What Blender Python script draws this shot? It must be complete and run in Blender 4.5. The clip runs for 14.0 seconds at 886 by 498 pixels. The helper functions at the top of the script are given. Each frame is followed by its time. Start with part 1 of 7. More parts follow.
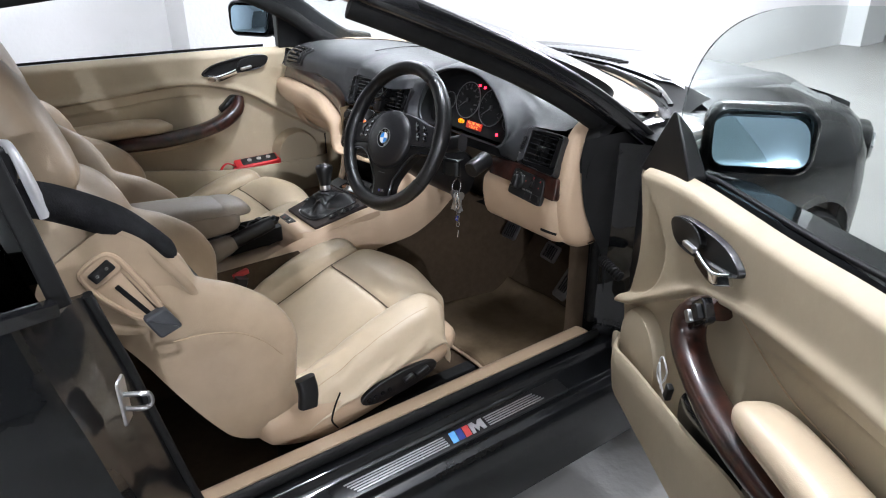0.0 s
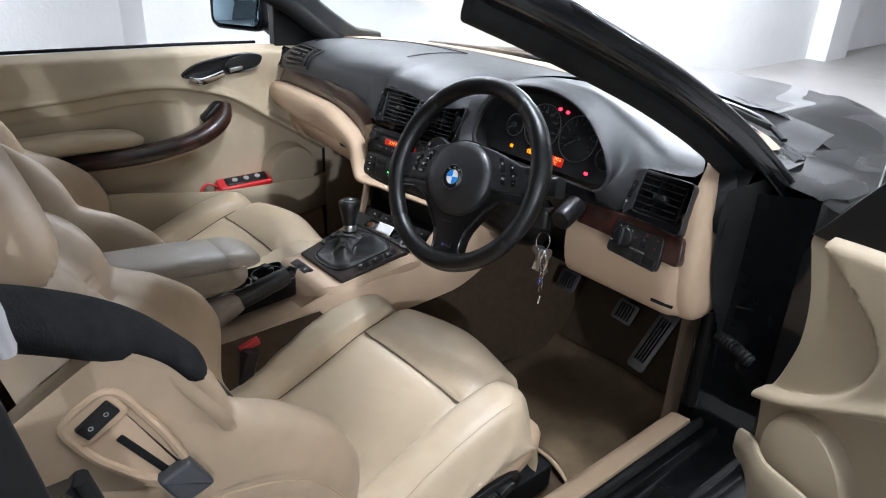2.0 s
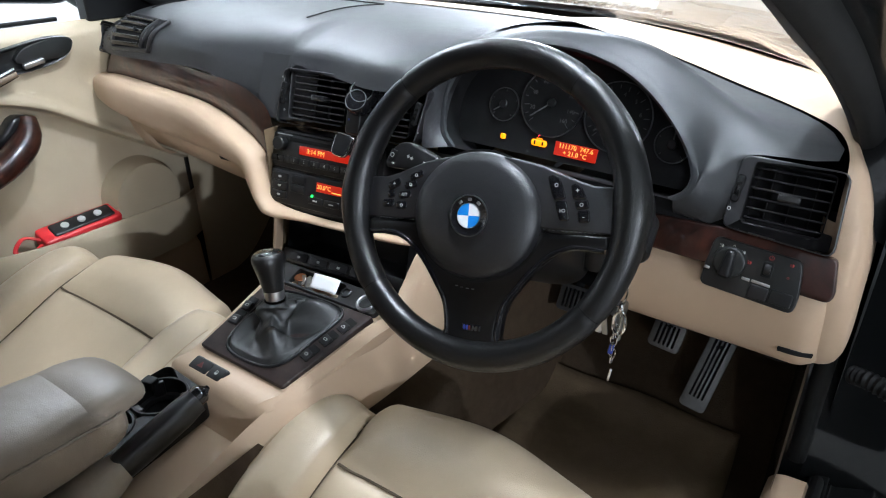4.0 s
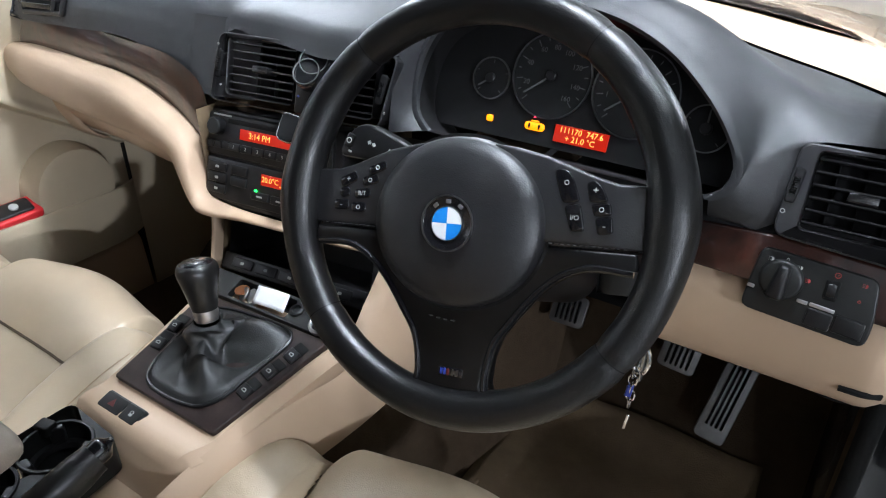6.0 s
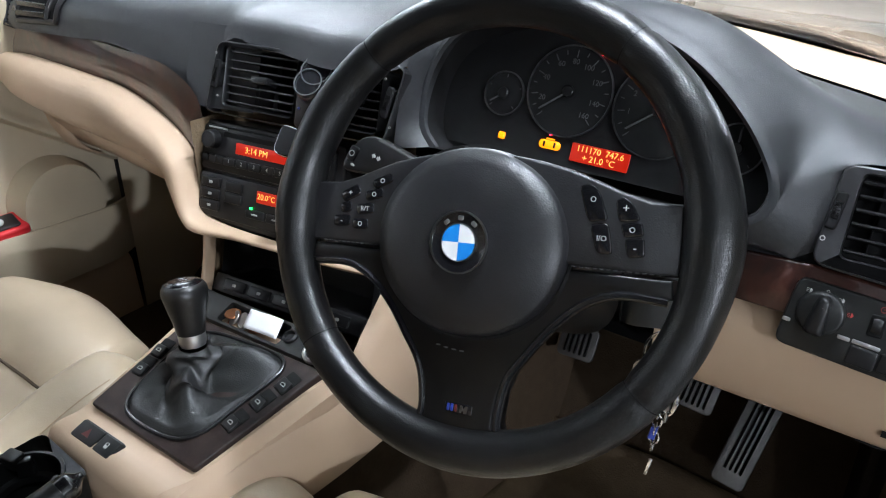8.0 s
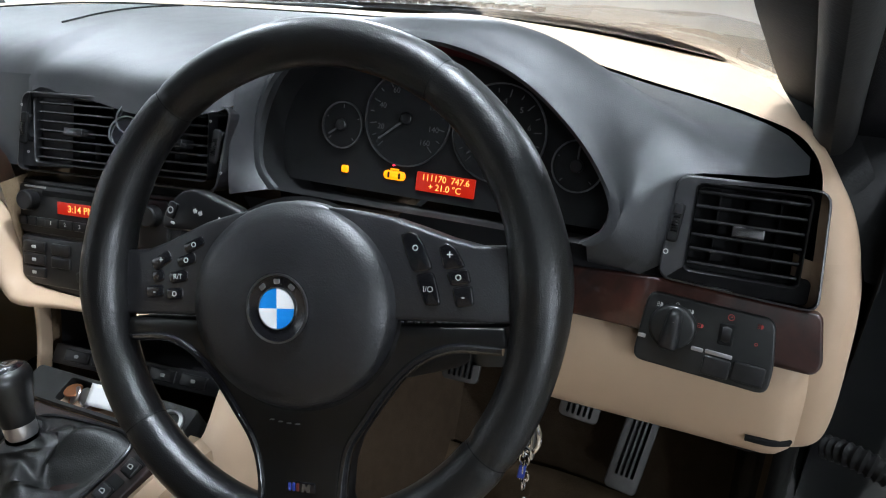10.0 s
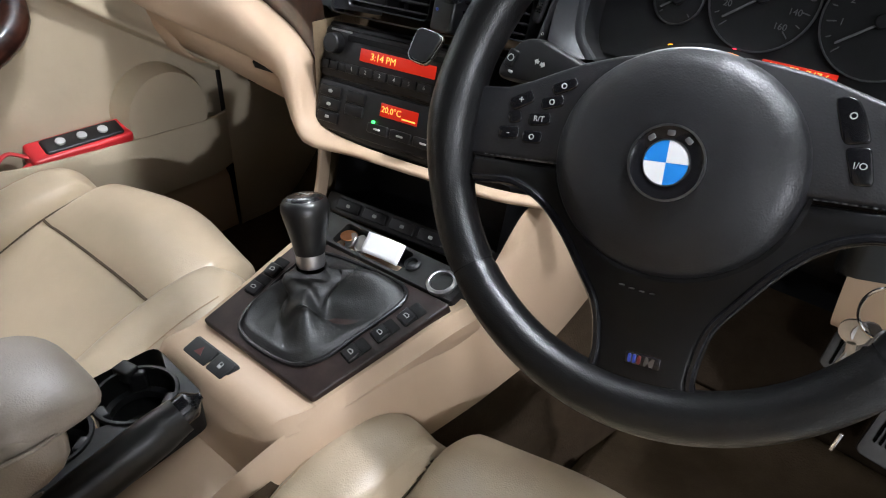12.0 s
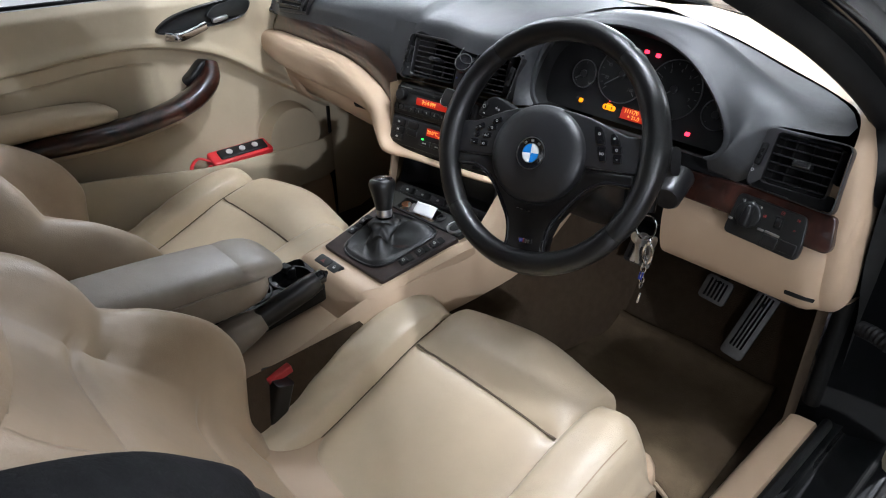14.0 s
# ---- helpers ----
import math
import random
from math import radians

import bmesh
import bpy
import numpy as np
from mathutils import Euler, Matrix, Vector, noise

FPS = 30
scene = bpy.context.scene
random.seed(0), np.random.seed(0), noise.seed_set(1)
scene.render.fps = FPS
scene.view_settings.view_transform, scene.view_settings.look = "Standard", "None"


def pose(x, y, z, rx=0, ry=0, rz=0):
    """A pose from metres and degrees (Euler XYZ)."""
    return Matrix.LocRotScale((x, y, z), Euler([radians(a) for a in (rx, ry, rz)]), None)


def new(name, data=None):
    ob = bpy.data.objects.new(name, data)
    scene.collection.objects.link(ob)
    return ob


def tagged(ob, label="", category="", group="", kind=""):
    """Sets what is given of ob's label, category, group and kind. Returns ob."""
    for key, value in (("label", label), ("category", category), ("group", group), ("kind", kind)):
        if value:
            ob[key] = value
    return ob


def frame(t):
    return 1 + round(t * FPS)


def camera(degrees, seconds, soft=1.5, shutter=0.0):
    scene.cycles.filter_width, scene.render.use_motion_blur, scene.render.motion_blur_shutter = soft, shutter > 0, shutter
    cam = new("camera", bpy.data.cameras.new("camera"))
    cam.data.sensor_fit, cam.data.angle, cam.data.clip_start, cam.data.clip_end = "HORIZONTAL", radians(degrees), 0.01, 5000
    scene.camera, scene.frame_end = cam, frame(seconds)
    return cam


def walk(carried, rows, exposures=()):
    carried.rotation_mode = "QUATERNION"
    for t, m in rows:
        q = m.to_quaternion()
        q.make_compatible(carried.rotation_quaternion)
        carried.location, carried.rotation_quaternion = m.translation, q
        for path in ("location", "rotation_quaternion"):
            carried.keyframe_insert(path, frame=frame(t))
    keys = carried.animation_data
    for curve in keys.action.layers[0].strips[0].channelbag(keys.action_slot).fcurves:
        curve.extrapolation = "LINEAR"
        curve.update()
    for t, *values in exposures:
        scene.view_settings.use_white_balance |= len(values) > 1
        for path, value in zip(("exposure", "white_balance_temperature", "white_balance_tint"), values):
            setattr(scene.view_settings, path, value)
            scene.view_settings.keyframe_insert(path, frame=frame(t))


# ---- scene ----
# ---------------------------------------------------------------- camera
cam = camera(64.19, 14.0, soft=1.1)
ROWS = [
    (0, 1.7190, -0.8256, 1.3523, 65.12, 0.56, 53.88),
    (0.5, 1.7140, -0.8151, 1.3455, 64.92, 0.00, 54.37),
    (1, 1.5997, -0.8087, 1.3242, 64.90, 0.06, 55.33),
    (1.5, 1.3766, -0.8250, 1.3315, 65.44, -1.59, 51.80),
    (2, 1.2309, -0.7929, 1.3132, 64.85, -2.46, 49.74),
    (2.5, 1.0578, -0.6732, 1.2856, 64.65, -0.97, 48.98),
    (3, 0.9262, -0.6044, 1.2670, 60.59, 0.30, 48.08),
    (3.5, 0.7916, -0.5850, 1.2628, 60.63, 1.57, 38.28),
    (3.7, 0.7559, -0.5758, 1.2491, 61.37, 1.26, 35.93),
    (5.8, 0.6160, -0.4048, 1.1556, 60.41, -0.20, 34.16),
    (6, 0.6149, -0.4034, 1.1543, 60.05, -0.12, 33.84),
    (6.5, 0.6159, -0.4077, 1.1558, 59.57, -0.23, 33.39),
    (7, 0.6095, -0.4045, 1.1469, 60.69, -0.20, 33.73),
    (7.2, 0.5966, -0.3989, 1.1209, 62.07, -1.19, 34.63),
    (9.3, 0.5789, -0.3163, 1.1267, 63.10, 0.66, 30.08),
    (9.5, 0.5886, -0.3070, 1.1281, 63.45, 0.48, 27.63),
    (10, 0.6076, -0.3000, 1.1334, 62.98, 0.95, 24.88),
    (10.5, 0.5999, -0.3075, 1.1260, 62.55, 0.55, 25.63),
    (11, 0.5254, -0.3382, 1.1020, 59.39, -1.12, 36.11),
    (11.5, 0.4927, -0.3554, 1.0795, 58.39, -1.66, 39.72),
    (12, 0.4876, -0.3637, 1.0720, 57.28, -1.60, 40.70),
    (12.5, 0.4941, -0.3646, 1.0702, 57.04, -1.40, 40.83),
    (13, 0.5208, -0.3717, 1.0865, 57.26, -0.23, 41.74),
    (13.5, 0.6492, -0.4528, 1.1608, 58.59, 0.10, 43.93),
    (14, 0.9216, -0.6974, 1.2751, 59.48, 0.18, 46.94),
]
EXPOSURES = ((0, 0.28, 6400, 10), (2.0, 0.20, 6300, 9), (2.5, 0.08, 6200, 8), (3.7, 0.32, 6100, 6), (6, 0.46, 6150, 8), (7.2, 0.46, 6150, 8), (9.3, 0.28, 6150, 5), (10.5, 0.28, 6150, 5), (11.5, 0.42, 6500, 10), (13, 0.42, 6500, 10), (14, 0.15, 6300, 9))
walk(cam, [(r[0], pose(*r[1:])) for r in ROWS], EXPOSURES)

# ---------------------------------------------------------------- light
world = bpy.data.worlds.new("garage_world")
world.use_nodes = True
world.node_tree.nodes["Background"].inputs[0].default_value = (0.9, 0.95, 1.0, 1)
world.node_tree.nodes["Background"].inputs[1].default_value = 0.05
scene.world = world


def tube_lamp(x, y, z, watts):
    """The light of one bare ceiling tube, shining all round."""
    data = bpy.data.lights.new("tube_light", "POINT")
    data.shadow_soft_size = 0.09
    data.energy, data.color = watts, (0.94, 0.98, 1.09)
    ob = new("tube_light", data)
    ob.matrix_world = pose(x, y, z)
    return ob


CEIL = 2.75
# Tubes out of view; the first is added to brighten the recess wall.
TUBES = [(-1.45, -2.6, 0, 60), (-1.75, 1.3, 0, 70), (-1.85, 5.0, 0, 230), (7.5, -3.8, 0, 620), (2.3, -3.4, 0, 30), (1.5, 0.0, 0, 33), (2.4, 4.4, 0, 120), (0.50, 0.24, 0, 95)]
for tx, ty, tturn, tw in TUBES:
    tube_lamp(tx, ty, CEIL - 0.26, tw)


# ---------------------------------------------------------------- materials
def material(name, color, rough=0.5, metal=0.0, spec=0.5, coat=0.0, grain=0.0, grain_size=0.002, vary=0.0, vary_size=0.15,
             kind="noise", emit=None, power=0.0, coat_rough=0.05, dirt=None, dirt_amount=0.0, rough_vary=0.0):
    """A plain principled surface with two scales of change in colour and a fine relief, all in metres of the object."""
    m = bpy.data.materials.new(name)
    m.use_nodes = True
    nt = m.node_tree
    b = nt.nodes["Principled BSDF"]
    b.inputs["Roughness"].default_value = rough
    b.inputs["Metallic"].default_value = metal
    b.inputs["Specular IOR Level"].default_value = spec
    b.inputs["Coat Weight"].default_value = coat
    b.inputs["Coat Roughness"].default_value = coat_rough
    b.inputs["Base Color"].default_value = (*color, 1)
    if emit:
        b.inputs["Emission Color"].default_value = (*emit, 1)
        b.inputs["Emission Strength"].default_value = power
    tc = nt.nodes.new("ShaderNodeTexCoord")
    out = tc.outputs["Object"]
    if vary > 0 or dirt_amount > 0:
        n1 = nt.nodes.new("ShaderNodeTexNoise")
        n1.inputs["Scale"].default_value = 1 / vary_size
        n1.inputs["Detail"].default_value = 5
        n1.inputs["Roughness"].default_value = 0.6
        nt.links.new(out, n1.inputs["Vector"])
        mix = nt.nodes.new("ShaderNodeMix")
        mix.data_type = "RGBA"
        lo = [c * (1 - vary) for c in color]
        hi = [min(1, c * (1 + vary)) for c in color]
        ramp = nt.nodes.new("ShaderNodeMapRange")
        ramp.inputs[1].default_value, ramp.inputs[2].default_value = 0.35, 0.65
        nt.links.new(n1.outputs["Fac"], ramp.inputs[0])
        nt.links.new(ramp.outputs[0], mix.inputs[0])
        mix.inputs[6].default_value = (*lo, 1)
        mix.inputs[7].default_value = (*hi, 1)
        last = mix.outputs[2]
        if dirt_amount > 0:
            n2 = nt.nodes.new("ShaderNodeTexNoise")
            n2.inputs["Scale"].default_value = 0.35 / vary_size
            n2.inputs["Detail"].default_value = 8
            n2.inputs["Roughness"].default_value = 0.7
            nt.links.new(out, n2.inputs["Vector"])
            r2 = nt.nodes.new("ShaderNodeMapRange")
            r2.inputs[1].default_value, r2.inputs[2].default_value = 0.5, 0.75
            r2.inputs[4].default_value = dirt_amount
            nt.links.new(n2.outputs["Fac"], r2.inputs[0])
            mix2 = nt.nodes.new("ShaderNodeMix")
            mix2.data_type = "RGBA"
            nt.links.new(r2.outputs[0], mix2.inputs[0])
            nt.links.new(last, mix2.inputs[6])
            mix2.inputs[7].default_value = (*(dirt or (0.1, 0.08, 0.06)), 1)
            last = mix2.outputs[2]
        nt.links.new(last, b.inputs["Base Color"])
        if rough_vary > 0:
            rr = nt.nodes.new("ShaderNodeMapRange")
            rr.inputs[1].default_value, rr.inputs[2].default_value = 0.3, 0.7
            rr.inputs[3].default_value, rr.inputs[4].default_value = max(0.02, rough - rough_vary), min(1, rough + rough_vary)
            nt.links.new(n1.outputs["Fac"], rr.inputs[0])
            nt.links.new(rr.outputs[0], b.inputs["Roughness"])
    if grain > 0:
        if kind == "leather":
            g = nt.nodes.new("ShaderNodeTexVoronoi")
            g.feature = "DISTANCE_TO_EDGE"
            g.inputs["Scale"].default_value = 1 / grain_size
            h = g.outputs["Distance"]
        else:
            g = nt.nodes.new("ShaderNodeTexNoise")
            g.inputs["Scale"].default_value = 1 / grain_size
            g.inputs["Detail"].default_value = 3
            h = g.outputs["Fac"]
        nt.links.new(out, g.inputs["Vector"])
        bump = nt.nodes.new("ShaderNodeBump")
        bump.inputs["Strength"].default_value = grain
        bump.inputs["Distance"].default_value = grain_size * 0.4
        nt.links.new(h, bump.inputs["Height"])
        if kind == "leather":
            # soft creases on top of the fine grain
            c = nt.nodes.new("ShaderNodeTexNoise")
            c.inputs["Scale"].default_value = 28
            c.inputs["Detail"].default_value = 4
            nt.links.new(out, c.inputs["Vector"])
            b2 = nt.nodes.new("ShaderNodeBump")
            b2.inputs["Strength"].default_value = 0.25
            b2.inputs["Distance"].default_value = 0.004
            nt.links.new(c.outputs["Fac"], b2.inputs["Height"])
            nt.links.new(bump.outputs[0], b2.inputs["Normal"])
            nt.links.new(b2.outputs[0], b.inputs["Normal"])
        else:
            nt.links.new(bump.outputs[0], b.inputs["Normal"])
    return m


def wood_material():
    m = material("burl_wood", (0.04, 0.014, 0.009), 0.4, spec=0.25, coat=1.0, coat_rough=0.03)
    nt = m.node_tree
    b = nt.nodes["Principled BSDF"]
    tc = nt.nodes.new("ShaderNodeTexCoord")
    n = nt.nodes.new("ShaderNodeTexNoise")
    n.inputs["Scale"].default_value, n.inputs["Detail"].default_value, n.inputs["Distortion"].default_value = 14, 8, 2.2
    r = nt.nodes.new("ShaderNodeValToRGB")
    r.color_ramp.elements[0].position, r.color_ramp.elements[0].color = 0.32, (0.006, 0.003, 0.0025, 1)
    r.color_ramp.elements[1].position, r.color_ramp.elements[1].color = 0.70, (0.050, 0.014, 0.008, 1)
    nt.links.new(tc.outputs["Object"], n.inputs["Vector"])
    nt.links.new(n.outputs["Fac"], r.inputs[0])
    nt.links.new(r.outputs[0], b.inputs["Base Color"])
    return m


def glass_material(name, tint, rough=0.0):
    m = bpy.data.materials.new(name)
    m.use_nodes = True
    b = m.node_tree.nodes["Principled BSDF"]
    b.inputs["Base Color"].default_value = (*tint, 1)
    b.inputs["Transmission Weight"].default_value = 1.0
    b.inputs["Roughness"].default_value = rough
    b.inputs["IOR"].default_value = 1.1
    return m


LEATHER = material("beige_leather", (0.52, 0.42, 0.29), 0.33, spec=0.55, grain=0.25, grain_size=0.0022, vary=0.05, vary_size=0.12,
                   kind="leather", dirt=(0.38, 0.30, 0.21), dirt_amount=0.2, rough_vary=0.02)
# Tan tone of the backs, taken darker to hold their shade in the colour.
SHADEDLEATHER = material("shaded_tan_leather", (0.40, 0.300, 0.202), 0.40, spec=0.45, grain=0.3, grain_size=0.0024, vary=0.07, vary_size=0.10,
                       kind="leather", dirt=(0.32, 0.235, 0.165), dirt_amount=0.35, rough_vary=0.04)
# Greyed by wear, and darkened further to put the armrest's shade into it.
WORNSHADED = material("worn_shaded_leather", (0.28, 0.235, 0.19), 0.45, grain=0.25, grain_size=0.0022, vary=0.08, vary_size=0.06, kind="leather",
                dirt=(0.22, 0.17, 0.13), dirt_amount=0.4, rough_vary=0.08)
TRIM = material("beige_plastic", (0.46, 0.335, 0.226), 0.5, spec=0.4, grain=0.12, grain_size=0.0011, vary=0.03, vary_size=0.2)
DOORTRIM = material("beige_door_vinyl", (0.42, 0.35, 0.245), 0.5, spec=0.4, grain=0.15, grain_size=0.0014, vary=0.04, vary_size=0.2, kind="leather")
CARPET = material("brown_carpet", (0.062, 0.043, 0.027), 0.95, spec=0.1, grain=0.9, grain_size=0.0025, vary=0.10, vary_size=0.02,
                  dirt=(0.07, 0.05, 0.035), dirt_amount=0.3)
MAT = material("beige_mat_carpet", (0.140, 0.100, 0.060), 0.95, spec=0.1, grain=0.9, grain_size=0.0025, vary=0.12, vary_size=0.04,
               dirt=(0.16, 0.11, 0.08), dirt_amount=0.6)
DASH = material("black_dash_skin", (0.023, 0.024, 0.0255), 0.46, spec=0.45, grain=0.35, grain_size=0.0013, vary=0.12, vary_size=0.3, kind="leather")
PLASTIC = material("black_plastic", (0.009, 0.009, 0.0092), 0.34, spec=0.4, grain=0.15, grain_size=0.0009, vary=0.1, vary_size=0.1)
PANELBLACK = material("satin_panel_black", (0.011, 0.0115, 0.011), 0.34, spec=0.4, grain=0.06, grain_size=0.001, vary=0.1, vary_size=0.06)
GLOSS = material("gloss_black_plastic", (0.008, 0.008, 0.009), 0.18, coat=0.4)
SATIN = material("satin_black_trim", (0.020, 0.020, 0.021), 0.38, spec=0.55, grain=0.08, grain_size=0.0012, vary=0.12, vary_size=0.05)
SLAT = material("black_vent_blade", (0.014, 0.014, 0.0145), 0.27, spec=0.6, grain=0.05, grain_size=0.001, vary=0.1, vary_size=0.04)
SPOKEBLACK = material("smooth_black_spoke", (0.005, 0.005, 0.005), 0.3, spec=0.35, grain=0.04, grain_size=0.001, vary=0.1, vary_size=0.05)
SEAM = material("dark_beige_seam", (0.10, 0.072, 0.045), 0.7)
CUPBLACK = material("dull_black_plastic", (0.007, 0.0075, 0.007), 0.5, spec=0.22, grain=0.1, grain_size=0.001, vary=0.15, vary_size=0.03)
GUIDE = material("pale_satin_silver", (0.62, 0.62, 0.63), 0.36, metal=0.35, vary=0.03, vary_size=0.03)
DARK = material("matt_black", (0.007, 0.007, 0.007), 0.8, spec=0.2)
RUBBER = material("black_rubber_seal", (0.009, 0.009, 0.009), 0.55, spec=0.2, grain=0.2, grain_size=0.003, vary=0.2, vary_size=0.04)
RIM = material("black_rim_leather", (0.006, 0.006, 0.006), 0.30, spec=0.5, grain=0.32, grain_size=0.0016, vary=0.1, vary_size=0.2, kind="leather", rough_vary=0.02)
KNOB = material("black_knob_leather", (0.009, 0.009, 0.009), 0.36, spec=0.5, grain=0.12, grain_size=0.0014, vary=0.1, vary_size=0.03, kind="leather")
BOOT = material("black_soft_leather", (0.009, 0.0095, 0.009), 0.48, grain=0.4, grain_size=0.0022, vary=0.1, vary_size=0.05, kind="leather")
PAINT = material("black_car_paint", (0.004, 0.0045, 0.005), 0.45, spec=0.08, coat=0.8, coat_rough=0.035, vary=0.1, vary_size=0.3,
                 dirt=(0.012, 0.012, 0.012), dirt_amount=0.3)
WOOD = wood_material()
SATINWOOD = material("satin_dark_wood", (0.022, 0.014, 0.012), 0.42, spec=0.32, grain=0.1, grain_size=0.002, vary=0.4, vary_size=0.02)
CHROME = material("chrome", (0.75, 0.76, 0.78), 0.12, metal=1.0)
SILVER = material("satin_silver", (0.55, 0.55, 0.56), 0.35, metal=1.0, vary=0.05, vary_size=0.02)
STEEL = material("brushed_steel", (0.45, 0.45, 0.45), 0.3, metal=1.0, grain=0.1, grain_size=0.001, vary=0.15, vary_size=0.03)
PEDALSTEEL = material("dull_steel", (0.15, 0.147, 0.143), 0.5, metal=1.0, grain=0.1, grain_size=0.001, vary=0.15, vary_size=0.03)
MIRROR = material("blue_tinted_mirror", (0.50, 0.70, 0.85), 0.02, metal=1.0)
GLASS = glass_material("tinted_side_glass", (0.75, 0.80, 0.78))
SCREEN = glass_material("windscreen_glass", (0.93, 0.96, 0.95))
RED = material("red_plastic", (0.55, 0.02, 0.025), 0.35, vary=0.05, vary_size=0.05)
REDBTN = material("red_button", (0.45, 0.03, 0.03), 0.4)
WHITE = material("white_plastic", (0.75, 0.75, 0.74), 0.4)
PRINT = material("white_print", (0.42, 0.42, 0.40), 0.5)
BLUE = material("blue_enamel", (0.02, 0.22, 0.62), 0.25, coat=0.6)
NAVY = material("navy_enamel", (0.02, 0.04, 0.25), 0.3)
LIGHTBLUE = material("light_blue_enamel", (0.12, 0.38, 0.75), 0.3)
THREAD = material("beige_thread", (0.42, 0.31, 0.2), 0.8)
GREYTHREAD = material("grey_thread", (0.25, 0.25, 0.25), 0.8)
LCD = material("orange_lcd", (0.1, 0.005, 0.002), 0.3, emit=(1.0, 0.022, 0.003), power=0.33)
LCDTEXT = material("lcd_digits", (0.5, 0.3, 0.1), 0.5, emit=(1.0, 0.27, 0.04), power=1.7)
DIALPRINT = material("dim_dial_print", (0.085, 0.085, 0.085), 0.5)
DIALRING = material("dim_dial_ring", (0.22, 0.22, 0.22), 0.35, metal=1.0)
AMBER = material("amber_lamp", (0.3, 0.12, 0.0), 0.4, emit=(1.0, 0.27, 0.0), power=1.5)
REDLAMP = material("red_lamp", (0.3, 0.01, 0.01), 0.4, emit=(1.0, 0.02, 0.05), power=5.0)
GREENLAMP = material("green_lamp", (0.0, 0.3, 0.05), 0.4, emit=(0.05, 1.0, 0.12), power=3.0)
# For assumed walls: a dark grey that holds down reflections in the paint.
FARWALL = material("dark_unseen_wall", (0.13, 0.13, 0.125), 0.8, spec=0.2, grain=0.3, grain_size=0.02, vary=0.1, vary_size=0.8)
CANVAS = material("black_canvas", (0.012, 0.012, 0.013), 0.9, spec=0.15, grain=0.6, grain_size=0.0015, vary=0.15, vary_size=0.1)
WALL = material("white_wall_paint", (0.80, 0.80, 0.79), 0.7, spec=0.3, grain=0.25, grain_size=0.02, vary=0.03, vary_size=0.8,
                dirt=(0.6, 0.59, 0.57), dirt_amount=0.35)
CONCRETE = material("grey_sealed_concrete", (0.36, 0.35, 0.33), 0.45, spec=0.4, grain=0.2, grain_size=0.03, vary=0.08, vary_size=0.5,
                    dirt=(0.22, 0.21, 0.2), dirt_amount=0.5, rough_vary=0.15)
LAMPGLASS = material("lamp_tube", (0.9, 0.9, 0.9), 0.4, emit=(1.0, 0.97, 0.92), power=6.0)


REDPRINT = material("red_print", (0.35, 0.04, 0.035), 0.5)
DIMRED = material("dim_red_print", (0.10, 0.012, 0.012), 0.5)
GRIPBLACK = material("smooth_black_grip", (0.008, 0.008, 0.008), 0.34, grain=0.08, grain_size=0.0012, vary=0.1, vary_size=0.03)


# ---------------------------------------------------------------- mesh helpers
def holed(outline, holes, z0, z1, m=None):
    """A slab with wells left open; holes are (x, y, radius) or outlines."""
    bm = bmesh.new()
    holes = [h if isinstance(h, list) else [(h[0] + h[2] * math.cos(2 * math.pi * i / 36), h[1] + h[2] * math.sin(2 * math.pi * i / 36)) for i in range(36)] for h in holes]
    for z in (z1,):
        edges = []
        for loop in [outline] + holes:
            vs = [bm.verts.new((x, y, z)) for x, y in loop]
            edges += [bm.edges.new((vs[i - 1], vs[i])) for i in range(len(vs))]
        bmesh.ops.triangle_fill(bm, use_beauty=True, use_dissolve=True, edges=edges)
    def within(px_, py_, loop):
        c = False
        for k in range(len(loop)):
            (xa, ya), (xb, yb) = loop[k - 1], loop[k]
            if (ya > py_) != (yb > py_) and px_ < (xb - xa) * (py_ - ya) / (yb - ya) + xa:
                c = not c
        return c
    gone = [f for f in bm.faces if any(within(*f.calc_center_median()[:2], h) for h in holes)]
    bmesh.ops.delete(bm, geom=gone, context="FACES_ONLY")
    top = [bm.verts.new((x, y, z1)) for x, y in outline]
    low = [bm.verts.new((x, y, z0)) for x, y in outline]
    for i in range(len(outline)):
        bm.faces.new((top[i - 1], top[i], low[i], low[i - 1]))
    if m is not None:
        bm.transform(m)
    return bm


def part(name, bm, mat, parent=None, label="", smooth=True, m=None, sub=0, bevel=0.0, angle=40):
    """Links a bmesh as one mesh object under a thing or a part."""
    bmesh.ops.recalc_face_normals(bm, faces=bm.faces)
    me = bpy.data.meshes.new(name)
    bm.to_mesh(me)
    bm.free()
    me.materials.append(mat)
    ob = new(name, me)
    if smooth:
        me.polygons.foreach_set("use_smooth", [True] * len(me.polygons))
    if m is not None:
        ob.matrix_basis = m
    if parent is not None:
        ob.parent = parent
        ob.matrix_parent_inverse = parent.matrix_basis.inverted()
    if bevel > 0:
        mod = ob.modifiers.new("bevel", "BEVEL")
        mod.width, mod.segments, mod.limit_method, mod.angle_limit = bevel, 2, "ANGLE", radians(35)
        mod.harden_normals = False
    if sub > 0:
        mod = ob.modifiers.new("sub", "SUBSURF")
        mod.levels = mod.render_levels = sub
    if smooth and sub == 0:
        me.set_sharp_from_angle(angle=radians(angle))
    if label:
        ob["label"] = label
    return ob


def thing(name, label, category="", m=None, group="", kind="", parent=None):
    ob = new(name)
    ob.empty_display_size = 0.05
    if m is not None:
        ob.matrix_basis = m
    if parent is not None:
        ob.parent = parent
        ob.matrix_parent_inverse = parent.matrix_basis.inverted()
    return tagged(ob, label, category, group, kind)


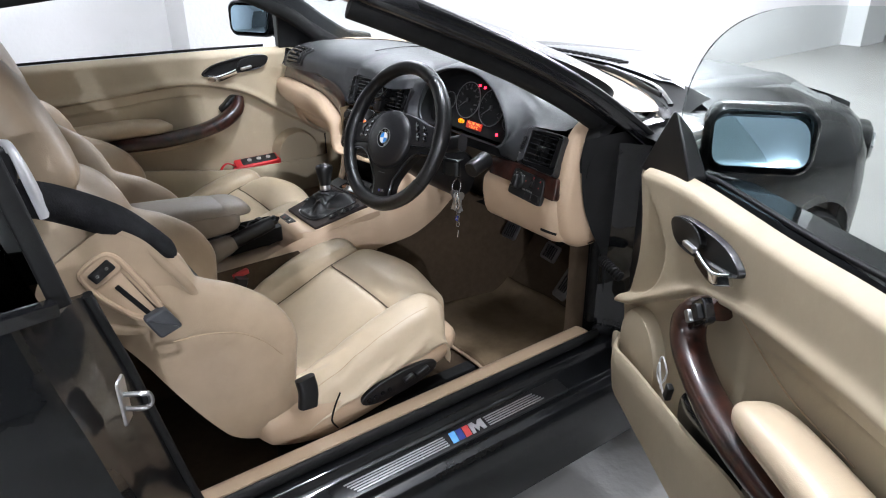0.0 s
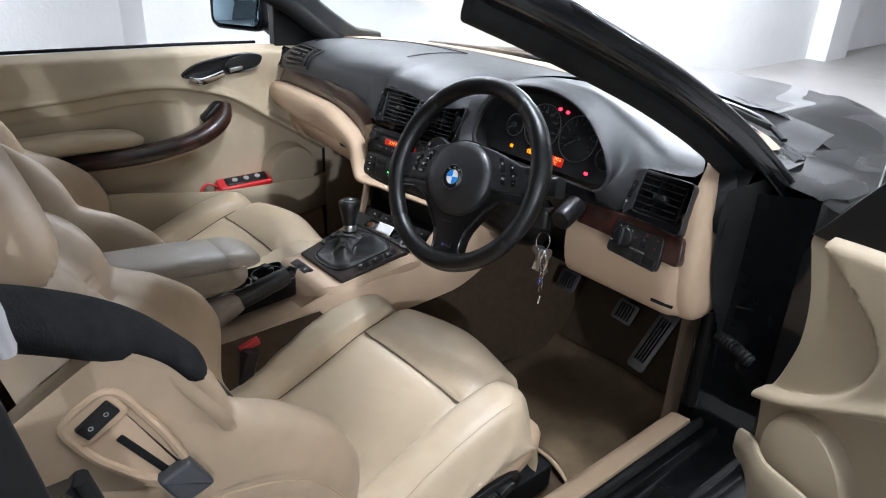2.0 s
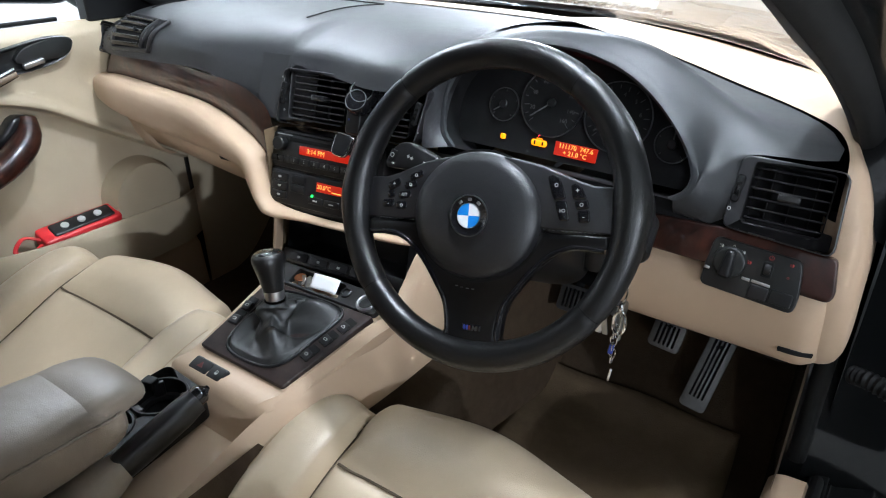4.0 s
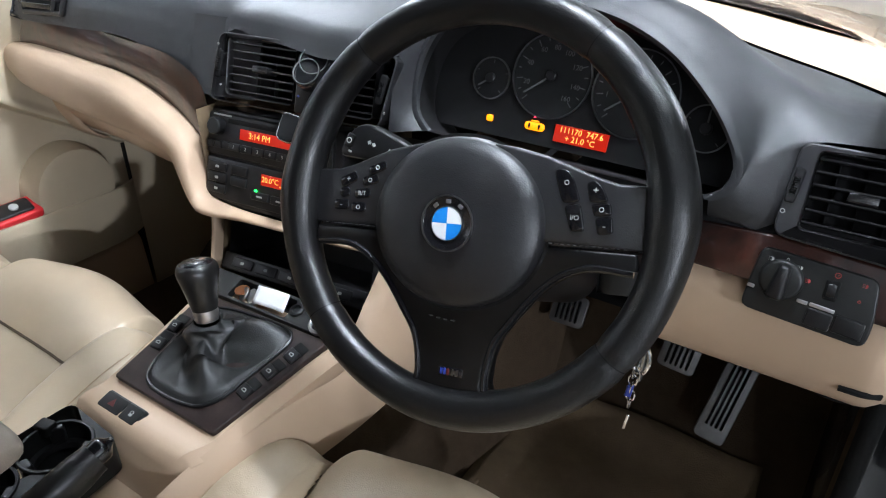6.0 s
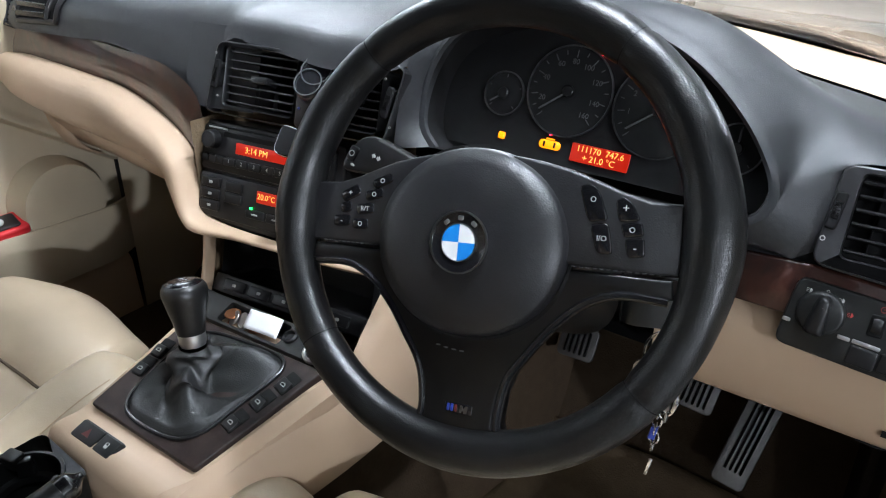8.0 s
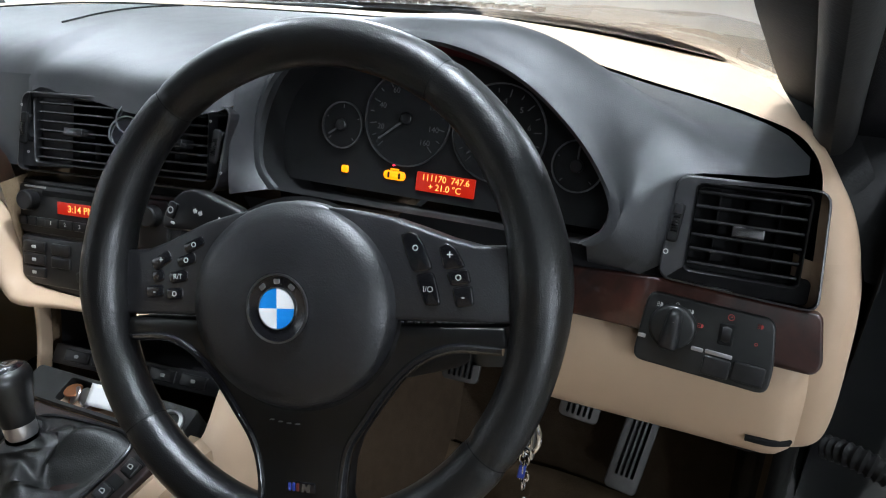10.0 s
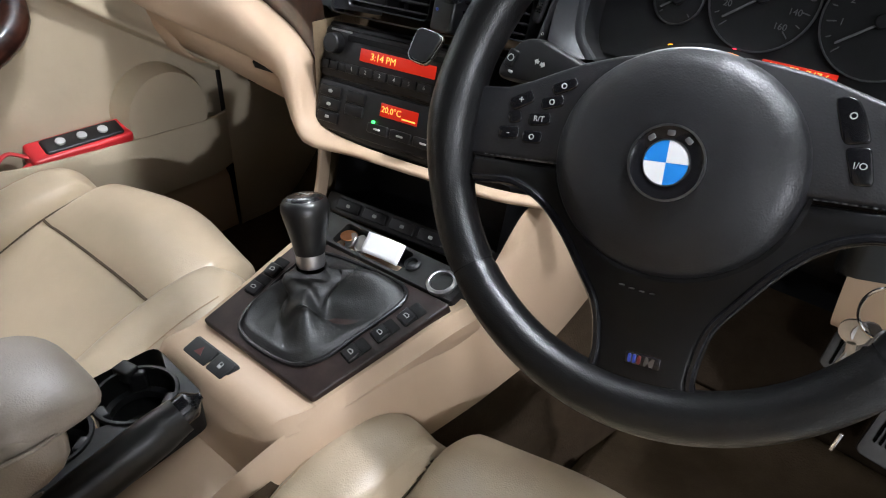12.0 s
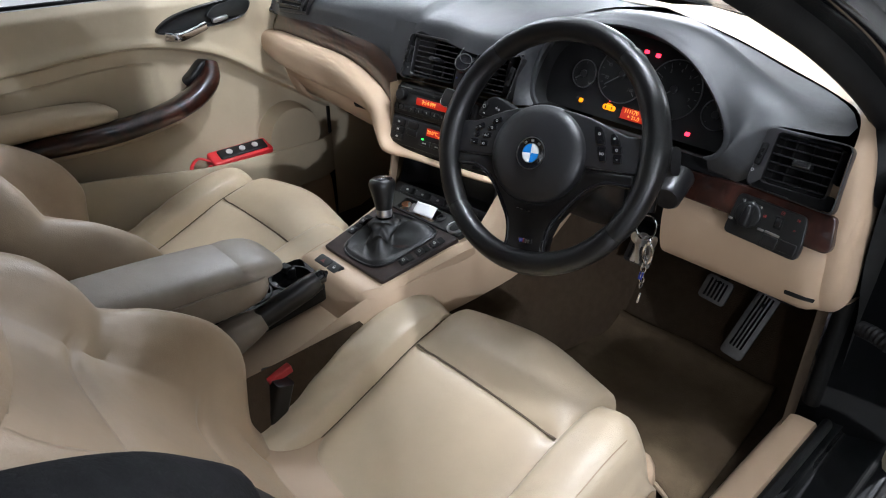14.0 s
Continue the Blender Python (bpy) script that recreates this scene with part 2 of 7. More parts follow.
def loft(rings, closed=True, caps=True):
    """A skin over rings of equal length."""
    bm = bmesh.new()
    vs = [[bm.verts.new(p) for p in r] for r in rings]
    n = len(vs[0])
    for a, b in zip(vs, vs[1:]):
        for i in range(n if closed else n - 1):
            j = (i + 1) % n
            bm.faces.new((a[i], a[j], b[j], b[i]))
    if caps and closed:
        bm.faces.new(vs[0])
        bm.faces.new(list(reversed(vs[-1])))
    return bm


def grid(fun, us, vs):
    """A sheet of points fun(u, v)."""
    return loft([[fun(u, v) for u in us] for v in vs], closed=False, caps=False)


def lin(a, b, n):
    return [a + (b - a) * i / (n - 1) for i in range(n)]


def interp(x, pts):
    """Smooth curve through (x, value...) rows."""
    if x <= pts[0][0]:
        return pts[0][1] if len(pts[0]) == 2 else pts[0][1:]
    for k in range(len(pts) - 1):
        a, b = pts[k], pts[k + 1]
        if x <= b[0]:
            f = (x - a[0]) / (b[0] - a[0])
            out = []
            for c in range(1, len(a)):
                da = (b[c] - pts[k - 1][c]) / (b[0] - pts[k - 1][0]) if k > 0 else (b[c] - a[c]) / (b[0] - a[0])
                db = (pts[k + 2][c] - a[c]) / (pts[k + 2][0] - a[0]) if k + 2 < len(pts) else (b[c] - a[c]) / (b[0] - a[0])
                h = b[0] - a[0]
                out.append((2 * f**3 - 3 * f**2 + 1) * a[c] + (f**3 - 2 * f**2 + f) * h * da + (-2 * f**3 + 3 * f**2) * b[c] + (f**3 - f**2) * h * db)
            return out[0] if len(out) == 1 else tuple(out)
    return pts[-1][1] if len(pts[-1]) == 2 else pts[-1][1:]


def smooth(a, b, x):
    f = min(1, max(0, (x - a) / (b - a)))
    return f * f * (3 - 2 * f)


def curve_points(pts, n):
    """n points on a smooth curve through pts."""
    pts = [Vector(p) for p in pts]
    d = [0.0]
    for a, b in zip(pts, pts[1:]):
        d.append(d[-1] + (b - a).length)
    rows = [(s, *p) for s, p in zip(d, pts)]
    return [Vector(interp(s, rows)) for s in lin(0, d[-1], n)]


def sweep(pts, section, n=24, closed_path=False, up=(0, 0, 1), scale=None, caps=True):
    """A section (list of (a, b), a sideways, b upwards) carried along a smooth path."""
    path = curve_points(pts, n)
    rings = []
    for i, p in enumerate(path):
        t = (path[min(i + 1, n - 1)] - path[max(i - 1, 0)]).normalized()
        side = t.cross(Vector(up))
        if side.length < 1e-6:
            side = Vector((1, 0, 0))
        side.normalize()
        top = side.cross(t)
        k = scale(i / (n - 1)) if scale else 1.0
        rings.append([p + side * a * k + top * b * k for a, b in section])
    return loft(rings, True, caps)


def oval(a, b, n=16, power=2.0):
    out = []
    for i in range(n):
        t = 2 * math.pi * i / n
        c, s = math.cos(t), math.sin(t)
        out.append((a * math.copysign(abs(c) ** (2 / power), c), b * math.copysign(abs(s) ** (2 / power), s)))
    return out


def rrect(w, h, r, n=5):
    """Outline of a rounded rectangle about the origin."""
    out = []
    for cx, cy, a0 in ((w / 2 - r, h / 2 - r, 0), (-w / 2 + r, h / 2 - r, 90), (-w / 2 + r, -h / 2 + r, 180), (w / 2 - r, -h / 2 + r, 270)):
        for i in range(n):
            a = radians(a0 + 90 * i / (n - 1))
            out.append((cx + r * math.cos(a), cy + r * math.sin(a)))
    return out


def inset(outline, d):
    """The outline moved inwards by d (for convex shapes, anticlockwise)."""
    n = len(outline)
    out = []
    for i in range(n):
        p, q, r = Vector(outline[i - 1]), Vector(outline[i]), Vector(outline[(i + 1) % n])
        e1, e2 = (q - p), (r - q)
        if e1.length < 1e-9 or e2.length < 1e-9:
            t = (r - p).normalized()
        else:
            t = (e1.normalized() + e2.normalized()).normalized()
        nrm = Vector((-t.y, t.x))
        out.append(tuple(q + nrm * d))
    return out


def rounded(pts, r, n=5):
    """A polygon's outline (anticlockwise) with its corners rounded by about r."""
    out = []
    for k in range(len(pts)):
        a, b, c = Vector(pts[k - 1]), Vector(pts[k]), Vector(pts[(k + 1) % len(pts)])
        q1 = b + (a - b).normalized() * min(r, (a - b).length * 0.45)
        q2 = b + (c - b).normalized() * min(r, (c - b).length * 0.45)
        for f in lin(0, 1, n):
            q = q1.lerp(b, f).lerp(b.lerp(q2, f), f)
            out.append((q.x, q.y))
    return out


def plate(outline, z0, z1, r=0.0, m=None):
    """A slab over an outline in x, y between z0 and z1, its upper edge rounded by r."""
    m = m or Matrix()
    rings = [[m @ Vector((x, y, z0)) for x, y in outline]]
    if r > 0:
        for k in range(4):
            a = radians(90 * k / 3)
            o = inset(outline, r * (1 - math.cos(a)))
            rings.append([m @ Vector((x, y, z1 - r + r * math.sin(a))) for x, y in o])
    else:
        rings.append([m @ Vector((x, y, z1)) for x, y in outline])
    return loft(rings, True, True)


def rbox(sx, sy, sz, r=0.004, m=None, n=4):
    return plate(rrect(sx, sy, max(r, 0.0006), n), -sz / 2, sz / 2, r * 0.7, m)


def lathe(profile, n=32, m=None, caps=False):
    """Turns (radius, z) rows about z."""
    m = m or Matrix()
    return loft([[m @ Vector((r * math.cos(2 * math.pi * i / n), r * math.sin(2 * math.pi * i / n), z)) for i in range(n)] for r, z in profile], True, caps)


def ring_bm(r, w, h, m, n=48):
    return lathe([(r, 0), (r, h), (r - w, h), (r - w, 0)], n, m)


def frame_of(origin, xdir, ydir):
    """A pose whose x runs along xdir and whose y runs near ydir; z stands out of that plane."""
    x = Vector(xdir).normalized()
    z = x.cross(Vector(ydir)).normalized()
    y = z.cross(x)
    return Matrix(((x.x, y.x, z.x, origin[0]), (x.y, y.y, z.y, origin[1]), (x.z, y.z, z.z, origin[2]), (0, 0, 0, 1)))


def joined(*bms):
    out = bmesh.new()
    for b in bms:
        me = bpy.data.meshes.new("tmp")
        b.to_mesh(me)
        b.free()
        out.from_mesh(me)
        bpy.data.meshes.remove(me)
    return out


def lettering(text, size, mat, m, parent, name="lettering", extrude=0.0002, align="CENTER"):
    """Raised writing as a mesh."""
    cu = bpy.data.curves.new(name, "FONT")
    cu.body, cu.size, cu.align_x, cu.align_y, cu.extrude, cu.resolution_u = text, size, align, "CENTER", extrude, 3
    tmp = bpy.data.objects.new("tmp_text", cu)
    scene.collection.objects.link(tmp)
    me = bpy.data.meshes.new_from_object(tmp.evaluated_get(bpy.context.evaluated_depsgraph_get()))
    bpy.data.objects.remove(tmp)
    bpy.data.curves.remove(cu)
    me.name = name
    me.materials.clear()
    me.materials.append(mat)
    ob = new(name, me)
    ob.matrix_basis = m
    ob.parent = parent
    ob.matrix_parent_inverse = parent.matrix_basis.inverted()
    return ob


# ---------------------------------------------------------------- the garage
def slab(name, x0, x1, y0, y1, z0, z1, mat, label, category):
    bm = bmesh.new()
    bmesh.ops.create_cube(bm, size=1, matrix=Matrix.LocRotScale(((x0 + x1) / 2, (y0 + y1) / 2, (z0 + z1) / 2), None, (x1 - x0, y1 - y0, z1 - z0)))
    return tagged(part(name, bm, mat, smooth=False), label, category, kind="structure")


slab("floor", -3.2, 14, -9, 13, -0.2, 0, CONCRETE, "grey sealed concrete garage floor with dusty stains", "floor")
slab("wall_west", -2.9, -2.4, 0.42, 4.42, 0, CEIL, WALL, "white painted garage wall beside the car", "wall")
slab("wall_west_recess", -2.9, -2.43, 4.42, 13, 0, CEIL, WALL, "white painted garage wall set slightly back", "wall")
slab("wall_west_niche", -3.2, -2.75, -9, 0.42, 0, CEIL, WALL, "white painted wall of a shallow recess", "wall")
slab("pier", -2.43, -2.20, 7.95, 8.5, 0, CEIL, WALL, "white painted square concrete pier at the wall", "pier")
slab("wall_north", -2.9, 14, 12.8, 13.1, 0, CEIL, WALL, "plain white garage end wall", "wall")
# Added walls out of view, dark so the black panels reflect little.
slab("wall_south", -3.2, 14, -9.3, -9, 0, CEIL, FARWALL, "unseen garage wall behind the car, dark grey for its reflection", "wall")
slab("wall_east", 14, 14.3, -9.3, 13.1, 0, CEIL, FARWALL, "unseen garage wall far from the car, dark grey for its reflection", "wall")
slab("ceiling", -3.2, 14.3, -9.3, 13.1, CEIL, CEIL + 0.2, WALL, "plain white concrete garage ceiling", "ceiling")


def ceiling_lamp(x, y, turn):
    m = pose(x, y, CEIL, 0, 0, turn)
    t = thing("ceiling_lamp", "unseen white batten lamp with a bright tube under the ceiling", "lamp", m, "ceiling lamps")
    part("housing", rbox(0.1, 1.5, 0.06, 0.01, m @ pose(0, 0, -0.031)), WHITE, t)
    part("tube", sweep([m @ Vector((0, -0.7, -0.09)), m @ Vector((0, 0, -0.09)), m @ Vector((0, 0.7, -0.09))], oval(0.014, 0.014, 12), 4), LAMPGLASS, t)


for tx, ty, tturn, tw in TUBES:
    ceiling_lamp(tx, ty, tturn)

# ---------------------------------------------------------------- the car's shell
car = thing("convertible_body", "black painted convertible with its soft top closed", "car", pose(0, 0, 0))


# carpeted floor pan with a raised tunnel and a sloping toe board
def floor_z(x, y):
    z = 0.285 + 0.30 * smooth(0.42, 0.78, y) + 0.02 * smooth(0.56, 0.68, abs(x))
    tunnel = 0.17 * (1 - smooth(0.06, 0.15, abs(x - 0.01)))
    return z + tunnel * (1 - 0.5 * smooth(0.5, 0.8, y))


part("carpet", grid(lambda x, y: Vector((x, y, floor_z(x, y))), lin(-0.70, 0.70, 60), lin(-1.4, 0.80, 60)), CARPET, car, "brown carpet over the floor pan")
part("firewall", grid(lambda x, z: Vector((x, 0.80, z)), lin(-0.66, 0.66, 4), lin(0.25, 0.88, 4)), DARK, car)
for s in (1, -1):
    part("kick_panel", grid(lambda y, z: Vector((s * (0.672 if s > 0 else 0.651), y, z)), lin(0.30 if s > 0 else 0.345, 0.81, 6), lin(0.27, 0.865, 6)), CARPET if s > 0 else DOORTRIM, car)
part("rear_bulkhead", grid(lambda x, z: Vector((x, -1.4 - (z - 0.3) * 0.3, z)), lin(-0.8, 0.8, 4), lin(0.25, 0.92, 4)), CARPET, car)


# sills
def sill(side):
    prof = [(0.654, 0.30), (0.663, 0.412), (0.671, 0.424), (0.684, 0.429), (0.712, 0.431), (0.716, 0.424)]
    rings = []
    for y in lin(-0.68, 0.34, 14):
        rings.append([Vector((side * x, y, z)) for x, z in prof + [(0.700, 0.30)]])
    part("sill_trim", loft(rings), TRIM, car, "beige plastic entry trim")
    seal = [(0.724 + 0.009 * math.cos(a), 0.422 + 0.013 * math.sin(a)) for a in [2 * math.pi * i / 12 for i in range(12)]]
    part("door_seal", loft([[Vector((side * x, y, z)) for x, z in seal] for y in lin(-0.66, 0.36, 12)]), RUBBER, car, "black rubber door seal")
    metal = [(0.698, 0.30), (0.712, 0.405), (0.722, 0.402), (0.738, 0.396), (0.743, 0.380), (0.750, 0.376), (0.800, 0.368), (0.806, 0.356),
             (0.826, 0.350), (0.836, 0.335), (0.842, 0.305), (0.850, 0.27), (0.850, 0.20), (0.80, 0.17), (0.688, 0.17)]
    part("rocker_panel", loft([[Vector((side * x, y, z)) for x, z in metal] for y in lin(-0.78, 0.5, 16)]), PAINT, car, "black painted sill", bevel=0.002)


sill(1)
sill(-1)
# sill plate with its bright strips and coloured badge
PL = frame_of((0.779, -0.108, 0.3725), (0, 1, 0.0), (-1, 0, 0.16))
scuff = part("scuff_plate", plate(rrect(0.60, 0.046, 0.006), -0.003, 0.0015, 0.001, PL), PLASTIC, car, "black plastic scuff plate")
for k in range(5):
    yy = -0.012 + 0.006 * k
    for x0, x1 in ((-0.27 + 0.004 * (4 - k), -0.035), (0.072, 0.215 + 0.004 * (4 - k))):
        part("bright_strip", plate(rrect(x1 - x0, 0.0030, 0.0012, 3), 0, 0.0024, 0, PL @ pose((x0 + x1) / 2, yy, 0)), SILVER, scuff)
for k, mm in enumerate((LIGHTBLUE, NAVY, REDBTN)):
    part("colour_bar", plate([(-0.026 + 0.017 * k, -0.014), (-0.011 + 0.017 * k, -0.014), (-0.005 + 0.017 * k, 0.014), (-0.020 + 0.017 * k, 0.014)], 0, 0.0028, 0, PL), mm, scuff)
part("badge_block", plate([(0.026, -0.014), (0.034, -0.014), (0.038, 0.001), (0.043, -0.014), (0.052, -0.002), (0.055, -0.014), (0.063, -0.014), (0.066, 0.014), (0.056, 0.014), (0.046, 0.002), (0.042, 0.014), (0.031, 0.014)], 0, 0.0028, 0, PL), SILVER, scuff, smooth=False)


# quarter panels with the door jamb
def jamb_y(z):
    return interp(z, [(0.17, -0.59), (0.42, -0.624), (0.49, -0.640), (0.656, -0.673), (0.76, -0.694), (0.82, -0.709), (0.93, -0.733)])


def quarter(side):
    rings = []
    for z in lin(0.18, 0.925, 22):
        y = jamb_y(z)
        b = 0.03 * smooth(0.75, 0.95, z)
        bulge = 0.012 * math.sin((z - 0.2) / 0.75 * math.pi)
        p = [(0.690, -1.0), (0.690, y + 0.004), (0.704, y - 0.002), (0.724, y - 0.012), (0.768, y - 0.035), (0.800, y - 0.058), (0.834 - b, y - 0.072),
             (0.852 - b + bulge, y - 0.082), (0.858 - b + bulge, y - 0.10), (0.866 - b + bulge, -1.1), (0.866 - b + bulge, -1.5), (0.80, -2.15), (0.6, -2.25), (0.5, -1.0)]
        rings.append([Vector((side * a, c, min(z, 0.872 + 0.5 * max(0.0, a - 0.70)))) for a, c in p])
    part("quarter_panel", loft(rings), PAINT, car, "black painted rear quarter panel", angle=28)
    pts = [(side * 0.695, jamb_y(z) + 0.003, z) for z in lin(0.42, 0.872, 8)]
    part("door_seal", sweep(pts, oval(0.010, 0.009, 10), 24, up=(0, 1, 0)), RUBBER, car)
    # belt moulding and the raised quarter glass with its front seal
    part("belt_moulding", sweep([(side * 0.806, -0.768, 0.920), (side * 0.828, -0.83, 0.926), (side * 0.842, -1.1, 0.935), (side * 0.83, -1.6, 0.945)], [(-0.016, -0.008), (0.016, -0.008), (0.016, 0.004), (0.006, 0.009), (-0.016, 0.009)], 10), GLOSS, car)
    gl = [[Vector((side * (0.795 - 0.12 * f), y0 - 0.42 * f * 0.16, z)) for f, z in ((0, 0.92), (0.5, 1.04), (1, 1.16))] for y0 in (-0.78, -1.0, -1.3)]
    win = part("quarter_glass", loft(gl, False, False), GLASS, car, "raised rear quarter window")
    win.visible_shadow = False
    sm = win.modifiers.new("thick", "SOLIDIFY")
    sm.thickness = 0.004
    part("glass_seal", sweep([(side * 0.780, -0.757, 0.905), (side * 0.768, -0.775, 1.02), (side * 0.745, -0.797, 1.15)], rrect(0.014, 0.026, 0.005), 10, up=(0, 1, 0)), RUBBER, win)
    part("quarter_trim", loft([[Vector((side * x, y, z)) for x, z in ((0.69, 0.4), (0.70, 0.82), (0.73, 0.86), (0.74, 0.85), (0.72, 0.4))] for y in (-0.82, -1.0, -1.4)]), DOORTRIM, car)


quarter(1)
quarter(-1)
STK = frame_of((0.793, -0.716, 0.745), (-0.86, 0.5, 0), (0, 0, 1))
striker = part("door_striker", rbox(0.03, 0.075, 0.004, 0.006, STK @ pose(0, 0, 0.003)), STEEL, car, "steel door striker")
part("loop", sweep([STK @ Vector(p) for p in ((-0.004, 0.012, 0), (-0.004, 0.012, 0.03), (0.0, 0.008, 0.038), (0.0, -0.008, 0.038), (-0.004, -0.012, 0.03), (-0.004, -0.012, 0))], oval(0.004, 0.004, 8), 24, up=(0.3, 0.8, 0.5)), STEEL, striker)


# front jambs, wings, bonnet, cowl
NOSE = [(0.50, 0.868), (1.20, 0.866), (1.32, 0.845), (1.45, 0.785), (1.60, 0.705), (1.72, 0.600), (1.80, 0.470), (1.84, 0.36)]


def wing(side):
    rings = []
    for z in lin(0.22, 0.90, 18):
        crown = 0.035 * smooth(0.70, 0.92, z)
        p = [(0.655, 0.80), (0.655, 0.40), (0.672, 0.365), (0.70, 0.372), (0.725, 0.40), (0.765, 0.428), (0.80, 0.452), (0.835 - crown, 0.475), (0.858 - crown, 0.50), (0.868 - crown, 0.62)]
        rings.append([Vector((side * a, c, z)) for a, c in p])
    part("door_jamb", loft(rings, False, False), PAINT, car, "black painted front door jamb", angle=28)
    pts = [(side * 0.688, 0.372, z) for z in lin(0.44, 0.90, 6)]
    part("door_seal", sweep(pts, oval(0.014, 0.012, 10), 16, up=(0, 1, 0)), RUBBER, car)
    rings = []
    for y in lin(0.50, 1.84, 44):
        arch = max(0.0, 0.335**2 - (y - 1.04) ** 2)
        low = max(0.22, 0.31 + math.sqrt(arch)) if arch > 0 else 0.22
        w = interp(y, NOSE)
        top = 0.893 - 0.145 * smooth(0.7, 2.2, y) - 0.03 * smooth(1.5, 1.85, y)
        ring = [(w - 0.128, top + 0.010), (w - 0.075, top), (w - 0.033, top - 0.03), (w, top - 0.10)]
        ring += [(w + 0.012 * math.sin(k / 4 * math.pi), (top - 0.10) + (low - top + 0.10) * k / 4) for k in range(1, 5)]
        rings.append([Vector((side * a, y, c)) for a, c in ring])
    part("wing", loft(rings, False, False), PAINT, car, "black painted front wing", angle=30)
    hub = pose(side * 0.77, 1.04, 0.31, 0, 90, 0)
    wh = part("road_wheel", lathe([(0.20, -0.09), (0.29, -0.095), (0.312, -0.07), (0.315, 0), (0.312, 0.07), (0.29, 0.095), (0.20, 0.09), (0.19, 0), (0.2, -0.09)], 40, hub), RUBBER, car, "front road wheel with its tyre")
    sp = [lathe([(0.21, 0.06 * side), (0.205, 0.075 * side), (0.19, 0.06 * side), (0.19, -0.06 * side)], 40, hub), lathe([(0.05, 0.05 * side), (0.04, 0.07 * side), (0.0, 0.07 * side)], 24, hub)]
    for k in range(5):
        sp.append(rbox(0.05, 0.17, 0.02, 0.006, hub @ pose(0, 0, 0, 0, 0, 72 * k) @ pose(0, 0.12, 0.06 * side)))
    part("rim", joined(*sp), SILVER, wh)

    HL = frame_of((side * 0.735, 1.535, 0.705), (side * -0.46, 0.88, -0.06), (0, 0.05, 1))
    lens = part("headlamp", loft([[HL @ Vector((x, y, side * z)) for x, y in oval(0.13 * k, 0.062 * k, 28, 3.0)] for k, z in ((1.0, -0.03), (1.0, 0.004), (0.94, 0.016), (0.7, 0.024), (0.2, 0.027))]), GLOSS, car, "dark glass headlamp")
    for dx in (-0.05, 0.05):
        part("reflector", ring_bm(0.040, 0.006, side * 0.006, HL @ pose(dx, 0, side * 0.022), 28), CHROME, lens)

    part("wing_top", grid(lambda x, y: Vector((side * x, y, 0.918 - 0.01 * smooth(0.68, 0.80, x) - 0.015 * smooth(0.78, 0.83, x) - 0.008 * smooth(0.5, 0.44, y) - 0.022 * smooth(0.60, 0.88, y))), lin(0.655, 0.83, 16), lin(0.455, 0.90, 16)), PAINT, car, "black painted corner of the wing")


wing(1)
wing(-1)
for side in (1, -1):
    part("jamb_trim", grid(lambda f, z: Vector((side * (0.7115 + 0.004 * math.sin(f * math.pi)), interp(z, [(0.44, 0.395), (0.63, 0.365), (0.70, 0.325), (0.78, 0.290), (0.90, 0.276), (0.95, 0.30)]) * (1 - f) + 0.56 * f, z)), lin(0, 1, 6), lin(0.44, 0.925, 20)), RUBBER, car, "black jamb trim with door seal")
part("cable_gaiter", sweep([(0.722, 0.36, 0.62), (0.745, 0.345, 0.628), (0.775, 0.335, 0.625), (0.80, 0.335, 0.615)], oval(0.012, 0.012, 14), 60, scale=lambda f: 1 + 0.10 * math.sin(f * 75)), RUBBER, car, "corrugated black cable gaiter")


def bonnet_z(x, y):
    z = 0.955 - 0.145 * smooth(0.7, 2.2, y) - 0.035 * smooth(0.0, 0.76, abs(x)) ** 2 - 0.02 * smooth(0.5, 0.78, abs(x))
    return z + 0.012 * (smooth(0.42, 0.5, abs(x)) - smooth(0.55, 0.7, abs(x))) - 0.02 * smooth(1.7, 1.85, y)


part("bonnet", grid(lambda x, y: Vector((x / 0.745 * (interp(y, NOSE) - 0.124), y - 0.18 * (x / 0.75) ** 2 * smooth(1.4, 0.9, y) + 0.0, bonnet_z(x, y))), lin(-0.745, 0.745, 50), lin(0.93, 1.82, 50)), PAINT, car, "black metallic bonnet")
part("front_apron", grid(lambda x, z: Vector((x, 1.86 + 0.02 * math.sin((z - 0.2) * 5) - 0.16 * abs(x / 0.60) ** 3, z)), lin(-0.60, 0.60, 20), lin(0.18, 0.78, 10)), PAINT, car)
part("cowl", grid(lambda x, y: Vector((x, y - 0.25 * (x / 0.72) ** 2, 0.905 + 0.03 * smooth(0.88, 1.0, y))), lin(-0.67, 0.67, 30), lin(0.86, 1.0, 6)), RUBBER, car, "black plastic cowl below the windscreen")
for k in range(26):
    xx = -0.45 + 0.026 * k
    part("cowl_slot", rbox(0.014, 0.045, 0.006, 0.002, pose(xx, 1.00 - 0.18 * (xx / 0.75) ** 2, bonnet_z(xx, 1.0) + 0.001, -4, 0, 0)), DARK, car)
def cowl_at(x, f, z):
    return (x, 0.868 + f - 0.25 * (x / 0.72) ** 2, z)


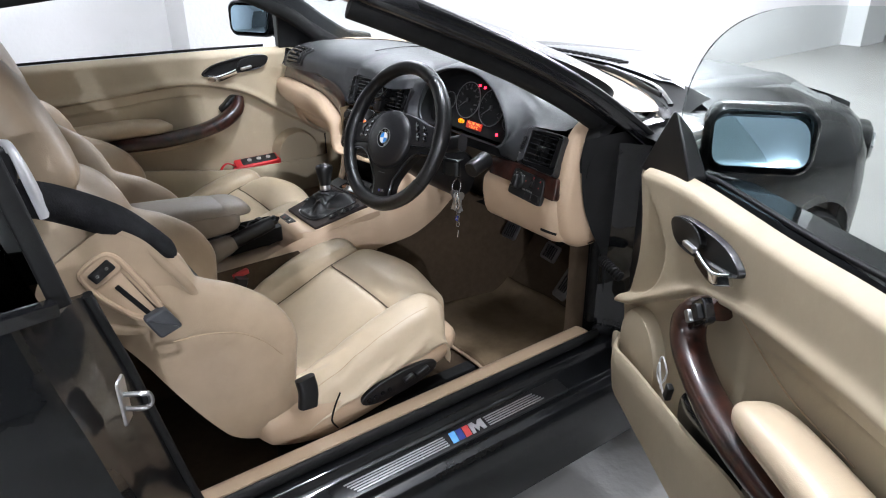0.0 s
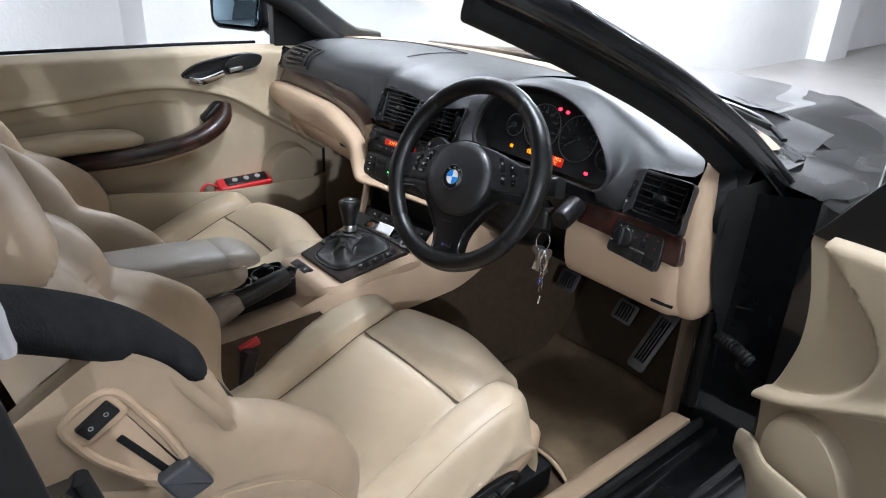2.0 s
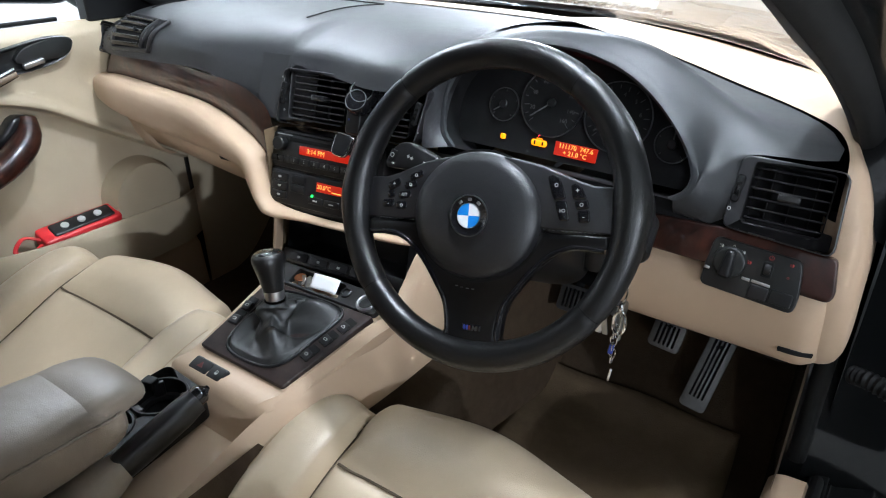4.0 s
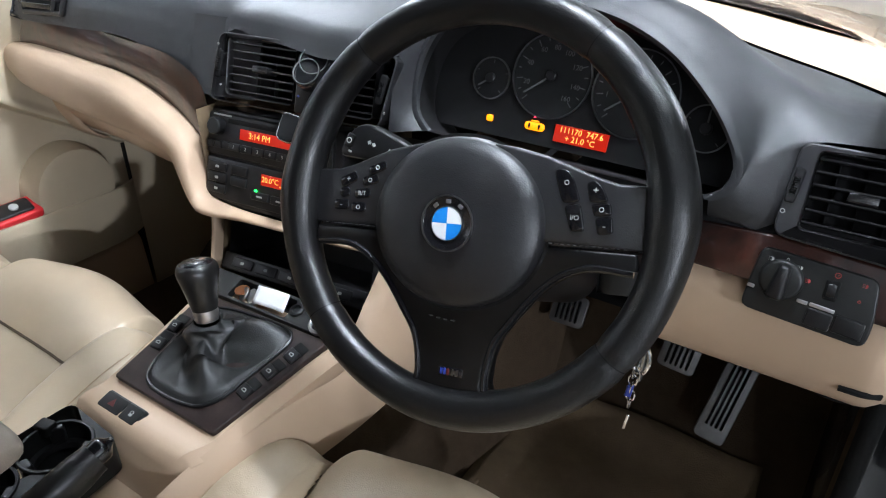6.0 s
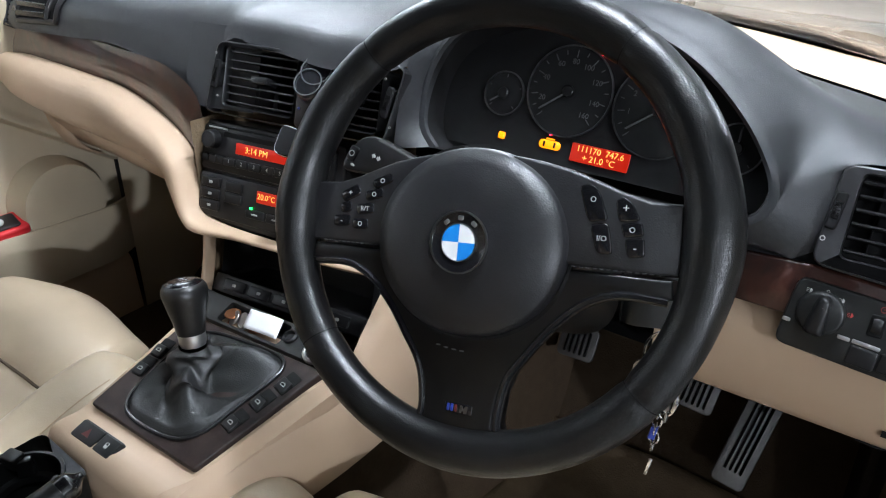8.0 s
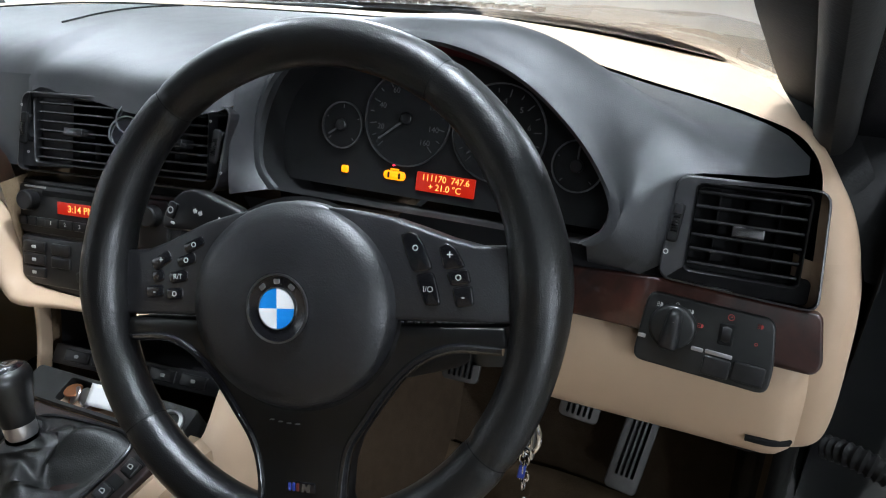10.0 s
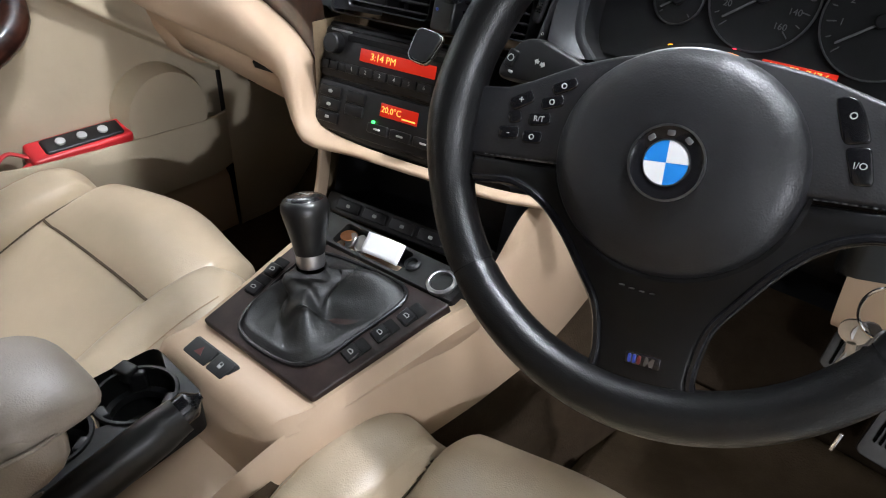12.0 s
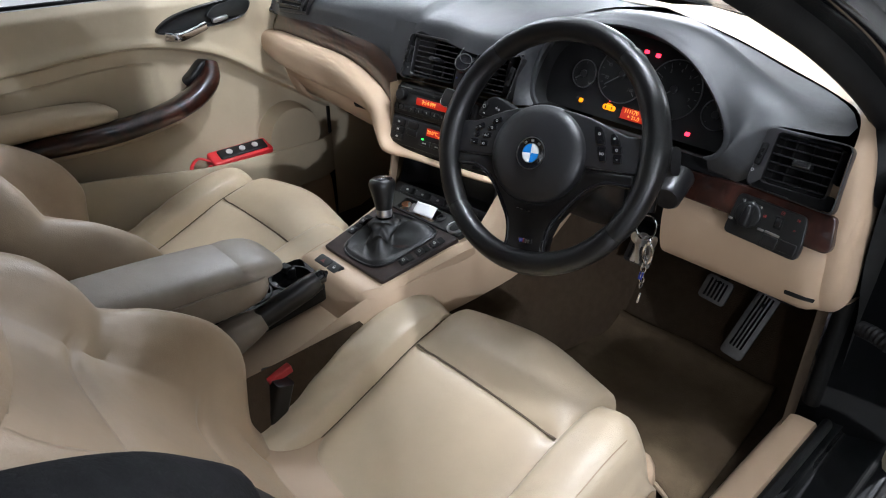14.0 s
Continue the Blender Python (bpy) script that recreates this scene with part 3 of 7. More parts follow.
for x0 in (0.60, -0.02):
    arm = part("wiper_arm", sweep([cowl_at(x0, 0.02, 0.916), cowl_at(x0 - 0.10, 0.03, 0.938), cowl_at(x0 - 0.36, 0.025, 0.946)], rrect(0.014, 0.009, 0.003), 12), GLOSS, car, "black wiper arm")
    part("wiper_blade", sweep([cowl_at(x0 - 0.04, 0.005, 0.934), cowl_at(x0 - 0.3, 0.01, 0.944), cowl_at(x0 - 0.52, 0.01, 0.944)], rrect(0.007, 0.014, 0.003), 12), RUBBER, arm)

# closed soft top with its side rails
def roof(u, v):
    y = -0.16 - 1.34 * v
    half = interp(v, [(0, 0.585), (0.3, 0.615), (0.6, 0.62), (0.85, 0.62), (1, 0.66)])
    edge = interp(v, [(0, 1.292), (0.25, 1.285), (0.5, 1.262), (0.75, 1.19), (1, 0.95)])
    crown = interp(v, [(0, 0.035), (0.3, 0.06), (0.6, 0.065), (0.85, 0.05), (1, 0.02)])
    return Vector((half * u, y - 0.10 * (1 - abs(u)) * -0.9 * (1 - v), edge + crown * (1 - abs(u) ** 2.6)))


rf = part("soft_top", grid(roof, lin(-1, 1, 30), lin(0, 1, 24)), CANVAS, car, "black canvas soft top")
sm = rf.modifiers.new("thick", "SOLIDIFY")
sm.thickness, sm.offset = 0.02, 1
for s in (1, -1):
    part("roof_rail", sweep([(s * 0.600, -0.17, 1.300), (s * 0.622, -0.42, 1.295), (s * 0.632, -0.70, 1.279), (s * 0.640, -0.95, 1.245), (s * 0.66, -1.2, 1.15)], rrect(0.05, 0.034, 0.010), 24), RUBBER, car)
# boot lid and tail behind the soft top
part("boot_lid", grid(lambda x, y: Vector((x * (1 - 0.06 * smooth(-1.7, -2.3, y)), y + 0.10 * (1 - (x / 0.75) ** 2) * smooth(-2.0, -2.3, y) * -1, 0.962 + 0.02 * (1 - (x / 0.78) ** 2) - 0.03 * smooth(0.62, 0.80, abs(x)) - 0.04 * smooth(-1.6, -2.3, y))), lin(-0.80, 0.80, 30), lin(-2.20, -1.42, 20)), PAINT, car, "black painted boot lid")
part("tail_panel", grid(lambda x, z: Vector((x, -2.22 - 0.09 * (1 - (x / 0.75) ** 2) - 0.03 * math.sin((z - 0.2) * 4), z)), lin(-0.74, 0.74, 24), lin(0.20, 0.935, 12)), PAINT, car, "black painted tail panel")
# windscreen frame
PIL = [(0.712, 0.545, 0.865), (0.698, 0.44, 0.945), (0.683, 0.31, 1.032), (0.668, 0.16, 1.113), (0.654, 0.02, 1.176), (0.642, -0.09, 1.222), (0.615, -0.17, 1.256), (0.55, -0.205, 1.275)]
PASS_PIL = [(-0.700, 0.57, 0.945), (-0.690, 0.47, 0.968), (-0.680, 0.365, 1.030), (-0.665, 0.265, 1.100), (-0.650, 0.13, 1.168), (-0.635, -0.01, 1.220), (-0.612, -0.13, 1.256), (-0.55, -0.205, 1.275)]
for side in (1, -1):
    pts = [(x, y - 0.009, z - 0.014) for x, y, z in PIL] if side > 0 else PASS_PIL
    high = 0.042 if side > 0 else 0.064
    part("windscreen_pillar", sweep(pts, rrect(0.062, high, 0.014), 40, up=(0, 0.55, 0.85)), GLOSS if side > 0 else DASH, car, "black windscreen pillar")
    part("pillar_seal", sweep([(p[0] - side * 0.030, p[1] - 0.030, p[2] - 0.030) for p in (PIL if side > 0 else PASS_PIL)[1:7]], oval(0.017, 0.026, 12), 30, up=(0, 0.55, 0.85)), RUBBER, car)
    lift = 0.55 * high - 0.017
    part("pillar_trim", sweep([(p[0] + side * 0.026, p[1] + lift, p[2] + lift) for p in pts[0:7]], rrect(0.014, 0.016, 0.005), 30, up=(0, 0.55, 0.85)), PAINT, car)
PIN = [(0.545, -0.17, 1.235), (0.560, -0.10, 1.190), (0.575, 0.05, 1.135), (0.587, 0.20, 1.070), (0.597, 0.31, 1.025), (0.614, 0.405, 0.972), (0.636, 0.380, 0.948), (0.655, 0.345, 0.928), (0.676, 0.308, 0.905), (0.691, 0.290, 0.878), (0.702, 0.282, 0.85)]
POUT = [(0.625, -0.17, 1.235), (0.640, -0.11, 1.200), (0.652, 0.02, 1.152), (0.667, 0.15, 1.090), (0.682, 0.29, 1.012), (0.697, 0.40, 0.955), (0.706, 0.375, 0.935), (0.710, 0.345, 0.918), (0.713, 0.318, 0.895), (0.7145, 0.30, 0.868), (0.7155, 0.294, 0.84)]
pin = [Vector(interp(k / 5, [(i, *p) for i, p in enumerate(PIN)])) for k in range(51)]
pout = [Vector(interp(k / 5, [(i, *p) for i, p in enumerate(POUT)])) for k in range(51)]
part("pillar_lining", loft([[a + Vector((0.012, 0.045, 0.028)), a + Vector((0.0, 0.010, 0.006)), a, a.lerp(b, 0.15) + Vector((0, -0.14, -0.12)) * (b - a).length * 0.5 * smooth(0.90, 0.97, a.z), a.lerp(b, 0.45) + Vector((0, -0.30, -0.26)) * (b - a).length * 0.5 * smooth(0.90, 0.97, a.z), a.lerp(b, 0.75) + Vector((0, -0.30, -0.26)) * (b - a).length * 0.5 * smooth(0.90, 0.97, a.z), b + Vector((0, -0.004, -0.004))] for a, b in zip(pin, pout)], False, False), RUBBER, car, "black lining of the driver's windscreen pillar")
HDR = [(x, -0.205 + 0.09 * (1 - (x / 0.55) ** 2), 1.275 + 0.02 * (1 - (x / 0.55) ** 2)) for x in lin(-0.56, 0.56, 9)]
part("windscreen_header", sweep(HDR, rrect(0.085, 0.04, 0.014), 30), DASH, car, "black windscreen header")
for side in (1, -1):
    part("sun_visor", sweep([(side * 0.48, -0.10, 1.262), (side * 0.28, -0.055, 1.275), (side * 0.12, -0.04, 1.28)], rrect(0.14, 0.018, 0.008), 8), DASH, car, "black folded-up sun visor")


def screen(u, v):
    x = -0.66 + 1.32 * u
    base = Vector((x * 1.05, 0.91 - 0.30 * (x / 0.66) ** 2, 0.922))
    top = Vector((x * 0.86, -0.12 - 0.09 * (x / 0.66) ** 2, 1.285 - 0.02 * (x / 0.66) ** 2))
    p = base.lerp(top, v)
    p.z += 0.022 * math.sin(v * math.pi)
    px, pz = interp(-p.y, [(-q[1], q[0], q[2]) for q in PIL])
    k = abs(x / 0.66) ** 5 * smooth(0.0, 0.15, v) * smooth(1.0, 0.9, v)
    p.x += k * (math.copysign(px - 0.012, x) - p.x)
    p.z += k * (pz - 0.002 - p.z)
    return p


ws = part("windscreen", grid(screen, lin(0, 1, 24), lin(0, 1, 16)), SCREEN, car, "clear windscreen")
ws.visible_shadow = False
part("screen_band", grid(lambda u, v: screen(u, v) + Vector((0, -0.004, -0.006)), lin(0, 1, 24), lin(0.0, 0.075, 5)), RUBBER, car, "black border of the windscreen")
part("screen_side_band", grid(lambda u, v: screen(u, v) + Vector((0, -0.004, -0.006)), lin(0.935, 1.0, 5), lin(0.0, 1.0, 24)), RUBBER, car, "black side border of the windscreen")
sm = ws.modifiers.new("thick", "SOLIDIFY")
sm.thickness = 0.005
stem = part("inside_mirror", rbox(0.24, 0.035, 0.065, 0.016, pose(0.0, 0.045, 1.215, 12, 0, -14)), GLOSS, car, "black rear-view mirror")
part("stalk", sweep([(0, 0.06, 1.235), (0, 0.09, 1.265), (0, 0.10, 1.285)], oval(0.01, 0.01, 8), 6), PLASTIC, stem)
# ---------------------------------------------------------------- dashboard
dash = thing("dashboard", "black and beige dashboard with dark wood inlays", "dashboard", pose(0, 0.45, 0.7))
STATIONS = [  # x, then (y, z) of front edge, mid, crest, brow, lower edge
    (-0.705, 0.56, 0.925, 0.44, 0.945, 0.32, 0.95, 0.245, 0.93, 0.225, 0.90),
    (-0.62, 0.62, 0.94, 0.47, 0.965, 0.31, 0.975, 0.225, 0.95, 0.205, 0.900),
    (-0.45, 0.68, 0.95, 0.5, 0.98, 0.31, 0.99, 0.205, 0.962, 0.187, 0.912),
    (-0.30, 0.70, 0.955, 0.5, 0.988, 0.31, 0.998, 0.198, 0.968, 0.178, 0.918),
    (-0.18, 0.71, 0.955, 0.5, 0.99, 0.32, 1.0, 0.208, 0.975, 0.176, 0.890),
    (-0.132, 0.71, 0.955, 0.5, 0.99, 0.33, 1.0, 0.209, 0.978, 0.171, 0.868),
    (-0.118, 0.71, 0.955, 0.5, 0.99, 0.33, 1.0, 0.210, 0.978, 0.173, 0.868),
    (-0.108, 0.71, 0.955, 0.5, 0.99, 0.33, 1.0, 0.212, 0.977, 0.188, 0.945),
    (-0.05, 0.71, 0.955, 0.5, 0.99, 0.335, 1.0, 0.219, 0.977, 0.195, 0.946),
    (0.14, 0.71, 0.955, 0.5, 0.99, 0.35, 0.998, 0.245, 0.978, 0.222, 0.948),
    (0.150, 0.89, 0.935, 0.62, 0.972, 0.50, 0.985, 0.455, 0.982, 0.45, 0.975),
    (0.35, 0.815, 0.935, 0.55, 0.955, 0.50, 0.957, 0.46, 0.958, 0.455, 0.955),
    (0.475, 0.745, 0.932, 0.475, 0.946, 0.42, 0.947, 0.345, 0.945, 0.325, 0.925),
    (0.60, 0.65, 0.93, 0.38, 0.943, 0.35, 0.943, 0.312, 0.943, 0.270, 0.920),
    (0.67, 0.588, 0.92, 0.318, 0.935, 0.31, 0.935, 0.30, 0.93, 0.28, 0.905),
    (0.70, 0.55, 0.91, 0.30, 0.92, 0.29, 0.92, 0.28, 0.91, 0.27, 0.89),
]


def screen_foot(x):
    """How far forward the dash can reach below the windscreen."""
    return 0.905 - 0.27 * (x / 0.618) ** 2


def top_skin(x, t):
    s = interp(x, STATIONS)
    rows = [(0, s[0], s[1]), (1, s[2], s[3]), (2, s[4], s[5]), (2.6, s[6], s[7]), (3, s[8], s[9])]
    y, z = interp(t, rows)
    return Vector((x, min(y, screen_foot(x)), z))


part("dash_top", grid(top_skin, lin(-0.705, 0.142, 70), [0, 0.25, 0.5, 0.75, 1, 1.25, 1.5, 1.75, 2, 2.15, 2.3, 2.45, 2.6, 2.7, 2.8, 2.9, 3]), DASH, dash, "black grained dash top")


def cream_strip(x, t):
    s = interp(x, STATIONS)
    y = screen_foot(x) + 0.004 - (0.270 - 0.05 * smooth(0, 0.62, -x)) * (1 - t)
    f = (y - s[2]) / (s[0] - s[2])
    z = s[3] + (s[1] - s[3]) * f if f > 0 else s[3] + (s[5] - s[3]) * min(1, (s[2] - y) / (s[2] - s[4]))
    return Vector((x, y, z + 0.009 - 0.006 * (1 - smooth(0, 0.08, t)) - 0.012 * t * t))


part("defrost_strip", grid(cream_strip, lin(-0.67, 0.640, 50), lin(0, 1, 10)), TRIM, dash, "beige strip below the windscreen")
# passenger airbag outline on the top
ab = [(-0.58, 2.15 - 0.10 * k) for k in range(11)] + [(-0.575 + 0.041 * k, 1.05) for k in range(11)] + [(-0.165, 1.15 + 0.10 * k) for k in range(11)]
part("airbag_seam", sweep([top_skin(x, t) + Vector((0, 0, 0.0022)) for x, t in ab], oval(0.0016, 0.0012, 6), 140), DARK, dash)

# instrument hood
RIMPTS = [(0.172, 0.868), (0.153, 0.885), (0.147, 0.912), (0.150, 0.945), (0.166, 0.976), (0.205, 1.000), (0.262, 1.013), (0.325, 1.014), (0.378, 1.004), (0.425, 0.984), (0.468, 0.952), (0.495, 0.922), (0.508, 0.897), (0.503, 0.878), (0.488, 0.868)]
CN = Vector((0, -0.94, 0.34)).normalized()


def on_plane(x, z, p0):
    """The point of the cluster's tilted plane through p0 with that x and z."""
    y = p0[1] + (z - p0[2]) * (0.34 / 0.94)
    return Vector((x, y, z))


rim_curve = [Vector((p.x, 0, p.z)) for p in curve_points([(x, 0, z) for x, z in RIMPTS], 60)]


def hood_ring(out, back, drop=0.0):
    c = Vector((0.33, 0, 0.90))
    ring = []
    for p in rim_curve:
        d = (p - c).normalized()
        up = smooth(0.885, 0.96, p.z)
        q = p + d * out
        v = on_plane(q.x, q.z, (0.35, 0.235, 0.90))
        v.y += back * (0.35 + 0.65 * up)
        v.z -= drop * up
        ring.append(v)
    return ring


# from the lip over the crest and down, in one skin, to the strip, the end and the vents
RIM_AT = [0.0]
for p, q in zip(RIMPTS, RIMPTS[1:]):
    RIM_AT.append(RIM_AT[-1] + math.hypot(q[0] - p[0], q[1] - p[1]))


def rim_at(k):
    i = min(int(k), 13)
    return RIM_AT[i] + (RIM_AT[i + 1] - RIM_AT[i]) * (k - i)


SKIRT = [(rim_at(k), *v) for k, v in (
    (0, (0.136, 0.200, 0.866)), (1, (0.136, 0.203, 0.885)), (2, (0.136, 0.209, 0.908)), (3, (0.137, 0.224, 0.948)), (3.6, (0.135, 0.245, 0.972)),
    (4.2, (0.132, 0.330, 0.996)), (5, (0.140, 0.470, 0.990)), (6, (0.220, 0.590, 0.970)), (7, (0.310, 0.575, 0.957)), (8, (0.390, 0.530, 0.952)),
    (9, (0.490, 0.462, 0.947)), (9.6, (0.575, 0.405, 0.944)), (10.1, (0.630, 0.345, 0.941)), (10.45, (0.650, 0.296, 0.931)), (10.8, (0.620, 0.273, 0.929)), (11.15, (0.585, 0.270, 0.928)),
    (11.6, (0.556, 0.268, 0.922)), (12.1, (0.553, 0.256, 0.895)), (12.7, (0.552, 0.246, 0.866)), (13.3, (0.545, 0.240, 0.843)), (14, (0.490, 0.244, 0.842)))]
CREST = [(rim_at(k), o, bk) for k, o, bk in ((0, 0.003, 0.002), (2, 0.003, 0.002), (3, 0.005, 0.004), (4, 0.010, 0.022), (5, 0.012, 0.04), (7, 0.013, 0.045), (8, 0.022, 0.045), (9, 0.031, 0.045), (10, 0.037, 0.043), (11, 0.024, 0.028), (11.7, 0.012, 0.014), (12.4, 0.006, 0.006), (14, 0.003, 0.002))]


def hood_skin(i):
    """One line of the skin, from the rim outwards."""
    p = rim_curve[i]
    s = RIM_AT[-1] * i / (len(rim_curve) - 1)
    d = (p - Vector((0.33, 0, 0.90))).normalized()
    o, bk = interp(s, CREST)
    end = Vector(interp(s, SKIRT))
    near = p + d * 0.006
    near = on_plane(near.x, near.z, (0.35, 0.235, 0.90))
    c = p + d * o
    c = on_plane(c.x, c.z, (0.35, 0.235, 0.90)) + Vector((0, bk, 0))
    lift = max(0.0, c.z - end.z)
    m = c.lerp(end, 0.5)
    m.z = end.z + 0.27 * lift if lift > 0.004 else m.z
    rows = [(0, *near), (0.36, *c), (0.70, *m), (1, *end)]
    return [Vector(interp(f, rows)) for f in lin(0, 1, 22)]


skin = list(zip(*[hood_skin(i) for i in range(len(rim_curve))]))
part("instrument_hood", loft([hood_ring(-0.004, 0.012), hood_ring(-0.003, 0.0), hood_ring(0.001, -0.003)] + [list(r) for r in skin], False, False), DASH, dash, "black instrument hood")
tunnel = []
for f in (0, 0.5, 1):
    ring = []
    for p in rim_curve:
        v = on_plane(p.x, p.z, (0.35, 0.235, 0.90))
        ring.append(v - CN * (0.075 * f) + Vector((0, 0.0, -0.012 * f * smooth(0.9, 1.0, p.z))))
    tunnel.append(ring)
part("hood_lining", loft(tunnel, True, False), DARK, dash)



# instrument cluster
CL = frame_of((0.3, 0.2745, 0.8815), (1, 0, 0), (0, 0.34, 0.94))
cluster = part("instrument_panel", plate([(-0.16, -0.02), (0.21, -0.02), (0.215, 0.03), (0.17, 0.10), (0.08, 0.13), (-0.03, 0.13), (-0.12, 0.10), (-0.155, 0.05)], -0.004, -0.001, 0, CL), DARK, dash, "black instrument cluster")


def cpos(x, z, up=0.0005):
    return CL @ Matrix.Translation((x - 0.3, (z - 0.8815) / 0.94, up))


def gauge(x, z, r, a0, a1, n, label, needle, numbers=()):
    m = cpos(x, z)
    g = part("dial", lathe([(r, -0.001), (r, 0.0008), (0, 0.0009)], 48, m), DARK, cluster, label)
    part("bezel", ring_bm(r + 0.0012, 0.0014, 0.0028, m), DIALRING, g)
    for k in range(n + 1):
        a = radians(a0 + (a1 - a0) * k / n)
        ln = 0.10 if k % 2 else 0.17
        part("tick", rbox(r * ln, 0.0010, 0.0006, 0.0002, m @ pose(0, 0, 0.0015, 0, 0, math.degrees(a)) @ pose(r * (0.92 - ln / 2), 0, 0), 2), DIALPRINT, g, smooth=False)
    a = radians(needle)
    part("needle", rbox(r * 0.8, 0.0018, 0.0012, 0.0004, m @ pose(0, 0, 0.003, 0, 0, needle) @ pose(r * 0.4, 0, 0), 2), DIALPRINT, g)
    part("needle_cap", lathe([(0.006, 0), (0.006, 0.003), (0.005, 0.004), (0, 0.004)], 16, m @ pose(0, 0, 0.002)), PLASTIC, g)
    for text, ang in numbers:
        a = radians(ang)
        lettering(text, r * 0.17, DIALPRINT, m @ pose(r * 0.66 * math.cos(a), r * 0.66 * math.sin(a), 0.0016), g, "numeral", 0.0001)
    return g


gauge(0.219, 0.921, 0.0225, 225, -45, 4, "small round fuel dial", 215)
gauge(0.2915, 0.934, 0.0455, 225, -45, 16, "round speedometer dial", 218, [("20", 200), ("40", 160), ("60", 120), ("80", 90), ("100", 60), ("120", 25), ("140", -15), ("160", -45)])
gauge(0.3865, 0.931, 0.0450, 225, -30, 14, "round rev counter dial", 218, [("1", 190), ("2", 155), ("3", 120), ("4", 85), ("5", 50), ("6", 15), ("7", -20)])
gauge(0.464, 0.912, 0.0225, 225, -45, 4, "small round temperature dial", 90)
lcd = part("trip_display", rbox(0.062, 0.0185, 0.001, 0.0008, cpos(0.3395, 0.8795, 0.001), 3), LCD, cluster, "lit orange trip display")
lettering("111170  747.6", 0.0088, LCDTEXT, cpos(0.3395, 0.8835, 0.0018), lcd, "readout", 0.0001)
lettering("+ 21.0 °C", 0.0088, LCDTEXT, cpos(0.3395, 0.8755, 0.0018), lcd, "readout", 0.0001)
ci = part("check_display", rbox(0.024, 0.009, 0.001, 0.004, cpos(0.2835, 0.881, 0.001), 4), AMBER, cluster, "amber car-shaped check lamp")
for dx in (-0.006, 0.006):
    part("window_mark", rbox(0.0025, 0.006, 0.0004, 0.0008, cpos(0.2835 + dx, 0.881, 0.0018), 2), DARK, ci)
part("side_mark", rbox(0.010, 0.0016, 0.0006, 0.0006, cpos(0.2835, 0.8865, 0.001), 2), AMBER, ci)
part("door_mark", rbox(0.008, 0.0015, 0.0006, 0.0004, cpos(0.2845, 0.8915, 0.001) @ pose(0, 0, 0, 0, 0, 25), 2), REDLAMP, ci)
part("engine_lamp", rbox(0.0085, 0.0075, 0.001, 0.002, cpos(0.2265, 0.880, 0.001), 3), AMBER, cluster, "lit amber engine lamp")
for x, z in ((0.430, 0.876), (0.320, 0.974), (0.341, 0.972)):
    part("warning_lamp", rbox(0.0085, 0.006, 0.001, 0.002, cpos(x, z, 0.001), 3), REDLAMP, cluster, "lit red warning lamp")

# passenger wood inlay and the beige ledge that runs into the centre stack
WT = [(-0.612, 0.207, 0.919), (-0.487, 0.195, 0.915), (-0.324, 0.179, 0.913), (-0.213, 0.168, 0.910), (-0.164, 0.163, 0.896), (-0.137, 0.159, 0.878), (-0.130, 0.157, 0.850), (-0.128, 0.156, 0.815)]
WB = [(-0.674, 0.210, 0.848), (-0.590, 0.202, 0.854), (-0.422, 0.186, 0.862), (-0.341, 0.178, 0.862), (-0.255, 0.169, 0.852), (-0.206, 0.164, 0.831), (-0.171, 0.159, 0.811), (-0.138, 0.156, 0.798)]
wt, wb = curve_points(WT, 50), curve_points(WB, 50)
part("wood_inlay", loft([[a.lerp(b, f) + Vector((0, -0.005 * math.sin(f * math.pi) + 0.003, 0)) for f in lin(-0.03, 1.06, 9)] for a, b in zip(wt, wb)], False, False), WOOD, dash, "glossy dark burl wood inlay")
LEDGE = [(-0.70, 0.222, 0.822), (-0.64, 0.205, 0.824), (-0.55, 0.190, 0.826), (-0.42, 0.173, 0.828), (-0.31, 0.160, 0.829), (-0.228, 0.150, 0.821), (-0.164, 0.143, 0.803), (-0.145, 0.136, 0.772), (-0.130, 0.129, 0.748), (-0.108, 0.122, 0.7365), (-0.05, 0.128, 0.7345), (0.05, 0.140, 0.735), (0.13, 0.152, 0.736), (0.20, 0.18, 0.738)]


def ledge_rings():
    path = curve_points(LEDGE, 90)
    rings = []
    for i, p in enumerate(path):
        t = (path[min(i + 1, 89)] - path[max(i - 1, 0)]).normalized()
        f = i / 89
        h = interp(f, [(0, 0.030), (0.1, 0.038), (0.38, 0.039), (0.46, 0.034), (0.52, 0.027), (0.58, 0.019), (0.64, 0.011), (0.69, 0.0065), (0.72, 0.005), (0.8, 0.004), (1, 0.004)])
        d = interp(f, [(0, 0.03), (0.5, 0.03), (0.66, 0.02), (0.74, 0.010), (1, 0.010)])
        up = Vector((-t.z, 0, t.x)).normalized()
        out = Vector((0, -1, 0))
        rings.append([p + out * (a * d) + up * (b * h) for a, b in oval(1, 1, 18, 2.6)])
    return rings


part("ledge", loft(ledge_rings()), TRIM, dash, "beige padded ledge")
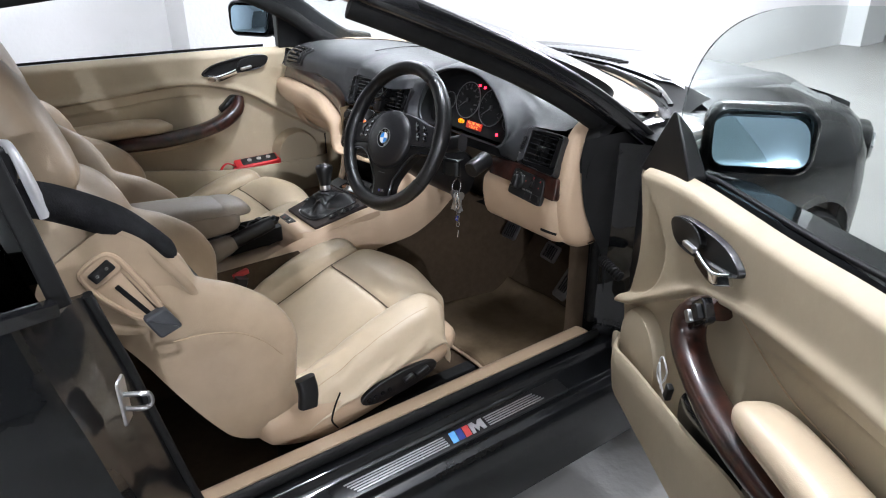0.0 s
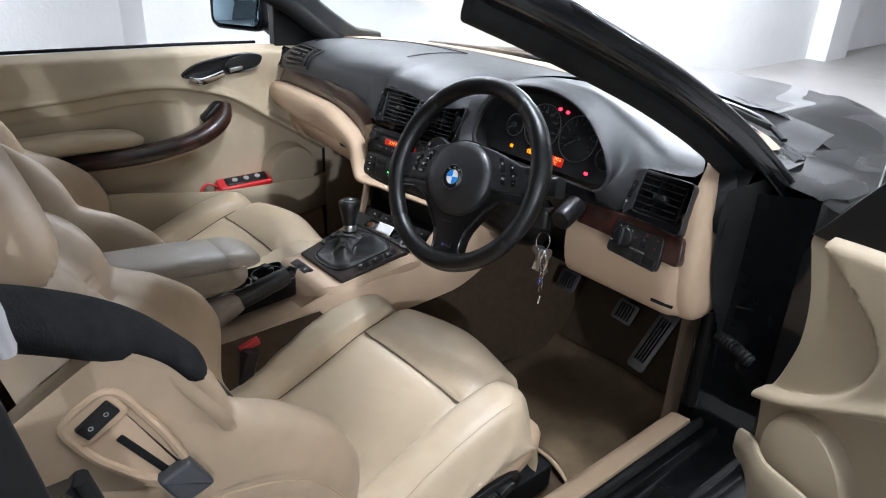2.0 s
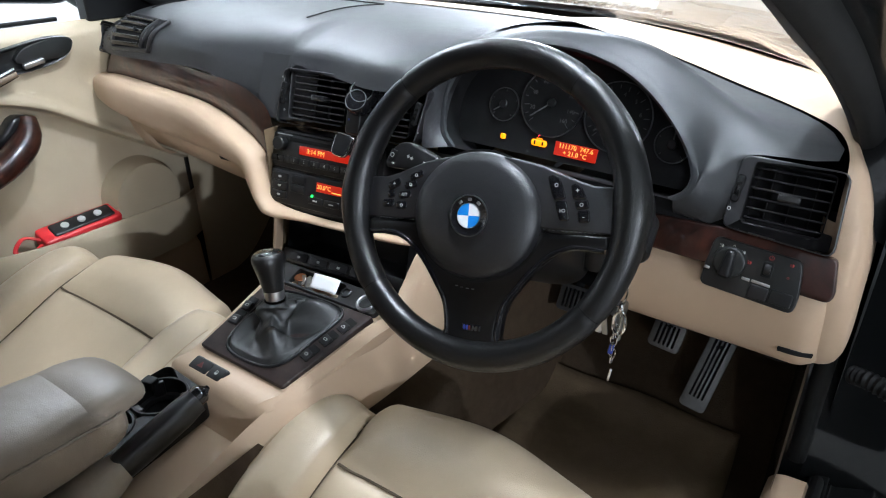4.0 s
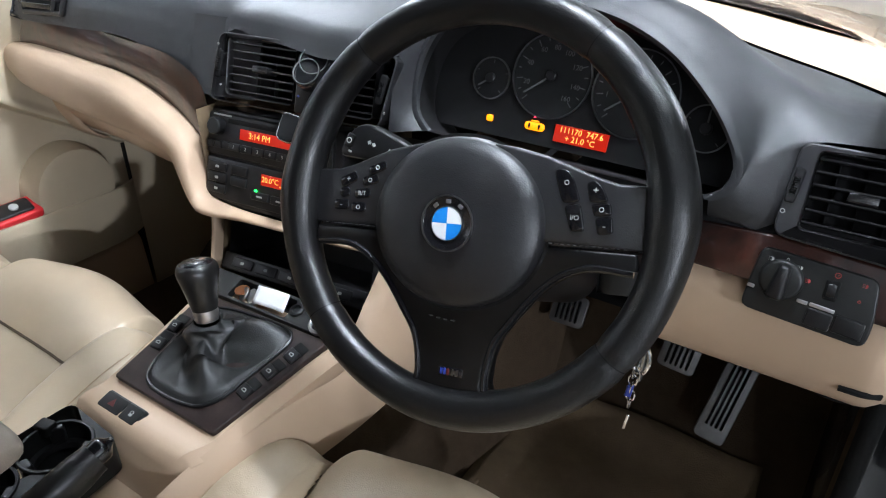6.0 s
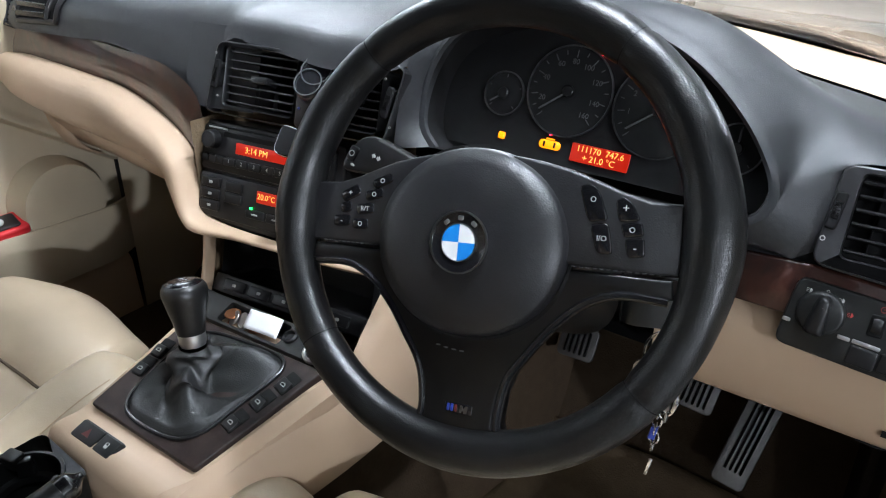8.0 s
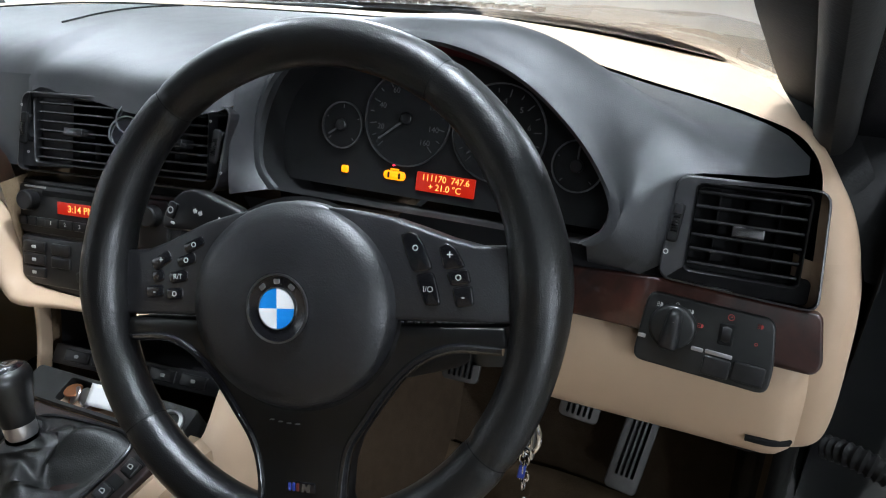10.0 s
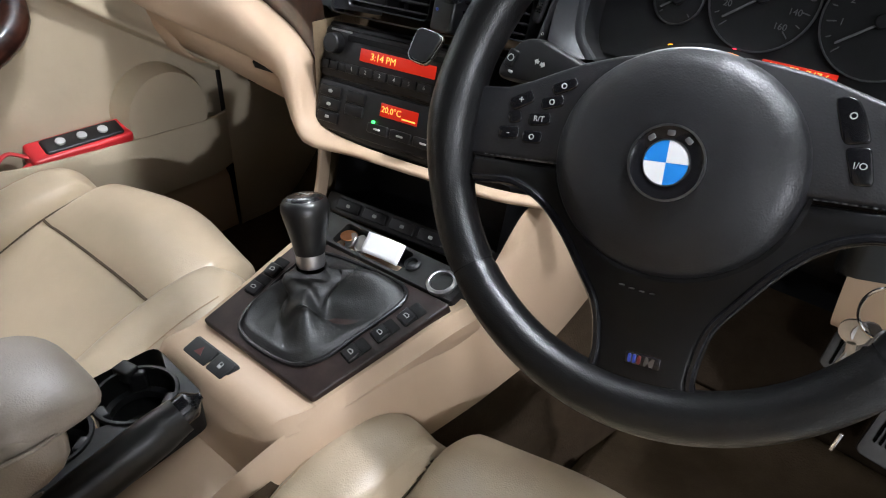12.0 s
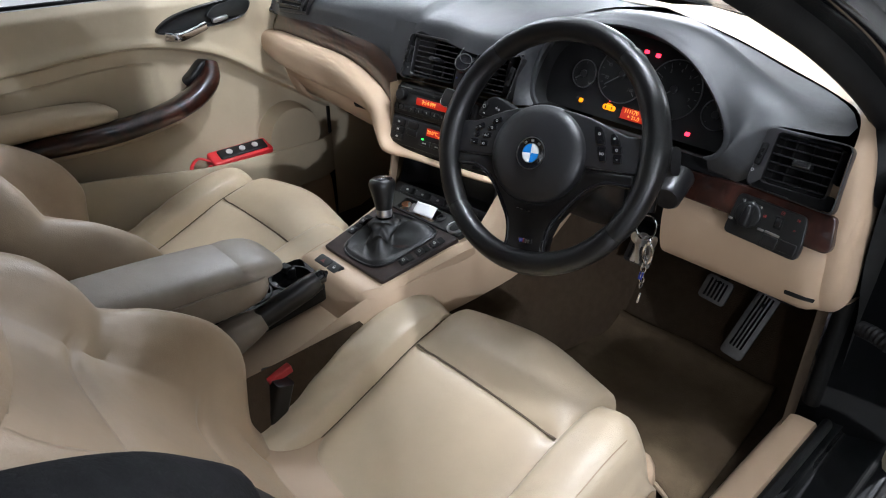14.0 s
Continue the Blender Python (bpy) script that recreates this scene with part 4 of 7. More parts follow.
# glove box and lower panel
part("glovebox", grid(lambda x, t: Vector((x, interp(t, [(0, 0.240), (0.25, 0.238), (0.5, 0.255), (0.75, 0.32), (1, 0.42)]) + 0.05 * smooth(-0.3, -0.12, x) * t * 0 - 0.03 * smooth(-0.66, -0.3, x), interp(t, [(0, 0.815), (0.25, 0.775), (0.5, 0.72), (0.75, 0.66), (1, 0.62)]))), lin(-0.70, -0.14, 24), lin(0, 1, 14)), TRIM, dash, "beige glove box lid")
part("glovebox_handle", rbox(0.07, 0.007, 0.010, 0.003, pose(-0.30, 0.206, 0.752, 20, 0, 4)), DARK, dash)
part("under_panel", grid(lambda x, y: Vector((x, y, 0.60 + 0.02 * smooth(0.4, 0.8, y))), lin(-0.70, 0.66, 20), lin(0.40, 0.80, 6)), DARK, dash)
part("stack_cheek", sweep([(-0.119, 0.142, 0.735), (-0.117, 0.136, 0.70), (-0.114, 0.124, 0.66), (-0.110, 0.112, 0.635)], rrect(0.018, 0.007, 0.003), 12, up=(1, 0, 0)), TRIM, dash)
part("footwell_wall", grid(lambda y, z: Vector((-0.126 - 0.02 * smooth(0.6, 0.4, z), y, z)), lin(0.14, 0.6, 6), lin(0.30, 0.86, 8)), MAT, dash)


part("stack_shoulder", grid(lambda x, z: Vector((x, interp(x, [(-0.165, 0.174), (-0.15, 0.175), (-0.125, 0.177), (-0.105, 0.181), (-0.06, 0.192)]) + (z - 0.905) * 0.33, z)), lin(-0.165, -0.06, 10), lin(0.872, 0.965, 8)), DASH, dash)
# vents
def shift_outline(o, x, y):
    return [(a + x, b + y) for a, b in o]


def vent(m, w, h, slats, name_label, tab_x, parent):
    """An air vent sunk in its panel: throat, slats with bright lips, cross vanes and a tab."""
    v = part("air_vent", loft([[m @ Vector((x, y, z)) for x, y in o] for o, z in ((rrect(w + 0.0030, h + 0.0030, 0.006), 0.0002), (rrect(w + 0.0010, h + 0.0010, 0.005), -0.0008), (rrect(w, h, 0.005), -0.003), (rrect(w, h, 0.005), -0.040))], True, False), PLASTIC, parent, name_label)
    part("throat", plate(rrect(w, h, 0.005), -0.041, -0.039, 0, m), DARK, v)
    for k in range(slats):
        yy = h * ((k + 0.5) / slats - 0.5)
        blade = [(-0.0165, 0.0004), (0.0, -0.0012), (0.0016, -0.0004), (0.0018, 0.0010), (0.0004, 0.0016), (-0.0165, 0.0014)]
        part("slat", loft([[m @ pose(x, yy, -0.0055, -9, 0, 0) @ Vector((0, b, a)) for a, b in blade] for x in (-w / 2 + 0.001, w / 2 - 0.001)]), SLAT, v, smooth=False)
    for k in range(3):
        part("vane", rbox(0.0014, h - 0.002, 0.008, 0.0005, m @ pose((w - 0.012) * ((k + 0.5) / 3 - 0.5), 0, -0.034), 2), DARK, v)
    part("tab", plate(rounded([(-0.012, -0.0045), (0.012, -0.0045), (0.012, 0.0045), (-0.012, 0.0045)], 0.002, 3), -0.016, 0.0035, 0.0016, m @ pose(tab_x, 0.001, 0, -6, 0, 0)), SLAT, v)
    return v


def side_vent_at(a, b, h):
    """A point of the passenger's side vent, a across and b down its face, h proud of the dash skin."""
    def skin(a, b):
        x = -0.612 + 0.016 * (1 - b) + (0.150 - 0.012 * b) * a
        return top_skin(x, (2.36 + 0.09 * a) * (1 - b) + (2.90 - 0.03 * a) * b)
    n = (skin(a, b + 0.02) - skin(a, b - 0.02)).cross(skin(a + 0.02, b) - skin(a - 0.02, b)).normalized()
    return skin(a, b) + (n if n.y < 0 else -n) * h


def framed(outline, holes, z0, z1, m):
    """A panel with wells and a rounded outer edge."""
    inner = inset(outline, 0.0018)
    edge = loft([[m @ Vector((x, y, z)) for x, y in o] for o, z in ((outline, z0), (outline, z1 - 0.0018), (inset(outline, 0.0006), z1 - 0.0005), (inner, z1))], True, False)
    return joined(edge, holed(inner, holes, z1 - 0.0004, z1, m))


def thumbwheel(m, parent, h):
    part("wheel_recess", rbox(0.009, h, 0.003, 0.003, m @ pose(0, 0, 0.002)), DARK, parent)
    wl = part("thumbwheel", lathe([(h * 0.42, -0.0025), (h * 0.45, 0), (h * 0.42, 0.0025), (h * 0.3, 0.0025), (h * 0.3, -0.0025)], 28, m @ pose(0, 0, -h * 0.30) @ pose(0, 0, 0, 0, 90, 0)), PLASTIC, parent)
    for k in range(-4, 5):
        part("rib", rbox(0.005, 0.0008, 0.0012, 0.0003, m @ pose(0, 0, -h * 0.30) @ pose(0, 0, 0, -9 * k, 0, 0) @ pose(0, 0, h * 0.455), 2), PLASTIC, wl)


sv = part("side_vent", grid(lambda a, b: side_vent_at(a, b, 0.0025), lin(0.02, 0.98, 16), lin(0.02, 0.98, 12)), DARK, dash, "black side air vent")
ring = [(-0.0 + k / 10, 0.0) for k in range(10)] + [(1.0, k / 8) for k in range(8)] + [(1 - k / 10, 1.0) for k in range(10)] + [(0.0, 1 - k / 8) for k in range(8)]
part("vent_frame", sweep([side_vent_at(a, b, 0.003) for a, b in ring], oval(0.0035, 0.004, 8), 90, closed_path=True), SATIN, sv)
for k in range(5):
    part("slat", sweep([side_vent_at(a, 0.14 + 0.18 * k, 0.006) for a in lin(0.02, 0.80, 8)], rrect(0.0042, 0.0085, 0.0014), 16), SLAT, sv)
part("divider", sweep([side_vent_at(0.82, b, 0.005) for b in lin(0.04, 0.96, 6)], rrect(0.004, 0.007, 0.001), 10), SATIN, sv)
part("tab", sweep([side_vent_at(a, 0.50, 0.0095) for a in (0.52, 0.58, 0.64)], rrect(0.009, 0.007, 0.002), 6), SLAT, sv)
part("thumbwheel", sweep([side_vent_at(0.91, b, 0.005) for b in lin(0.30, 0.72, 6)], oval(0.005, 0.005, 10), 10), PLASTIC, sv)

VC = frame_of((0.0125, 0.1915, 0.9105), (0.992, 0.118, 0), (0, 0.31, 0.95))
VCP = rounded([(-0.136, -0.044), (0.116, -0.044), (0.132, 0.041), (-0.126, 0.041)], 0.012)
vpanel = part("vent_surround", framed(VCP, [shift_outline(rrect(0.104, 0.070, 0.006), -0.058, 0.001), shift_outline(rrect(0.080, 0.070, 0.006), 0.066, 0.001)], -0.02, 0.0040, VC), SATIN, dash, "black centre vent surround", smooth=False)
vent(VC @ pose(-0.058, 0.001, 0.004), 0.101, 0.067, 7, "centre air vent", 0.002, vpanel)
vent(VC @ pose(0.066, 0.001, 0.004), 0.077, 0.067, 7, "centre air vent", 0.0, vpanel)
for sx, lean in ((-0.1215, 6), (0.1155, 10)):
    thumbwheel(VC @ pose(sx, 0.002, 0.004, 0, 0, -lean), vpanel, 0.034)
    for yy in (-0.023, 0.026):
        part("mark", ring_bm(0.0014, 0.0005, 0.0003, VC @ pose(sx - 0.0008 * lean * yy / 0.03, yy, 0.0041), 12), PRINT, vpanel)
VR = frame_of((0.606, 0.2525, 0.8865), (0.998, 0.03, 0), (0, 0.40, 0.92))
VRP = rounded([(-0.0575, -0.0445), (0.0640, -0.0515), (0.0585, 0.0420), (-0.0535, 0.0415)], 0.012)
rpanel = part("vent_surround", framed(VRP, [shift_outline(rrect(0.0855, 0.0715, 0.005), 0.0040, 0.0005)], -0.03, 0.0045, VR), SATIN, dash, "black outer vent surround", smooth=False)
vent(VR @ pose(0.0040, 0.0005, 0.0045), 0.083, 0.069, 6, "outer air vent", 0.001, rpanel)
thumbwheel(VR @ pose(-0.0495, 0.002, 0.0045, 0, 0, -5), rpanel, 0.032)
part("mark", lathe([(0.0022, 0), (0.0022, 0.0003), (0.0014, 0.0003), (0.0014, 0)], 14, VR @ pose(-0.0535, -0.0222, 0.0046)), PRINT, rpanel)
VLm = frame_of((-0.636, 0.222, 0.925), (0.98, -0.10, 0), (0, 0.35, 0.93))
lpanel = part("vent_surround", holed(rrect(0.105, 0.060, 0.012), [rrect(0.090, 0.050, 0.007)], -0.02, 0.003, VLm), PLASTIC, dash, "black outer vent surround")
vent(VLm @ pose(0.0, 0, 0.0032), 0.088, 0.048, 6, "outer air vent", 0.0, lpanel)

# centre stack: radio above climate panel
RS = frame_of((-0.028, 0.1595, 0.7975), (0.992, 0.118, 0), (0.01, 0.30, 0.95))  # middle of the panel face


def rs(x, y, z=0.0):
    return RS @ pose(x, y, z)


part("stack_surround", plate(rrect(0.212, 0.125, 0.008), -0.06, -0.001, 0.003, RS @ pose(0.004, 0, 0)), PLASTIC, dash, "black centre stack")
radio = part("radio", plate(rrect(0.196, 0.054, 0.005), -0.02, 0.004, 0.002, rs(0, 0.030)), PLASTIC, dash, "black car radio with an orange display")
part("cassette_slot", rbox(0.13, 0.006, 0.002, 0.001, rs(-0.0, 0.0485, 0.004)), DARK, radio)
part("display", rbox(0.100, 0.0135, 0.001, 0.001, rs(0.005, 0.0345, 0.0042)), LCD, radio, "lit orange display")
lettering("3:14 PM", 0.0105, LCDTEXT, rs(-0.013, 0.0345, 0.0050), radio, "readout", 0.0001)
part("volume_knob", lathe([(0.0115, 0), (0.011, 0.010), (0.0095, 0.0115), (0, 0.0115)], 28, rs(-0.080, 0.040, 0.004)), PLASTIC, radio, "round black knob")
part("tuning_knob", lathe([(0.0115, 0), (0.011, 0.010), (0.0095, 0.0115), (0, 0.0115)], 28, rs(0.080, 0.040, 0.004)), PLASTIC, radio)
part("maker_mark", rbox(0.03, 0.0022, 0.0006, 0.0005, rs(-0.075, 0.0545, 0.0042), 2), PRINT, radio)
for k in range(6):
    b = part("preset_button", rbox(0.0175, 0.010, 0.004, 0.0015, rs(-0.052 + 0.0195 * k, 0.0165, 0.0048)), PLASTIC, radio)
    lettering(str(k + 1), 0.0062, PRINT, rs(-0.052 + 0.0195 * k, 0.017, 0.0070), b, "numeral", 0.0001)
for k in range(3):
    part("key", rbox(0.011, 0.010, 0.004, 0.0015, rs(-0.091 + 0.0125 * k, 0.0165, 0.0048)), PLASTIC, radio)
climate = part("climate_panel", plate(rrect(0.196, 0.055, 0.005), -0.02, 0.003, 0.002, rs(0, -0.028)), PLASTIC, dash, "black climate panel with an orange display")
part("display", rbox(0.050, 0.0145, 0.001, 0.001, rs(0.018, -0.017, 0.0032)), LCD, climate, "lit orange display")
lettering("20.0°C", 0.0095, LCDTEXT, rs(0.008, -0.0165, 0.0040), climate, "readout", 0.0001)
part("bar", rbox(0.018, 0.0016, 0.0004, 0.0004, rs(0.032, -0.021, 0.0040), 2), LCDTEXT, climate)
for k in range(3):
    b = part("key", rbox(0.030, 0.0125, 0.004, 0.002, rs(-0.078, -0.0125 - 0.0145 * k, 0.0035)), PLASTIC, climate)
    part("symbol", rbox(0.006, 0.0035, 0.0004, 0.0008, rs(-0.078, -0.0125 - 0.0145 * k, 0.0058), 2), PRINT, b)
for k in range(2):
    part("key", rbox(0.026, 0.0125, 0.004, 0.002, rs(-0.042, -0.0125 - 0.0145 * k, 0.0035)), PLASTIC, climate)
for k in range(4):
    b = part("key", rbox(0.028, 0.011, 0.004, 0.002, rs(-0.006 + 0.031 * k, -0.0395, 0.0035)), PLASTIC, climate)
    part("symbol", rbox(0.009, 0.0022, 0.0004, 0.0006, rs(-0.006 + 0.031 * k, -0.0395, 0.0058), 2), PRINT, b)
part("pilot_lamp", rbox(0.0045, 0.003, 0.001, 0.0008, rs(-0.012, -0.0325, 0.0058), 2), GREENLAMP, climate, "lit green lamp")
# open tray, switch row below the stack
LS = frame_of((0.004, 0.166, 0.688), (0.992, 0.118, 0), (0, 0.28, 0.96))
tray = part("stack_tray", loft([[LS @ Vector((x, y, z)) for x, y in rrect(0.232, 0.080, 0.004)] for z in (0.0, -0.09)], True, False), PLASTIC, dash, "open black tray")
part("tray_back", plate(rrect(0.232, 0.080, 0.004), -0.092, -0.09, 0, LS), PLASTIC, tray)
srow = part("switch_bar", rbox(0.232, 0.024, 0.02, 0.003, LS @ pose(0, -0.045, 0.004, -25, 0, 0)), PLASTIC, dash, "black bar of switches")
for k in range(5):
    b = part("key", rbox(0.034, 0.014, 0.004, 0.002, LS @ pose(-0.08 + 0.04 * k, -0.045, 0.004, -25, 0, 0) @ pose(0, 0, 0.011)), PLASTIC, srow)
    part("symbol", rbox(0.006, 0.004, 0.0004, 0.001, LS @ pose(-0.08 + 0.04 * k, -0.045, 0.004, -25, 0, 0) @ pose(0, 0, 0.0132), 2), PRINT, b)

# driver's side: wood inlay, lamp switch panel, knee panel, end panel
WR = frame_of((0.578, 0.2335, 0.8135), (0.999, 0.02, 0), (0, 0.30, 0.95))
part("wood_inlay", plate(rounded([(-0.12, -0.0165), (-0.03, -0.0190), (0.060, -0.0262), (0.0995, -0.0275), (0.1045, -0.018), (0.0975, 0.0228), (-0.03, 0.0290), (-0.12, 0.0245)], 0.006), -0.02, 0.002, 0.003, WR), WOOD, dash, "glossy dark burl wood inlay")
part("dark_gap", plate(rrect(0.36, 0.02, 0.004), -0.04, -0.004, 0, WR @ pose(-0.095, 0.036, 0)), DARK, dash)
# Silver sliver stands in for a highlight below the outer vent.
part("highlight_sliver", plate(rounded([(0.000, 0.0298), (0.030, 0.0286), (0.030, 0.0270), (0.000, 0.0282)][::-1], 0.0006, 3), 0.0, 0.0042, 0.0006, WR), SILVER, dash)
LPO = rounded([(-0.0385, -0.0430), (0.0690, -0.0500), (0.0706, -0.0270), (0.0655, 0.0128), (-0.0325, 0.0180), (-0.0368, -0.0190)], 0.009)
lsp = part("lamp_switch_panel", plate(LPO, -0.004, 0.0060, 0.0022, WR), PANELBLACK, dash, "black lamp switch panel")
kn = part("rotary_switch", lathe([(0.0188, 0), (0.0184, 0.004), (0.0172, 0.0055), (0.0150, 0.0062), (0, 0.0062)], 36, WR @ pose(-0.0100, -0.0085, 0.0060)), PANELBLACK, lsp, "round lamp switch")
part("grip", loft([[WR @ pose(-0.0100, -0.0085, 0.0062, 0, 0, -5) @ Vector((x * k, y * (0.6 + 0.4 * k), z)) for x, y in rounded([(-0.0085, -0.0185), (0.0085, -0.0185), (0.0052, 0.0165), (-0.0052, 0.0165)], 0.005)] for k, z in ((1.0, -0.003), (1.0, 0.004), (0.92, 0.011), (0.72, 0.0145), (0.40, 0.0158))]), PLASTIC, kn)
part("pointer", rbox(0.0014, 0.007, 0.0006, 0.0004, WR @ pose(-0.0100, -0.0085, 0.0062, 0, 0, -5) @ pose(0, 0.010, 0.0152, -6, 0, 0), 2), PRINT, kn)


def lamp_mark(x, y, mat, kind):
    """A small printed lamp sign: a half disc with rays, a ring or a plain figure."""
    m = WR @ pose(x, y, 0.00605)
    if kind == "lamp":
        part("symbol", plate([(-0.0004 + 0.0020 * math.cos(radians(a)), 0.0020 * math.sin(radians(a))) for a in range(-90, 91, 22)], 0, 0.0003, 0, m), mat, lsp, smooth=False)
        for k in (-1, 0, 1):
            part("symbol", rbox(0.0018, 0.0006, 0.0003, 0.0002, m @ pose(-0.0020, 0.0014 * k, 0.0001), 2), mat, lsp)
    elif kind == "ring":
        part("symbol", ring_bm(0.0026, 0.0006, 0.0003, m, 18), mat, lsp)
        part("symbol", rbox(0.0016, 0.0005, 0.0003, 0.0002, m @ pose(0.0004, 0.0004, 0.0001, 0, 0, 40), 2), mat, lsp)
    else:
        part("symbol", ring_bm(0.0014, 0.0006, 0.0003, m, 14), mat, lsp)


for x, y, mm, kd in ((-0.0220, 0.0080, PRINT, "lamp"), (-0.0090, 0.0108, PRINT, "dot"), (0.0030, 0.0062, PRINT, "lamp"), (0.0120, -0.0036, REDPRINT, "lamp"), (0.0330, 0.0080, REDPRINT, "ring"),
                     (0.0560, 0.0050, REDPRINT, "lamp"), (0.0545, -0.0099, REDPRINT, "dot"), (0.0273, -0.0362, REDPRINT, "lamp"), (0.0556, -0.0384, REDPRINT, "lamp"), (-0.0105, -0.0245, PRINT, "dot")):
    lamp_mark(x, y, mm, kd)
part("dimmer_recess", rbox(0.012, 0.019, 0.002, 0.002, WR @ pose(0.0315, -0.0065, 0.0058)), DARK, lsp)
part("dimmer_wheel", lathe([(0.0085, -0.0035), (0.0092, 0), (0.0085, 0.0035), (0.004, 0.0035), (0.004, -0.0035)], 24, WR @ pose(0.0315, -0.0065, 0.0005, 0, 90, 0)), PLASTIC, lsp, "ribbed dimmer wheel")
for k, w in enumerate((0.0215, 0.0250)):
    part("rocker", rbox(w, 0.0165, 0.005, 0.002, WR @ pose(0.0280 + 0.0245 * k, -0.0355, 0.0050, 0, 0, -4)), PLASTIC, lsp, "black rocker switch")
for x0, x1 in ((-0.0365, -0.0300), (0.0070, 0.0165), (0.0180, 0.0390)):
    part("bright_line", rbox(x1 - x0, 0.0034, 0.0012, 0.0005, WR @ pose((x0 + x1) / 2, -0.0215 - 0.055 * (x0 + 0.03), 0.0062, 0, 0, -4), 2), SILVER, lsp)


def knee(x, t):
    r = smooth(0.66, 0.72, x)
    y = interp(t, [(0, 0.245), (0.12, 0.231), (0.45, 0.229), (0.8, 0.243), (0.9, 0.265), (1, 0.34)]) + 0.07 * r
    z = interp(t, [(0, 0.792), (0.12, 0.780), (0.45, 0.735), (0.8, 0.688), (0.9, 0.674), (1, 0.660)])
    return Vector((x, y, z))


part("knee_panel", grid(knee, lin(0.435, 0.705, 30), lin(0, 1, 16)), TRIM, dash, "beige knee panel")
part("bonnet_release", sweep([knee(x, t) + Vector((0, -0.001, 0)) for x, t in ((0.640, 0.66), (0.660, 0.655), (0.676, 0.70))], rrect(0.004, 0.006, 0.001), 12), DARK, dash, "black bonnet release slot")
part("knee_panel_end", loft([[knee(0.435, t) for t in lin(0, 1, 16)], [knee(0.435, t) + Vector((0.002, 0.06, 0.02)) for t in lin(0, 1, 16)]], False, False), TRIM, dash)


CAP = [(0.655, 0.640, 0.690, 0.305), (0.675, 0.640, 0.703, 0.275), (0.71, 0.642, 0.708, 0.252), (0.78, 0.645, 0.707, 0.243), (0.84, 0.648, 0.704, 0.254), (0.89, 0.645, 0.689, 0.264), (0.925, 0.640, 0.674, 0.285), (0.945, 0.625, 0.658, 0.330), (0.955, 0.610, 0.650, 0.40)]


def end_cap(side, z, f):
    xin, xout, y0 = interp(z, CAP)
    x, y = interp(f, [(0, xin, y0 + 0.012), (0.2, xin + 0.01, y0 + 0.003), (0.35, xout - 0.027, y0), (0.45, xout - 0.013, y0 + 0.005), (0.55, xout - 0.005, y0 + 0.015), (0.75, xout - 0.001, y0 + 0.045), (1, xout - 0.004, y0 + 0.08)])
    return Vector((side * x, y, z))


for side in (1, -1):
    part("end_panel", grid(lambda f, z: end_cap(side, z, f), lin(0, 1, 28), lin(0.655, 0.87, 26)), TRIM, dash, "beige dash end panel")
RI = [(0.590, 0.475, 0.957), (0.612, 0.44, 0.957), (0.630, 0.40, 0.954), (0.643, 0.36, 0.948), (0.653, 0.305, 0.931), (0.658, 0.272, 0.895), (0.662, 0.256, 0.85), (0.664, 0.248, 0.80)]
RO = [(0.630, 0.510, 0.953), (0.650, 0.48, 0.953), (0.668, 0.43, 0.951), (0.682, 0.38, 0.940), (0.694, 0.325, 0.918), (0.704, 0.290, 0.885), (0.707, 0.268, 0.845), (0.709, 0.258, 0.80)]
RI2 = [(0.565, 0.425, 0.948), (0.590, 0.400, 0.947), (0.617, 0.368, 0.946), (0.641, 0.332, 0.943), (0.6555, 0.294, 0.930), (0.659, 0.270, 0.895), (0.662, 0.256, 0.85), (0.664, 0.248, 0.80)]
RO2 = [(0.605, 0.500, 0.946), (0.622, 0.450, 0.946), (0.642, 0.390, 0.941), (0.662, 0.342, 0.926), (0.682, 0.306, 0.904), (0.694, 0.286, 0.874), (0.698, 0.268, 0.84), (0.697, 0.256, 0.80)]
for side in (1, -1):
    ri, ro = curve_points(RI2 if side > 0 else RI, 40), curve_points(RO2 if side > 0 else RO, 40)
    rib = []
    for a, b in zip(ri, ro):
        rib.append([Vector((side * p.x, p.y, p.z)) for p in [a.lerp(b, f) + Vector((0.004, -0.007, 0.004)) * math.sin(math.pi * min(1, f)) + (Vector((-0.008, 0.08, -0.02)) if f > 1 else Vector((0, 0, 0))) for f in (0, 0.15, 0.35, 0.55, 0.75, 0.9, 1.0, 1.01)]])
    part("end_ribbon", loft(rib, False, False), TRIM, dash, "beige strip round the dash end")
part("cable_slot", sweep([(0.625, 0.262, 0.6735), (0.645, 0.258, 0.6755), (0.662, 0.255, 0.683), (0.668, 0.252, 0.690)], oval(0.003, 0.0025, 8), 12), DARK, dash)
part("under_cover", grid(lambda x, t: Vector((x, 0.33 + 0.4 * t, 0.665 + 0.02 * t)), lin(0.12, 0.70, 6), lin(0, 1, 4)), DARK, dash)
part("column_side", grid(lambda x, t: Vector((x, 0.262 + 0.09 * t - 0.02 * smooth(0.2, 0.14, x), 0.845 - 0.19 * t)), lin(0.115, 0.47, 10), lin(0, 1, 8)), PLASTIC, dash)

# ---------------------------------------------------------------- steering wheel
WN = Vector((math.cos(0.4449) * math.sin(0.0683), -math.cos(0.4449) * math.cos(0.0683), math.sin(0.4449)))
WX = Vector((math.cos(0.0683), math.sin(0.0683), 0))
WH = frame_of((0.3471, 0.0275, 0.8994), WX, WN.cross(WX)) @ pose(0, 0, 0, 0, 0, 9.0)
